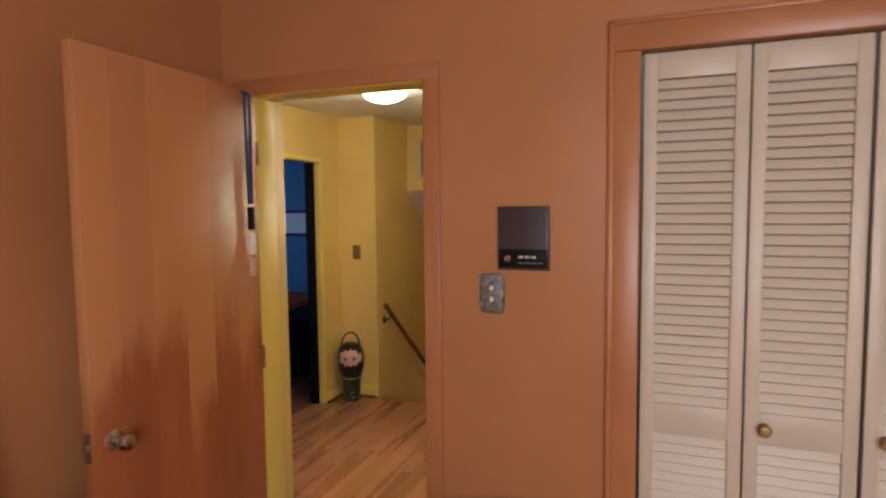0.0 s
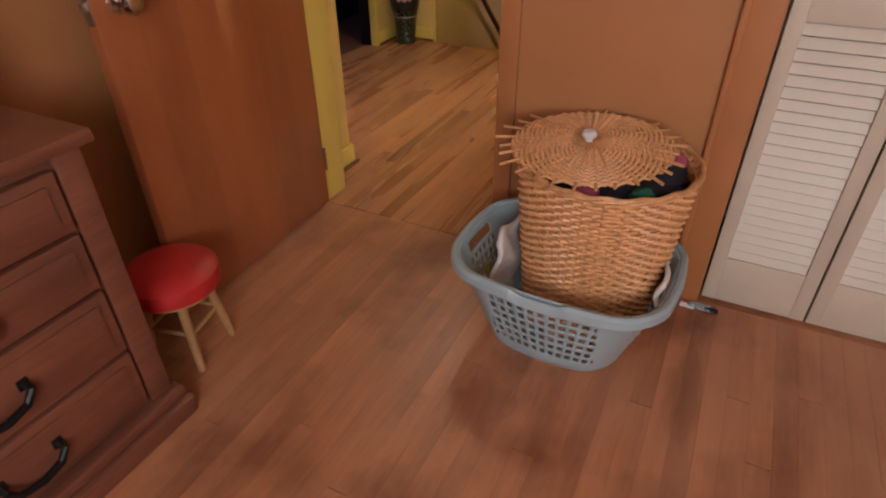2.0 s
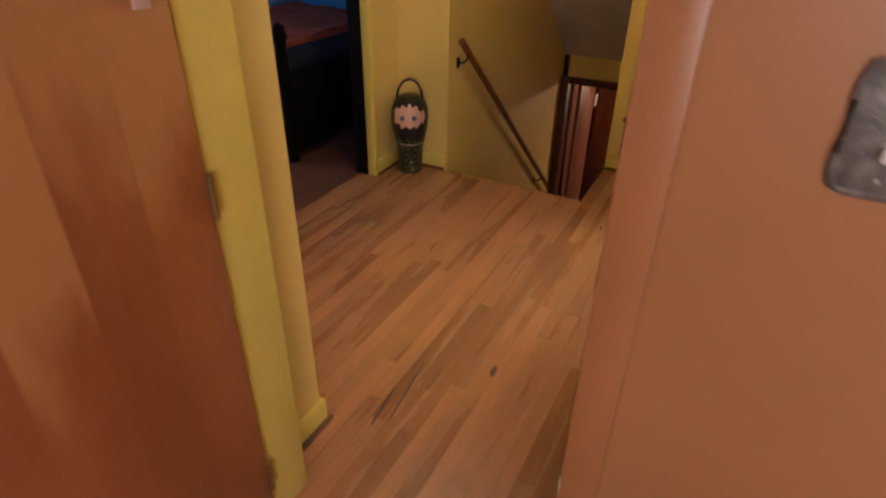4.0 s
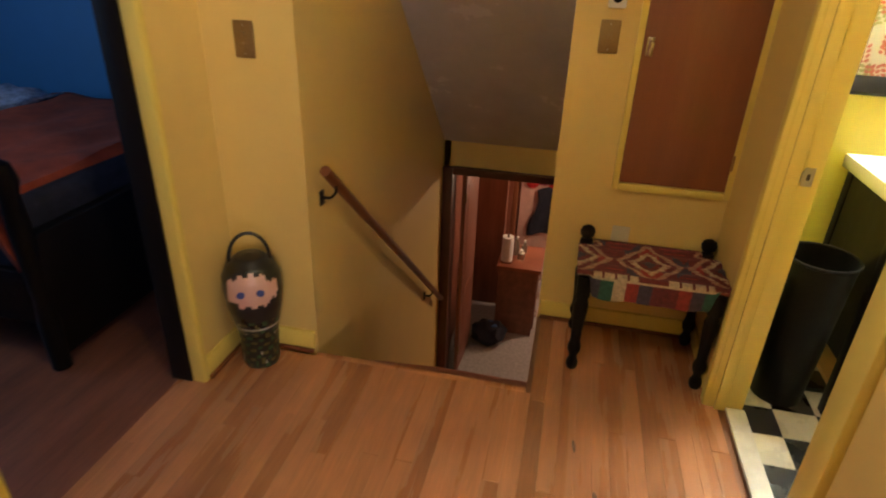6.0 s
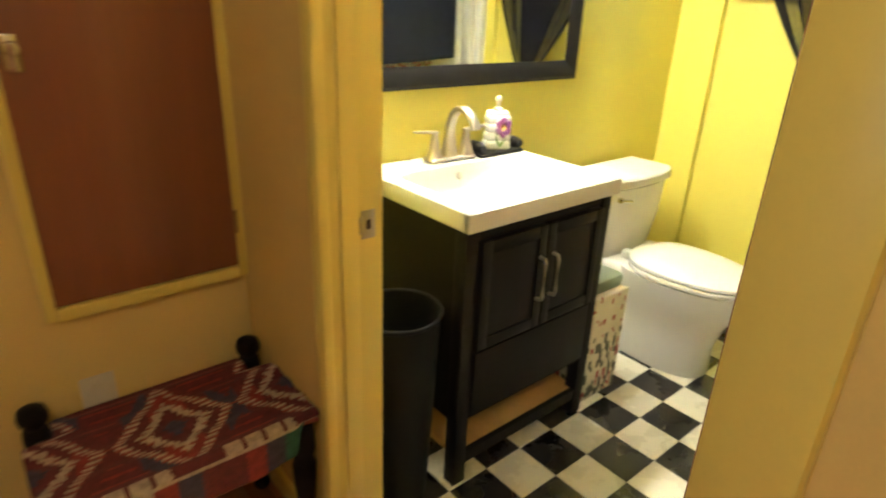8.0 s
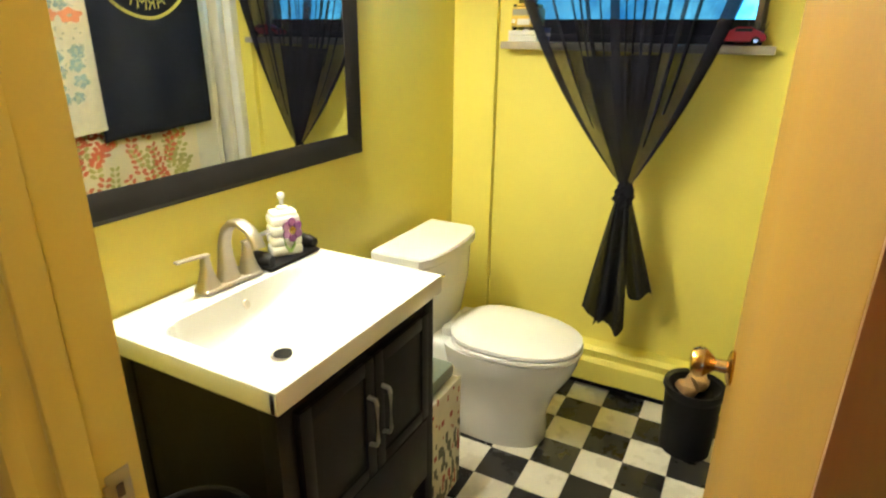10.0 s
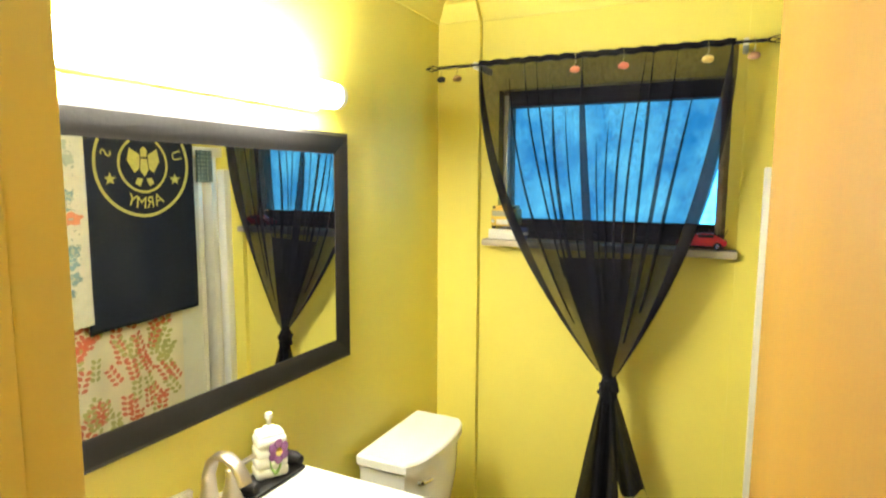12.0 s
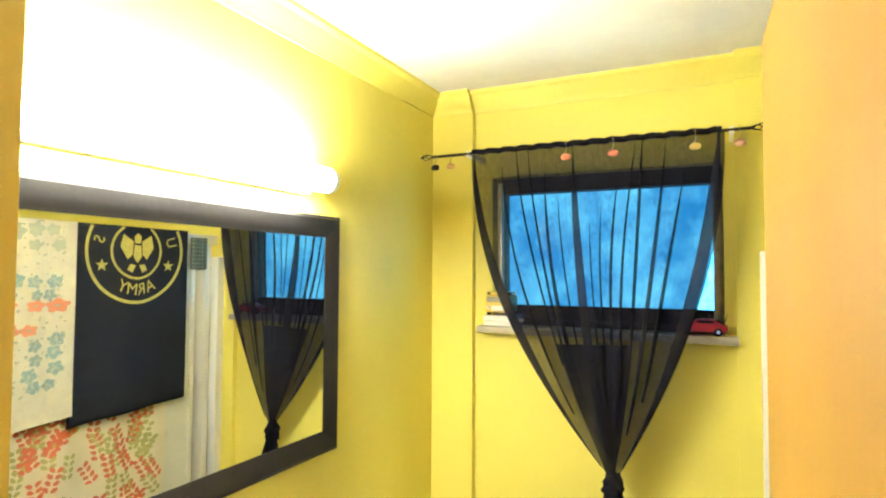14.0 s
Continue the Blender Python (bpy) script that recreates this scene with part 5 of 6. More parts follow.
part("base", box(-0.088, 0.088, -0.027, 0.027, 0, 0.014, bevel=0.006, seg=3), NICKEL, fa)
part("spout", flat_bar([(0.004, 0.012, 0.030, 0.024), (0.004, 0.035, 0.024, 0.020), (0.004, 0.075, 0.018, 0.015), (0.002, 0.112, 0.0155, 0.012), (-0.012, 0.146, 0.015, 0.0105),
                        (-0.036, 0.167, 0.0155, 0.0095), (-0.066, 0.172, 0.016, 0.009), (-0.094, 0.160, 0.016, 0.009), (-0.115, 0.138, 0.0165, 0.010), (-0.124, 0.118, 0.0165, 0.0105)]), NICKEL, fa)
for s in (-1, 1):
    b = flat_bar([(0.0, 0.010, 0.030, 0.025), (0.0, 0.030, 0.021, 0.019), (0.0, 0.060, 0.013, 0.013), (0.0, 0.086, 0.010, 0.011), (0.0, 0.094, 0.010, 0.011)])
    bmesh.ops.translate(b, verts=b.verts, vec=(s * 0.062, 0, 0))
    h = part("handle_post", b, NICKEL, fa)
    b = box(-0.012, 0.078, -0.009, 0.009, -0.0035, 0.0035, bevel=0.003)
    bmesh.ops.transform(b, matrix=Matrix.Translation((s * 0.062, 0, 0.095)) @ Matrix.Rotation(0 if s > 0 else math.pi, 4, "Z") @ Matrix.Rotation(radians(-4), 4, "Y"), verts=b.verts)
    part("lever", b, NICKEL, h)

tr = thing("vanity_tray", "black scalloped tray on the vanity", "tray", (1.775, 2.915, 0.871))
part("plate", box(-0.10, 0.10, -0.045, 0.05, 0.0, 0.012, bevel=0.005), BLACKFRAME, tr)
for s in (-1, 1):
    b = new_bm()
    lathe(b, [(0, -0.045), (0.013, -0.042), (0.021, -0.02), (0.021, 0.02), (0.013, 0.042), (0, 0.045)], (s * 0.086, 0.004, 0.028), 14, axis=(0, 1, 0))
    part("scroll_end", b, BLACKFRAME, tr)
so = thing("soap_dispenser", "white ceramic soap dispenser painted with a purple flower", "soap dispenser", (1.785, 2.920, 0.884), -32)
so.scale = (1.0, 1.0, 1.1)
b = new_bm()
for k in range(4):
    bx(b, -0.044 + 0.001 * k, 0.044 - 0.001 * k, -0.030, 0.030, 0.026 * k, 0.026 * k + 0.0275, bevel=0.009, seg=3)
bx(b, -0.036, 0.036, -0.026, 0.026, 0.098, 0.116, bevel=0.008, seg=3)
part("body", b, PORCELAIN, so)
part("pump", lathe(new_bm(), [(0, 0.112), (0.017, 0.113), (0.016, 0.124), (0.006, 0.127), (0.006, 0.142), (0.011, 0.147), (0.010, 0.158), (0, 0.162)], (0, 0, 0), 14), PORCELAIN, so)
PURPLE = mat("purple_glaze", (0.16, 0.04, 0.16), 0.25)
LEAFG = mat("green_glaze", (0.22, 0.34, 0.10), 0.25)
for k in range(6):
    a = 2 * math.pi * (k + 0.5) / 6
    part("petal", lathe(new_bm(), [(0, 0), (0.013, 0.002), (0.011, 0.005), (0, 0.006)], (0.014 + 0.018 * math.cos(a), -0.035, 0.070 + 0.020 * math.sin(a)), 10, axis=(0.25, -1, 0)), PURPLE, so, "purple petal")
part("flower_heart", lathe(new_bm(), [(0, 0), (0.011, 0.004), (0, 0.009)], (0.014, -0.038, 0.070), 10, axis=(0.25, -1, 0)), BRASS, so)
for s in (-1, 1):
    part("leaf", tube(new_bm(), [(0.006, -0.034, 0.012), (0.006 + s * 0.012, -0.035, 0.03), (0.006 + s * 0.016, -0.034, 0.055)], 0.005, 6, taper=0.3), LEAFG, so)


mi = thing("wall_mirror", "large wall mirror in a wide black frame", "mirror", (1.02, 2.988, 1.09))
W, H, F = 1.22, 0.745, 0.068
part("glass", box(F - 0.01, W - F + 0.01, -0.012, -0.006, F - 0.01, H - F + 0.01), MIRROR, mi, "clear mirror glass")
pr = [(0, 0), (0, -0.018), (0.012, -0.026), (0.04, -0.024), (0.058, -0.016), (0.068, -0.014), (0.068, 0)]


def frame_side(a, c, inward):
    """One mitred length of frame from corner a to corner c; inward points to the glass."""
    b = new_bm()
    a, c, n = Vector(a), Vector(c), Vector(inward)
    d = (c - a).normalized()
    f0 = [b.verts.new(a + n * p + d * p + Vector((0, q, 0))) for p, q in pr]
    f1 = [b.verts.new(c + n * p - d * p + Vector((0, q, 0))) for p, q in pr]
    for k in range(len(pr)):
        j = (k + 1) % len(pr)
        b.faces.new((f0[k], f0[j], f1[j], f1[k]))
    b.faces.new(f0)
    b.faces.new(f1)
    return b


for a, c, n in (((0, 0, 0), (W, 0, 0), (0, 0, 1)), ((0, 0, H), (W, 0, H), (0, 0, -1)), ((0, 0, 0), (0, 0, H), (1, 0, 0)), ((W, 0, 0), (W, 0, H), (-1, 0, 0))):
    part("frame_length", frame_side(a, c, n), BLACKFRAME, mi, "wide black painted frame")

lb = thing("vanity_light", "lit white tube light above the mirror", "wall light", (1.11, 2.99, 1.93))
part("backplate", box(0.02, 0.97, -0.03, 0, -0.04, 0.05, bevel=0.006), WHITEPLASTIC, lb)
part("tube", cyl(new_bm(), (0.02, -0.092, 0), (0.965, -0.092, 0), 0.036, seg=24, cap=True), TUBE, lb, "glowing frosted tube")
for x in (0.0, 0.960):
    part("end_cap", lathe(new_bm(), [(0, 0), (0.0365, 0), (0.0365, 0.022), (0.028, 0.03), (0, 0.031)], (x if x else 0.02, -0.092, 0), 24, axis=(1 if x else -1, 0, 0)), WHITEPLASTIC, lb)
    part("arm", box(x + 0.0, x + 0.022, -0.08, -0.028, -0.015, 0.015), WHITEPLASTIC, lb)


def toilet(loc):
    t = thing("toilet", "white porcelain toilet with the lid closed", "toilet", loc)

    def oval(w, f, bk, n=40):
        out = []
        for k in range(n):
            a = 2 * math.pi * k / n
            s, c = math.sin(a), math.cos(a)
            y = (f if s < 0 else bk) * (s if s < 0 else math.copysign(abs(s) ** 0.7, s))
            out.append((w * math.copysign(abs(c) ** 0.85, c), y))
        return out

    def loft(rings):
        b = new_bm()
        vs = [[b.verts.new((x + cx, y + cy, z)) for x, y in pts] for pts, cx, cy, z in rings]
        for p, q in zip(vs, vs[1:]):
            for k in range(len(p)):
                b.faces.new((p[k], p[(k + 1) % len(p)], q[(k + 1) % len(p)], q[k]))
        b.faces.new(vs[0][::-1])
        b.faces.new(vs[-1])
        return b
    part("bowl", loft([(oval(0.118, 0.19, 0.26), 0, 0.02, 0), (oval(0.122, 0.195, 0.26), 0, 0.02, 0.01), (oval(0.118, 0.19, 0.26), 0, 0.02, 0.12), (oval(0.13, 0.21, 0.26), 0, 0.01, 0.22),
                       (oval(0.165, 0.25, 0.25), 0, 0.0, 0.30), (oval(0.182, 0.272, 0.25), 0, 0, 0.36), (oval(0.186, 0.28, 0.25), 0, 0, 0.395)]), PORCELAIN, t)
    part("seat", loft([(oval(0.184, 0.278, 0.19), 0, 0, 0.397), (oval(0.19, 0.284, 0.2), 0, 0, 0.402), (oval(0.19, 0.284, 0.2), 0, 0, 0.412), (oval(0.186, 0.28, 0.2), 0, 0, 0.417)]), PORCELAIN, t)
    part("lid", loft([(oval(0.183, 0.276, 0.2), 0, 0, 0.420), (oval(0.188, 0.282, 0.205), 0, 0, 0.426), (oval(0.186, 0.28, 0.205), 0, 0, 0.436), (oval(0.16, 0.25, 0.18), 0, 0, 0.446), (oval(0.08, 0.13, 0.1), 0, 0, 0.449)]), PORCELAIN, t, "closed white lid")
    for x in (-0.08, 0.08):
        part("seat_hinge", box(x - 0.022, x + 0.022, 0.185, 0.225, 0.398, 0.436, bevel=0.008), PORCELAIN, t)
    part("deck", box(-0.15, 0.15, 0.17, 0.42, 0.12, 0.398, bevel=0.03, seg=3), PORCELAIN, t)

    def rrect(w, y0, y1, bow):
        pts = []
        for k in range(13):
            u = -1 + 2 * k / 12
            pts.append((w * u, y0 - bow * (1 - u * u) + 0.02 * abs(u) ** 8))
        return pts + [(w, y1), (-w, y1)]
    part("tank", loft([(rrect(0.185, 0.27, 0.445, 0.02), 0, 0, 0.395), (rrect(0.205, 0.25, 0.445, 0.025), 0, 0, 0.55), (rrect(0.21, 0.245, 0.445, 0.025), 0, 0, 0.70)]), PORCELAIN, t)
    part("tank_lid", loft([(rrect(0.213, 0.242, 0.45, 0.028), 0, 0, 0.692), (rrect(0.221, 0.233, 0.45, 0.028), 0, 0, 0.699), (rrect(0.222, 0.232, 0.45, 0.028), 0, 0, 0.73), (rrect(0.216, 0.238, 0.446, 0.028), 0, 0, 0.738)]), PORCELAIN, t)
    lv = part("flush_lever", lathe(new_bm(), [(0, 0), (0.011, 0), (0.011, 0.012), (0, 0.014)], (-0.165, 0.232, 0.655), 14, axis=(0, -1, 0)), CHROME, t, "chrome flush lever")
    part("lever_arm", tube(new_bm(), [(-0.165, 0.215, 0.655), (-0.14, 0.213, 0.652), (-0.105, 0.215, 0.645)], 0.006, 8), CHROME, lv)
    return t


toilet((2.462, 2.50, 0))


def bin_can(loc, r0, r1, h, label):
    t = thing("waste_bin", label, "waste bin", loc)
    part("can", lathe(new_bm(), [(0, 0), (r0, 0), (r0, 0.008), (r1, h - 0.012), (r1 + 0.004, h - 0.008), (r1 + 0.004, h), (r1 - 0.004, h), (r1 - 0.005, h - 0.03), (r0 - 0.006, 0.02), (0, 0.02)], (0, 0, 0), 36), BLACKPLASTIC, t)
    part("rim", tube(new_bm(), [((r1 + 0.002) * math.cos(a), (r1 + 0.002) * math.sin(a), h - 0.002) for a in [2 * math.pi * k / 40 for k in range(40)]], 0.005, 6, closed=True), BLACKPLASTIC, t)
    return t


bin_can((1.145, 2.60, 0), 0.09, 0.115, 0.60, "tall black plastic waste bin beside the vanity")
bt = bin_can((2.685, 1.845, 0), 0.09, 0.10, 0.27, "small black waste bin holding crumpled paper")
part("liner", lathe(new_bm(), [(0.098, 0.235), (0.109, 0.262), (0.107, 0.278), (0.09, 0.272), (0.07, 0.24), (0.0, 0.235)], (0, 0, 0), 30), BLACKPLASTIC, bt, "black bin liner folded over the rim")
for x, y, m in ((-0.03, 0.02, STOOLWOOD), (0.03, -0.01, SHELFWOOD)):
    b = new_bm()
    bmesh.ops.create_icosphere(b, subdivisions=2, radius=0.038)
    for v in b.verts:
        v.co *= 1 + 0.4 * noise.noise(v.co * 40)
        v.co += Vector((x, y, 0.272))
    part("crumpled_paper", b, m, bt)

rk = thing("magazine_rack", "floral paper storage box between vanity and toilet", "storage box", (1.915, 2.52, 0))
FLW = [mat("box_cream", (0.62, 0.58, 0.44), 0.6, var=0.1), mat("box_grey", (0.10, 0.10, 0.08), 0.6, var=0.2), mat("box_red", (0.35, 0.06, 0.06), 0.6, var=0.2)]


def box_pick(u, v):
    q = noise.noise(Vector((u * 9, v * 7, 2)))
    if v > 0.62:
        return 2 if noise.noise(Vector((u * 14, v * 14, 7))) > 0.38 else 0
    return 1 if q > 0.12 else 2 if q < -0.4 else 0


patterned("front_panel", lambda u, v: Vector((0.01 + 0.19 * u, 0.0, 0.42 * v)), 20, 40, FLW, box_pick, rk, "cream panel with dark flowers", 0.004)
patterned("side_panel", lambda u, v: Vector((0.01, 0.30 * u, 0.42 * v)), 30, 40, FLW, box_pick, rk, "", 0.004)
part("body", box(0.013, 0.198, 0.004, 0.30, 0.0, 0.415), FLW[0], rk)
part("bag_top", box(0.01, 0.20, 0.02, 0.28, 0.415, 0.47, bevel=0.02), mat("green_grey_bag", (0.16, 0.19, 0.15), 0.4), rk, "grey-green folded bag")

# window, sill, curtain
w1 = tagged(thing("window_1", "high bathroom window with a blue daylight view", "window", (2.98, 1.84, 1.44)), kind="structure")
WOODGREY = mat("weathered_window_wood", (0.30, 0.25, 0.17), 0.5, var=0.25, scale=20)
for r in ((0.0, 0.035, 0.03, 0.62), (0.845, 0.88, 0.03, 0.62), (0.0, 0.88, 0.0, 0.03), (0.0, 0.88, 0.555, 0.62)):
    part("window_frame", box(0.05, 0.12, r[0], r[1], r[2], r[3], bevel=0.003), WOODGREY if r[2] == 0.03 else BLACKFRAME, w1)
part("sash", box(0.055, 0.085, 0.035, 0.845, 0.03, 0.085, bevel=0.003), BLACKFRAME, w1, "dark bottom sash rail")
part("stop_strip", box(0.03, 0.05, 0.848, 0.868, 0.0, 0.6, bevel=0.002), ALUMINIUM, w1, "silver frame strip")
part("stop_strip", box(0.03, 0.05, 0.012, 0.032, 0.0, 0.6, bevel=0.002), WOODGREY, w1)
GLASS = bpy.data.materials.new("window_glass")
GLASS.use_nodes = True
g = GLASS.node_tree.nodes["Principled BSDF"]
g.inputs["Transmission Weight"].default_value, g.inputs["Roughness"].default_value, g.inputs["IOR"].default_value = 1.0, 0.02, 1.1
pn = part("pane", box(0.072, 0.076, 0.035, 0.845, 0.085, 0.555), GLASS, w1)
pn.visible_shadow = False
struct("window_sill", box(2.915, 3.03, 1.795, 2.768, 1.412, 1.44, bevel=0.005), SILL, "grey stone window sill")
VIEW = bpy.data.materials.new("bright_foliage_view")
VIEW.use_nodes = True
t = VIEW.node_tree
nz = t.nodes.new("ShaderNodeTexNoise")
nz.inputs["Scale"].default_value, nz.inputs["Detail"].default_value, nz.inputs["Roughness"].default_value = 3.2, 5.0, 0.62
cr = t.nodes.new("ShaderNodeValToRGB")
cr.color_ramp.elements[0].position, cr.color_ramp.elements[0].color = 0.36, (0.010, 0.20, 0.52, 1)
cr.color_ramp.elements[1].position, cr.color_ramp.elements[1].color = 0.68, (0.12, 0.58, 0.90, 1)
co = t.nodes.new("ShaderNodeTexCoord")
t.links.new(co.outputs["Object"], nz.inputs["Vector"])
t.links.new(nz.outputs["Fac"], cr.inputs[0])
pb = t.nodes["Principled BSDF"]
pb.inputs["Base Color"].default_value = (0.02, 0.05, 0.1, 1)
t.links.new(cr.outputs[0], pb.inputs["Emission Color"])
pb.inputs["Emission Strength"].default_value = 8.8
tagged(part("backdrop", box(4.6, 4.62, -0.4, 4.8, -0.5, 4.2), VIEW, None), "bright blue-tinted foliage outside the bathroom window", "backdrop", kind="structure")

rod = thing("curtain_rod", "thin black curtain rod with twisted cage finials", "curtain rod", (2.808, 1.70, 2.135))
part("pole", cyl(new_bm(), (0, 0.05, 0), (0, 1.22, 0), 0.006, seg=10), BLACKMETAL, rod)
for y, s in ((0.055, -1), (1.215, 1)):
    b = new_bm()
    for k in range(4):
        tube(b, [(0.012 * math.sin(math.pi * j / 8) * math.cos(k * math.pi / 2 + j * 0.35), y + s * 0.06 * j / 8, 0.012 * math.sin(math.pi * j / 8) * math.sin(k * math.pi / 2 + j * 0.35)) for j in range(9)], 0.0022, 5)
    part("finial", b, BLACKMETAL, rod, "twisted cage finial")
for y in (0.11, 1.06):
    part("bracket", box(-0.004, 0.171 if y > 0.2 else 0.141, y - 0.008, y + 0.008, -0.012, 0.012, bevel=0.002), ALUMINIUM, rod)
for k, (y, m) in enumerate(((1.20, BLACKPLASTIC), (1.13, SHELFWOOD), (0.66, mat("coral_ornament", (0.55, 0.16, 0.08), 0.4)), (0.49, mat("coral_ornament_b", (0.55, 0.14, 0.08), 0.4)), (0.22, mat("yellow_ornament", (0.62, 0.45, 0.12), 0.4)), (0.085, mat("tan_ornament", (0.42, 0.22, 0.12), 0.4)))):
    hk = thing("curtain_hook", "small ornament hook hanging on the curtain rod", "hook", (2.800, 1.70 + y, 2.135), group="ornament hooks")
    part("wire", tube(new_bm(), [(0, 0.004, 0.010), (-0.008, 0, 0.006), (-0.008, -0.002, -0.02), (-0.006, 0.004, -0.04)], 0.0013, 5), CHROME, hk)
    b = new_bm()
    bmesh.ops.create_icosphere(b, subdivisions=2, radius=0.015)
    for v in b.verts:
        v.co = Vector((v.co.x * 0.5 - 0.006, v.co.y * 1.25, v.co.z * 0.8 - 0.047)) * (1 + 0.12 * noise.noise(v.co * 90))
    part("ornament", b, m, hk)

cu = thing("curtain", "sheer black curtain knotted below the window", "curtain", (2.808, 2.20, 0.955))
rnd = random.Random(4)
FOLD = [(rnd.uniform(0, 6.28), rnd.uniform(9, 46), rnd.uniform(0.3, 1.0)) for _ in range(7)]


def cloth_at(u, v):
    """u across, v from the rod down to the knot."""
    top_y = -0.37 + 0.915 * u
    pull = v ** 1.9
    y = top_y * (1 - pull) + (0.045 * (u - 0.5)) * pull
    y += 0.008 * math.sin(math.pi * v) * (u - 0.5) * 2
    z = 1.178 * (1 - v) + 0.02 * math.sin(6 * u) * v * (1 - v)
    f = sum(w * math.sin(p + k * u + 5.0 * v * math.sin(p * 3)) * (0.5 + 0.5 * math.sin(p + 4 * v)) for p, k, w in FOLD) / 3.2
    amp = 0.005 + 0.015 * math.sin(math.pi * min(1, v * 0.9 + 0.1))
    return Vector((0.0 + amp * f - 0.006 * v, y + 0.010 * math.cos(30 * u) * (1 - v) * v, z))


b = new_bm()
grid(b, cloth_at, 150, 44)
part("sheer_panel", b, CURTAIN, cu)
b = new_bm()
grid(b, lambda u, v: cloth_at(0.30 + 0.45 * u, 0.62 + 0.38 * v) + Vector((-0.007 + 0.004 * math.sin(40 * u), 0.01 * math.sin(9 * u), 0)), 90, 26)
part("overlap_panel", b, CURTAIN, cu)
FOLDED = sheer("folded_black_sheer", (0.008, 0.008, 0.014), 0.88)
# pleats where the cloth doubles over itself
# (place, width at the rod, width lower down, where it starts and ends, sideways drift)
for u0, w0, w1, va, vb, drift in ((0.02, 0.03, 0.075, 0.0, 1.0, 0.02), (0.985, 0.02, 0.06, 0.0, 1.0, -0.01), (0.555, 0.012, 0.055, 0.0, 0.98, 0.0),
                                  (0.67, 0.004, 0.03, 0.08, 0.95, 0.01), (0.20, 0.004, 0.03, 0.0, 0.9, 0.03), (0.285, 0.010, 0.018, 0.0, 0.95, 0.02), (0.31, 0.004, 0.016, 0.0, 0.8, 0.05),
                                  (0.36, 0.003, 0.02, 0.1, 0.9, 0.05), (0.42, 0.003, 0.012, 0.2, 0.85, 0.04), (0.12, 0.003, 0.02, 0.1, 0.8, 0.05), (0.74, 0.003, 0.02, 0.0, 0.9, -0.02),
                                  (0.79, 0.006, 0.012, 0.0, 0.7, -0.03), (0.86, 0.003, 0.02, 0.05, 0.85, -0.02), (0.62, 0.002, 0.01, 0.15, 0.7, 0.0), (0.49, 0.002, 0.01, 0.25, 0.8, 0.01)):
    b = new_bm()

    def fold_at(u, v):
        q = va + (vb - va) * v
        w = w0 + (w1 - w0) * min(1.0, q * 1.6)
        return cloth_at(min(1, max(0, u0 + drift * math.sin(3.1 * q) + (u - 0.5) * w * (0.25 + 0.75 * min(1, 6 * v)))), q * 0.98) + Vector((-0.005 - 0.004 * math.sin(math.pi * u), 0, 0))
    grid(b, fold_at, 6, 36)
    part("pleat", b, FOLDED, cu)
b = new_bm()
tube(b, [(0, -0.36 + 0.90 * k / 40, 1.184 + 0.003 * math.sin(k * 2.1)) for k in range(41)], 0.011, 8)
part("rod_pocket", b, sheer("doubled_black_sheer", (0.004, 0.004, 0.007), 0.97), cu)
DENSE = bpy.data.materials["doubled_black_sheer"]
b = new_bm()
bmesh.ops.create_icosphere(b, subdivisions=3, radius=1)
for v in b.verts:
    d = 1 + 0.28 * noise.noise(v.co * 2.2) + 0.08 * math.sin(14 * v.co.z + 5 * v.co.y)
    v.co = Vector((v.co.x * 0.03 * d, v.co.y * 0.036 * d, -0.045 + v.co.z * 0.055 * d))
part("knot", b, DENSE, cu, "tight black knot")
for kk, (ya, yb, zb, ph) in enumerate(((-0.025, -0.115, -0.44, 0.0), (0.02, 0.06, -0.555, 1.7), (0.0, 0.0, -0.585, 3.0))):
    b = new_bm()

    def tail(u, v):
        wdt = 0.022 + (0.040 if kk else 0.028) * v ** 0.8
        yc = (ya * 0.3) * (1 - v) + (ya + (yb - ya) * 0.9) * v
        return Vector((0.014 * math.sin(ph + 12 * u) * (0.4 + v) - 0.008 * kk, yc + (u - 0.5) * 2 * wdt, -0.06 + (zb + 0.06) * v * (1 - 0.06 * math.sin(7 * u + ph))))
    grid(b, tail, 24, 24)
    part("tail", b, DENSE, cu)

# things on the sill
bus = thing("toy_bus", "yellow toy school bus facing into the room", "toy bus", (2.95, 2.683, 1.482))
BUSY = mat("bus_yellow", (0.70, 0.48, 0.08), 0.35, var=0.06)
part("body", box(-0.01, 0.09, -0.055, 0.055, 0.012, 0.085, bevel=0.01), BUSY, bus)
part("roof", box(0.0, 0.09, -0.045, 0.045, 0.085, 0.098, bevel=0.006), BUSY, bus)
part("windscreen", box(-0.0125, -0.009, -0.046, 0.046, 0.055, 0.078, bevel=0.001), mat("bus_window", (0.35, 0.34, 0.28), 0.2), bus)
part("grille", box(-0.014, -0.009, -0.026, 0.026, 0.02, 0.042, bevel=0.002), WHITEPLASTIC, bus)
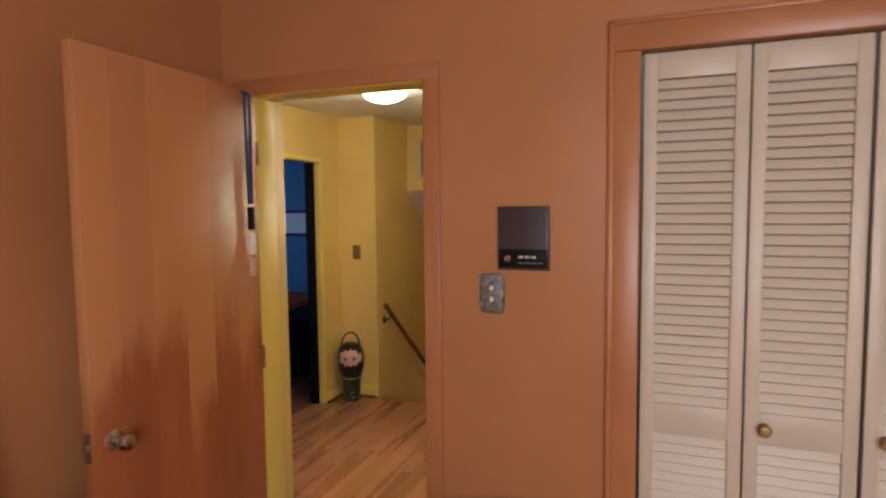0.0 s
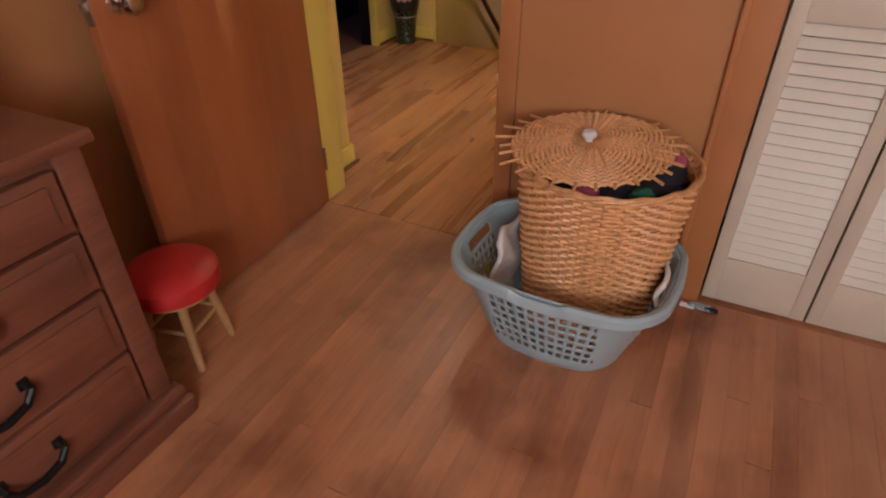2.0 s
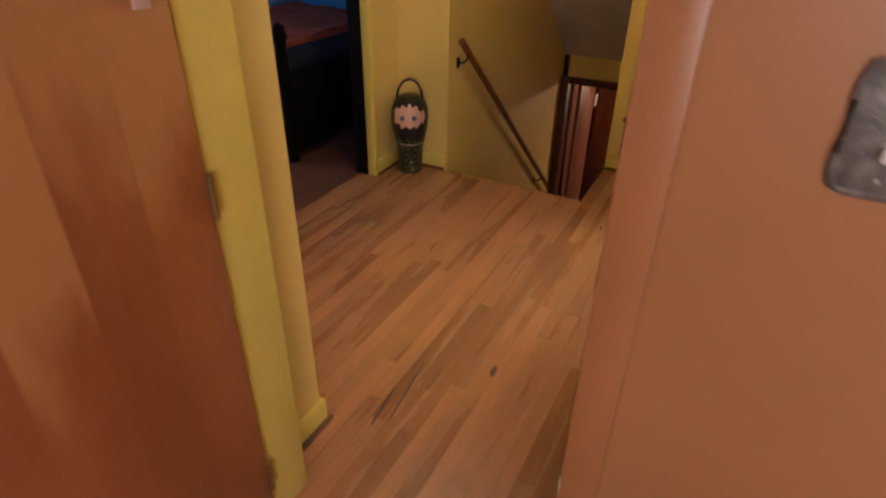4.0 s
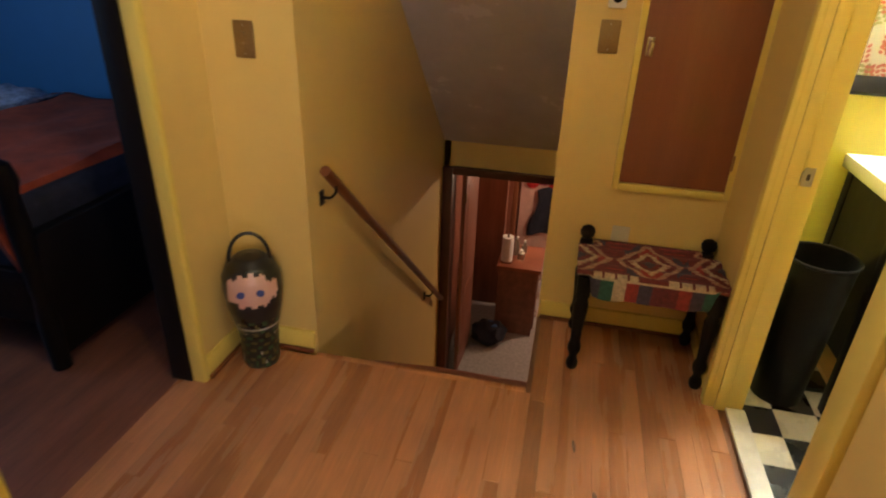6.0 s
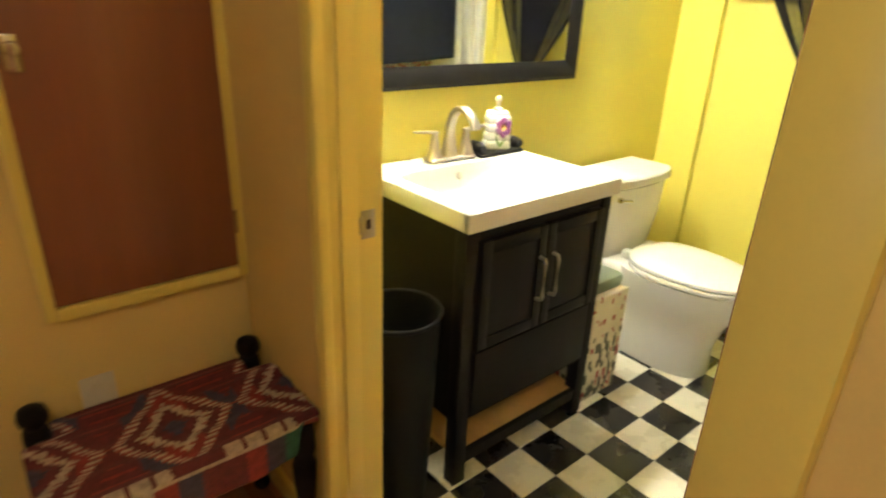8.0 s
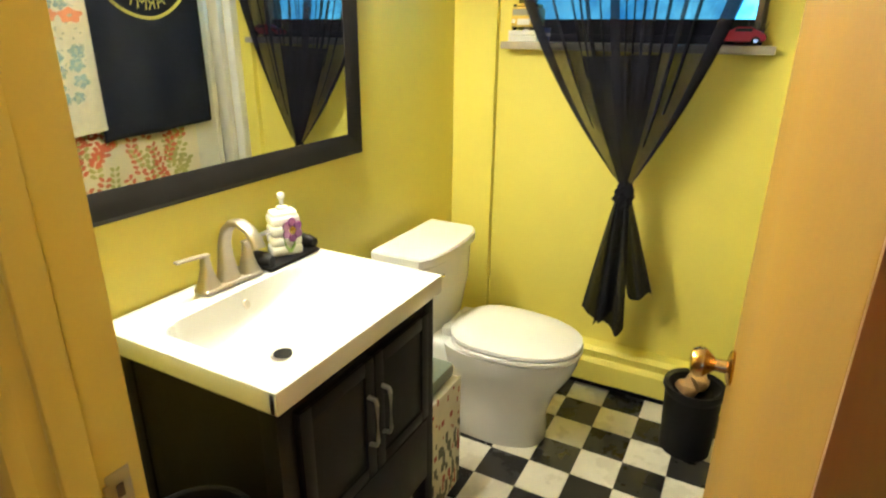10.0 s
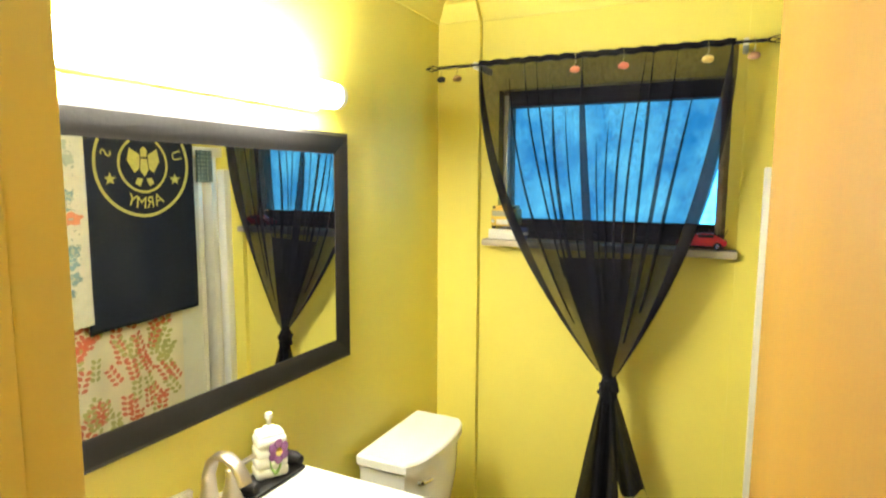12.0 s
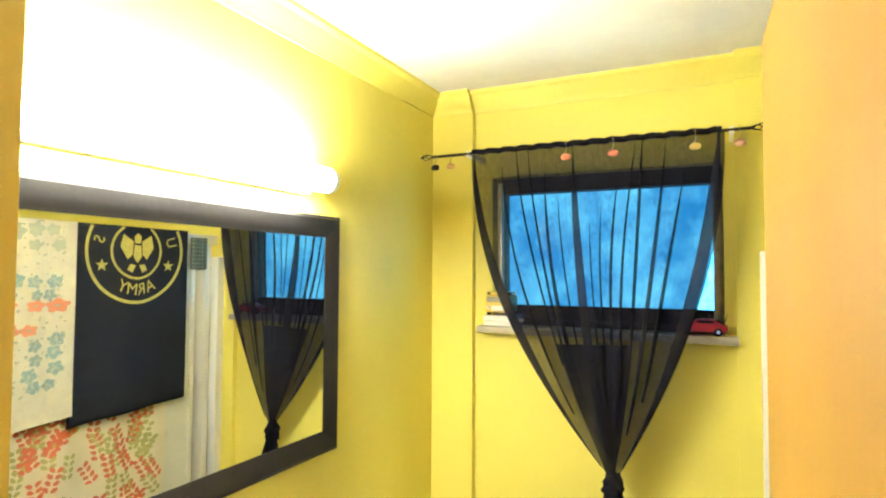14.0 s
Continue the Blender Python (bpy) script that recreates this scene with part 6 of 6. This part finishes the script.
for y in (-0.042, 0.042):
    part("headlight", lathe(new_bm(), [(0, 0), (0.008, 0), (0.006, 0.004), (0, 0.005)], (-0.01, y, 0.034), 12, axis=(-1, 0, 0)), WHITEPLASTIC, bus)
    part("lamp", box(0.0, 0.02, y - 0.008, y + 0.008, 0.086, 0.096, bevel=0.003), BLACKPLASTIC, bus)
    for x in (0.015, 0.07):
        part("wheel", cyl(new_bm(), (x, y + (0.010 if y > 0 else -0.010), 0.012), (x, y + (0.0 if y > 0 else 0.0), 0.012), 0.012, seg=14), BLACKPLASTIC, bus)
for k in range(2):
    bk = thing("book", "small white book lying under the toy bus", "book", (2.935, 2.683, 1.441 + 0.021 * k), group="books under the bus")
    part("cover", box(0.0, 0.11, -0.06, 0.06, 0.0, 0.02, bevel=0.002), WHITEPLASTIC, bk)
    part("pages", box(-0.002, 0.1, -0.056, 0.056, 0.004, 0.016), CLOTHWHITE, bk)
mg = thing("cup", "small blue striped cup on the sill", "cup", (2.955, 2.598, 1.441))
part("body", lathe(new_bm(), [(0, 0), (0.018, 0), (0.022, 0.05), (0.019, 0.05), (0.015, 0.006), (0, 0.006)], (0, 0, 0), 18), mat("blue_cup", (0.03, 0.06, 0.30), 0.3), mg)
part("stripe", lathe(new_bm(), [(0.0205, 0.02), (0.0225, 0.024), (0.0225, 0.03), (0.021, 0.032)], (0, 0, 0), 18), WHITEPLASTIC, mg)
car = thing("toy_car", "red toy car parked on the window sill", "toy car", (2.965, 1.915, 1.441))
CARRED = mat("toy_car_red", (0.42, 0.02, 0.025), 0.25, var=0.05)
b = prism(new_bm(), [(-0.085, 0.012), (0.085, 0.012), (0.086, 0.03), (0.06, 0.038), (0.03, 0.042), (0.01, 0.058), (-0.04, 0.058), (-0.062, 0.042), (-0.085, 0.036)], "x", -0.034, 0.034)
bmesh.ops.bevel(b, geom=b.edges[:], offset=0.004, segments=2, affect="EDGES")
part("body", b, CARRED, car)
part("window", box(-0.0355, 0.0355, -0.042, 0.012, 0.043, 0.054, bevel=0.003), BLACKPLASTIC, car)
for y in (-0.055, 0.055):
    for x in (-0.034, 0.034):
        wv = part("wheel", cyl(new_bm(), (x - 0.006, y, 0.014), (x + 0.006, y, 0.014), 0.014, seg=16), BLACKPLASTIC, car)
        part("hubcap", cyl(new_bm(), (x - 0.0065, y, 0.014), (x + 0.0065, y, 0.014), 0.007, seg=12), CHROME, wv)
pl = thing("dried_sprig", "dark dried sprig lying on the sill", "sprig", (2.985, 1.86, 1.441))
for k in range(9):
    a = k * 0.7
    part("twig", tube(new_bm(), [(0, 0, 0.004), (0.015 * math.cos(a), 0.02 * math.sin(a), 0.04), (0.022 * math.cos(a), 0.035 * math.sin(a), 0.075)], 0.0028, 5, taper=0.3), DARKWOOD, pl)

ht = thing("baseboard_heater", "yellow painted baseboard heater below the window", "heater", (2.98, 1.66, 0))
b = prism(new_bm(), [(0, 0.03), (-0.075, 0.03), (-0.095, 0.045), (-0.095, 0.135), (-0.07, 0.15), (-0.08, 0.185), (-0.06, 0.20), (0, 0.20)], "y", 0.15, 1.13)
part("cover", b, LEMON, ht)
for y in (0.15, 1.12):
    part("end_cap", box(-0.1, -0.001, y, y + 0.015, 0.0, 0.205, bevel=0.004), LEMON, ht)
part("back_panel", box(-0.06, -0.002, 0.16, 1.12, 0.0, 0.03), BLACKPLASTIC, ht)

# tub, shower frame and what hangs there
tubw = thing("bathtub", "white bathtub behind the bathroom door", "bathtub", (1.35, 0.80, 0))
b = new_bm()
bx(b, 0.0, 1.60, 0.76, 0.80, 0, 0.46, bevel=0.012)
part("apron", b, PORCELAIN, tubw)
part("rim", box(0.0, 1.60, 0.66, 0.815, 0.44, 0.465, bevel=0.01), PORCELAIN, tubw)
part("floor", box(0.0, 1.60, 0.0, 0.76, 0.08, 0.12), PORCELAIN, tubw)
part("back_rim", box(0.0, 1.60, 0.0, 0.08, 0.12, 0.465, bevel=0.01), PORCELAIN, tubw)
part("end_wall", box(0.0, 0.06, 0.08, 0.66, 0.12, 0.465, bevel=0.01), PORCELAIN, tubw)
part("end_wall", box(1.54, 1.60, 0.08, 0.66, 0.12, 0.465, bevel=0.01), PORCELAIN, tubw)
sf = thing("shower_enclosure", "satin aluminium shower door frame above the tub", "shower frame", (1.35, 1.645, 0.465))
part("header", box(0, 1.60, -0.03, 0.03, 1.335, 1.385, bevel=0.004), ALUMINIUM, sf)
part("sill_track", box(0, 1.60, -0.03, 0.03, 0, 0.025, bevel=0.003), ALUMINIUM, sf)
for x in (1.505, 0.0):
    part("jamb", box(x, x + 0.038, -0.03, 0.045, 0.025, 1.335, bevel=0.004), ALUMINIUM, sf)
part("door_stile", box(1.45, 1.475, -0.012, 0.012, 0.03, 1.33, bevel=0.003), ALUMINIUM, sf)
FROST = mat("frosted_shower_panel", (0.60, 0.60, 0.55), 0.3, var=0.05)
part("white_trim", box(1.555, 1.60, 0.03, 0.083, 0.0, 1.27, bevel=0.004), WHITEPLASTIC, sf, "white edge strip")
part("panel", box(1.25, 1.45, -0.004, 0.004, 0.03, 1.33), FROST, sf, "frosted grey shower panel")
ptn = thing("hanging_caddy", "dark green patterned pouch hanging from the shower frame", "pouch", (2.81, 1.690, 1.70))
patterned("pouch", lambda u, v: Vector((-0.05 + 0.09 * u, 0.004 * math.sin(9 * u), -0.03 + 0.16 * v)), 18, 24, [mat("pouch_green", (0.05, 0.07, 0.05), 0.8), mat("pouch_cream", (0.30, 0.30, 0.22), 0.8)], lambda u, v: 1 if (int(u * 18) % 3 == 1 and int(v * 24) % 3 == 1) else 0, ptn, "", 0.012)


def hung(u, v, x0, x1, z0, y, amp, seed):
    x = x0 + (x1 - x0) * u
    z = 1.86 - (1.86 - z0) * v
    f = noise.noise(Vector((u * 3 + seed, v * 1.2, seed)))
    return Vector((x, y + amp * f * (0.3 + v) + 0.006 * math.sin(u * 11 + seed), z + 0.03 * (u - 0.4) * v))


BLACKTERRY = mat("black_terry_towel", (0.009, 0.010, 0.016), 0.95, spec=0.1, var=0.15, scale=40, bump=0.5, fine=300)
YELLOWINK = mat("yellow_towel_weave", (0.52, 0.44, 0.10), 0.9, var=0.12, scale=60, bump=0.4, fine=300)
tw = thing("towel", "black towel with a yellow round emblem hanging on the shower frame", "towel")
b = new_bm()
grid(b, lambda u, v: hung(u, v, 2.16, 2.725, 1.025, 1.705, 0.012, 3.0), 30, 40)
o = part("cloth", b, BLACKTERRY, tw)
o.modifiers.new("thick", "SOLIDIFY").thickness = 0.006


def flat_ring(c, ra, rb, y, n=64):
    b = new_bm()
    p = [b.verts.new((c[0] + ra * math.cos(2 * math.pi * k / n), y, c[1] + ra * math.sin(2 * math.pi * k / n))) for k in range(n)]
    q = [b.verts.new((c[0] + rb * math.cos(2 * math.pi * k / n), y, c[1] + rb * math.sin(2 * math.pi * k / n))) for k in range(n)]
    for k in range(n):
        b.faces.new((p[k], p[(k + 1) % n], q[(k + 1) % n], q[k]))
    return b


EC = (2.45, 1.75)


def onto_cloth(b):
    for v in b.verts:
        u, w = (v.co.x - 2.16) / 0.565, (1.86 - v.co.z) / 0.835
        v.co.y = hung(u, min(1, max(0, w)), 2.16, 2.725, 1.025, 1.705, 0.012, 3.0).y + 0.0065
    return b


def clipped(b):
    bmesh.ops.delete(b, geom=[f for f in b.faces if f.calc_center_median().z > 1.855], context="FACES")
    return b


part("emblem_ring", onto_cloth(clipped(flat_ring(EC, 0.240, 0.226, 1.69, 96))), YELLOWINK, tw, "yellow ring")
part("emblem_ring", onto_cloth(clipped(flat_ring(EC, 0.130, 0.119, 1.69))), YELLOWINK, tw)


def star(c, r):
    b = new_bm()
    vs = [b.verts.new((c[0] + (r if k % 2 == 0 else r * 0.42) * math.sin(math.pi * k / 5), 1.69, c[1] + (r if k % 2 == 0 else r * 0.42) * math.cos(math.pi * k / 5))) for k in range(10)]
    b.faces.new(vs)
    return b


for s in (-1, 1):
    part("star", onto_cloth(star((EC[0] + s * 0.165, EC[1] - 0.067), 0.029)), YELLOWINK, tw)


def letter(text, c, size, turn):
    cv = bpy.data.curves.new("lettering", "FONT")
    cv.body, cv.size, cv.align_x, cv.align_y, cv.resolution_u = text, size, "CENTER", "CENTER", 3
    tmp = new("lettering", cv)
    me = bpy.data.meshes.new_from_object(tmp.evaluated_get(bpy.context.evaluated_depsgraph_get()))
    bpy.data.objects.remove(tmp)
    b = new_bm()
    b.from_mesh(me)
    bpy.data.meshes.remove(me)
    bmesh.ops.transform(b, matrix=Matrix.Translation((c[0], 1.69, c[1])) @ Matrix.Rotation(turn, 4, "Y") @ Matrix.Rotation(math.pi, 4, "Z") @ Matrix.Rotation(math.pi / 2, 4, "X"), verts=b.verts)
    part("lettering", onto_cloth(b), YELLOWINK, tw)


for k, ch in enumerate("ARMY"):
    a = radians(-24 + 16 * k)
    letter(ch, (EC[0] - 0.176 * math.sin(a), EC[1] - 0.176 * math.cos(a)), 0.076, a)
for ch, s in (("U", 1), ("S", -1)):
    letter(ch, (EC[0] + s * 0.176, EC[1] + 0.045), 0.07, s * radians(75))
# plain bird-like emblem in the ring
b = new_bm()
for pts in ([(-0.02, 0.03), (0.02, 0.03), (0.026, -0.03), (0, -0.065), (-0.026, -0.03)], [(0.026, 0.05), (0.085, 0.085), (0.10, 0.02), (0.06, -0.045), (0.03, -0.02)], [(-0.026, 0.05), (-0.085, 0.085), (-0.10, 0.02), (-0.06, -0.045), (-0.03, -0.02)],
            [(-0.018, 0.04), (0.018, 0.04), (0.022, 0.075), (0, 0.095), (-0.022, 0.075)], [(-0.045, -0.07), (-0.01, -0.075), (-0.03, -0.115), (-0.06, -0.10)], [(0.045, -0.07), (0.01, -0.075), (0.03, -0.115), (0.06, -0.10)]):
    b.faces.new([b.verts.new((EC[0] + x * 0.86, 1.69, EC[1] + z * 0.86)) for x, z in pts])
part("emblem", onto_cloth(b), YELLOWINK, tw, "plain yellow emblem")

FLORAL = [mat("towel_white", (0.74, 0.70, 0.60), 0.95, var=0.06, scale=30, bump=0.4), mat("towel_blue_flower", (0.22, 0.33, 0.36), 0.95, var=0.2), mat("towel_coral_flower", (0.72, 0.26, 0.14), 0.95, var=0.15), mat("towel_grey_leaf", (0.45, 0.48, 0.40), 0.95, var=0.2)]


rnd = random.Random(23)
BLOOMS = []
for row, (v0, kind, r0) in enumerate(((0.05, 3, 0.035), (0.12, 3, 0.03), (0.30, 1, 0.034), (0.38, 1, 0.03), (0.42, 2, 0.045), (0.52, 2, 0.045), (0.60, 1, 0.03), (0.67, 1, 0.034), (0.74, 1, 0.032), (0.81, 1, 0.03))):
    for c in range(3):
        if kind == 2 and c == 2 and row % 2:
            continue
        BLOOMS.append((0.06 + 0.085 * c + rnd.uniform(-0.02, 0.02), v0 * 0.9 + rnd.uniform(-0.015, 0.015), r0 * rnd.uniform(0.8, 1.15), kind, rnd.uniform(0, 6)))


def floral_pick(u, v):
    x, z = u * 0.305, v * 0.9
    for cx, cz, r, kind, ph in BLOOMS:
        dx, dz2 = x - cx, (z - cz) * (1.4 if kind == 2 else 1.0)
        d = math.hypot(dx, dz2)
        if d < r * (0.86 + 0.14 * math.cos(5 * math.atan2(dz2, dx) + ph)):
            return 3 if d < r * 0.2 else (3 if kind == 1 and noise.noise(Vector((x * 90, z * 90, 1))) > 0.15 else kind)
    q = noise.noise(Vector((x * 60, z * 60, 4)))
    return 3 if q > 0.42 and 0.02 < x < 0.27 and v < 0.86 else 0


tw2 = thing("towel", "white bath towel printed with blue and coral flowers", "towel")
patterned("cloth", lambda u, v: hung(u, v, 1.865, 2.17, 1.05, 1.712, 0.012, 9.0), 90, 240, FLORAL, floral_pick, tw2, "", 0.006)

CURT = [mat("shower_curtain_cream", (0.66, 0.60, 0.44), 0.8, var=0.06), mat("curtain_red_leaf", (0.46, 0.09, 0.035), 0.8, var=0.2), mat("curtain_green_leaf", (0.33, 0.33, 0.10), 0.8, var=0.2), mat("curtain_orange_leaf", (0.58, 0.22, 0.07), 0.8, var=0.2)]
LEAVES = []
rnd = random.Random(11)
for k in range(330):
    cx, cz = rnd.uniform(0.02, 0.98), rnd.uniform(0.0, 1.0)
    kind = rnd.choice((1, 1, 2, 2, 1))
    tilt = rnd.uniform(-0.6, 0.6)
    for j in range(4):
        for s in (-1, 1):
            a = tilt + s * 0.9
            bxp = cx * 1.15 + 0.026 * j * math.sin(tilt)
            bzp = cz * 1.25 + 0.026 * j * math.cos(tilt)
            LEAVES.append((bxp + 0.018 * math.sin(a), bzp + 0.018 * math.cos(a), math.sin(a), math.cos(a), kind))
BUCKET = {}
for lf in LEAVES:
    BUCKET.setdefault((int(lf[0] / 0.05), int(lf[1] / 0.05)), []).append(lf)


def leaf_pick(u, v):
    x, z = u * 1.15, v * 1.25
    for i in (-1, 0, 1):
        for j in (-1, 0, 1):
            for lx, lz, dx, dz_, kind in BUCKET.get((int(x / 0.05) + i, int(z / 0.05) + j), ()):
                a, c = (x - lx) * dx + (z - lz) * dz_, (x - lx) * dz_ - (z - lz) * dx
                if (a / 0.0132) ** 2 + (c / 0.0086) ** 2 < 1:
                    return kind
    return 0


sc = thing("shower_curtain", "cream shower curtain printed with red and green leaves", "curtain")
patterned("cloth", lambda u, v: Vector((1.42 + 1.24 * u, 1.655 + 0.010 * math.sin(34 * u) + 0.006 * math.sin(11 * u + 4 * v), 0.35 + 1.25 * v)), 330, 330, CURT, leaf_pick, sc)


# ---- pieces of the floors ----
def plank_mesh(length, material):
    b = new_bm()
    bx(b, -0.0288, 0.0288, 0, length, -0.02, 0, bevel=0.0005, seg=1)
    return mesh_of(b, "plank", material, 0)


def lay_planks(parent, material, x0, x1, y0, y1, seed, cuts=()):
    """Strips of floorboard along y, in a few lengths, butted end to end."""
    rnd = random.Random(seed)
    made = {}
    x = x0 + 0.029
    while x < x1 - 0.02:
        lo, hi = y0, y1
        for cx0, cx1, c0, c1 in cuts:
            if cx0 - 0.02 < x < cx1 + 0.02:
                lo, hi = max(lo, c0), min(hi, c1)
        y = lo
        first = True
        while y < hi - 0.01:
            n = rnd.choice((0.55, 0.7, 0.9, 1.1, 1.3, 1.6)) * (rnd.choice((0.4, 0.7, 1.0)) if first else 1)
            n = round(n, 2)
            if hi - y - n < 0.3:
                n = round(hi - y, 3)
            if n not in made:
                made[n] = plank_mesh(n - 0.0015, material)
            o = new("plank", made[n])
            o.parent = parent
            o.location = (x, y, rnd.uniform(-0.0002, 0.0))
            y += n
            first = False
        x += 0.0578


floor_bed = struct("floor_bedroom", box(-0.24, 3.3, -3.72, 0.0, -0.08, -0.012), SUBFLOOR, "worn red-brown strip wood bedroom floor")
lay_planks(floor_bed, PLANK_BED, -0.12, 3.3, -2.2, -0.002, 3)
struct("floor_bedroom_rear", box(-0.12, 3.3, -3.6, -2.2, -0.02, -0.001), PLANK_BED, "red-brown wood floor")
struct("floor_closet", box(1.49, 2.715, 0.0, 0.60, -0.02, -0.001), PLANK_BED, "red-brown wood closet floor")
b = new_bm()
bx(b, -1.12, 0.19, 0.0, 2.36, -0.08, -0.012)
bx(b, 0.19, 0.93, 0.0, 2.905, -0.08, -0.012)
floor_hall = struct("floor_hall", b, SUBFLOOR, "honey-coloured strip oak hall floor")
lay_planks(floor_hall, PLANK_HALL, -1.12, 0.93, 0.002, 2.905, 8, cuts=((-1.12, 0.17, 0.002, 2.34),))
KNOT = mat("dark_knot", (0.07, 0.025, 0.012), 0.5, var=0.2, scale=60)
for x, y, w, n in ((0.313, 0.832, 0.011, 0.03), (0.05, 0.50, 0.006, 0.10), (0.085, 0.60, 0.004, 0.16), (0.45, 1.9, 0.008, 0.02), (0.38, 2.1, 0.006, 0.03), (-0.3, 1.5, 0.005, 0.05)):
    o = part("knot", lathe(new_bm(), [(0, 0.0012), (0.6, 0.0011), (1.0, 0.0004)], (0, 0, 0), 14), KNOT, floor_hall)
    o.location, o.scale, o.rotation_euler = (x, y, 0.0), (w, n, 1), (0, 0, 0.12)
floor_bath = struct("floor_bathroom", box(0.93, 3.12, 0.8, 3.01, -0.08, -0.006), SUBFLOOR, "black and white chequered vinyl bathroom floor")
TS = 0.1524
tile_meshes = [mesh_of(box(-TS / 2 + 0.0006, TS / 2 - 0.0006, -TS / 2 + 0.0006, TS / 2 - 0.0006, -0.006, 0, bevel=0.001, seg=1), "tile", m, 0) for m in (TILEWHITE, TILEBLACK)]
for i in range(-10, 5):
    for j in range(-5, 6):
        cx, cy = 2.481 + TS * (i + 0.5), 2.184 + TS * (j + 0.5)
        if 0.99 < cx < 2.98 and 1.6 < cy < 3.02:
            o = new("tile", tile_meshes[(i + j) % 2])
            o.parent = floor_bath
            o.location = (cx, cy, 0)
# stacked thin sheets darken the boards before and beside the laundry basket
FLOORPATCH = sheer("dark_floor_patch", (0.06, 0.022, 0.013), 0.045)
for k, (x, y, w, d) in enumerate(((1.02, -0.72, 0.10, 0.13), (1.50, -0.45, 0.05, 0.22))):
    for j in range(4):
        b = new_bm()
        rim = [b.verts.new((x + w * (1 - 0.19 * j) * f * math.cos(q), y + d * (1 - 0.19 * j) * f * math.sin(q), 0.0006 + 0.0003 * j)) for q, f in
               ((2 * math.pi * i / 40, 1 + 0.42 * noise.noise(Vector((2.2 * math.cos(2 * math.pi * i / 40) + 7 * k, 2.2 * math.sin(2 * math.pi * i / 40), j * 0.4)))) for i in range(40))]
        b.faces.new(rim)
        part("floor_patch", b, FLOORPATCH, floor_bed)
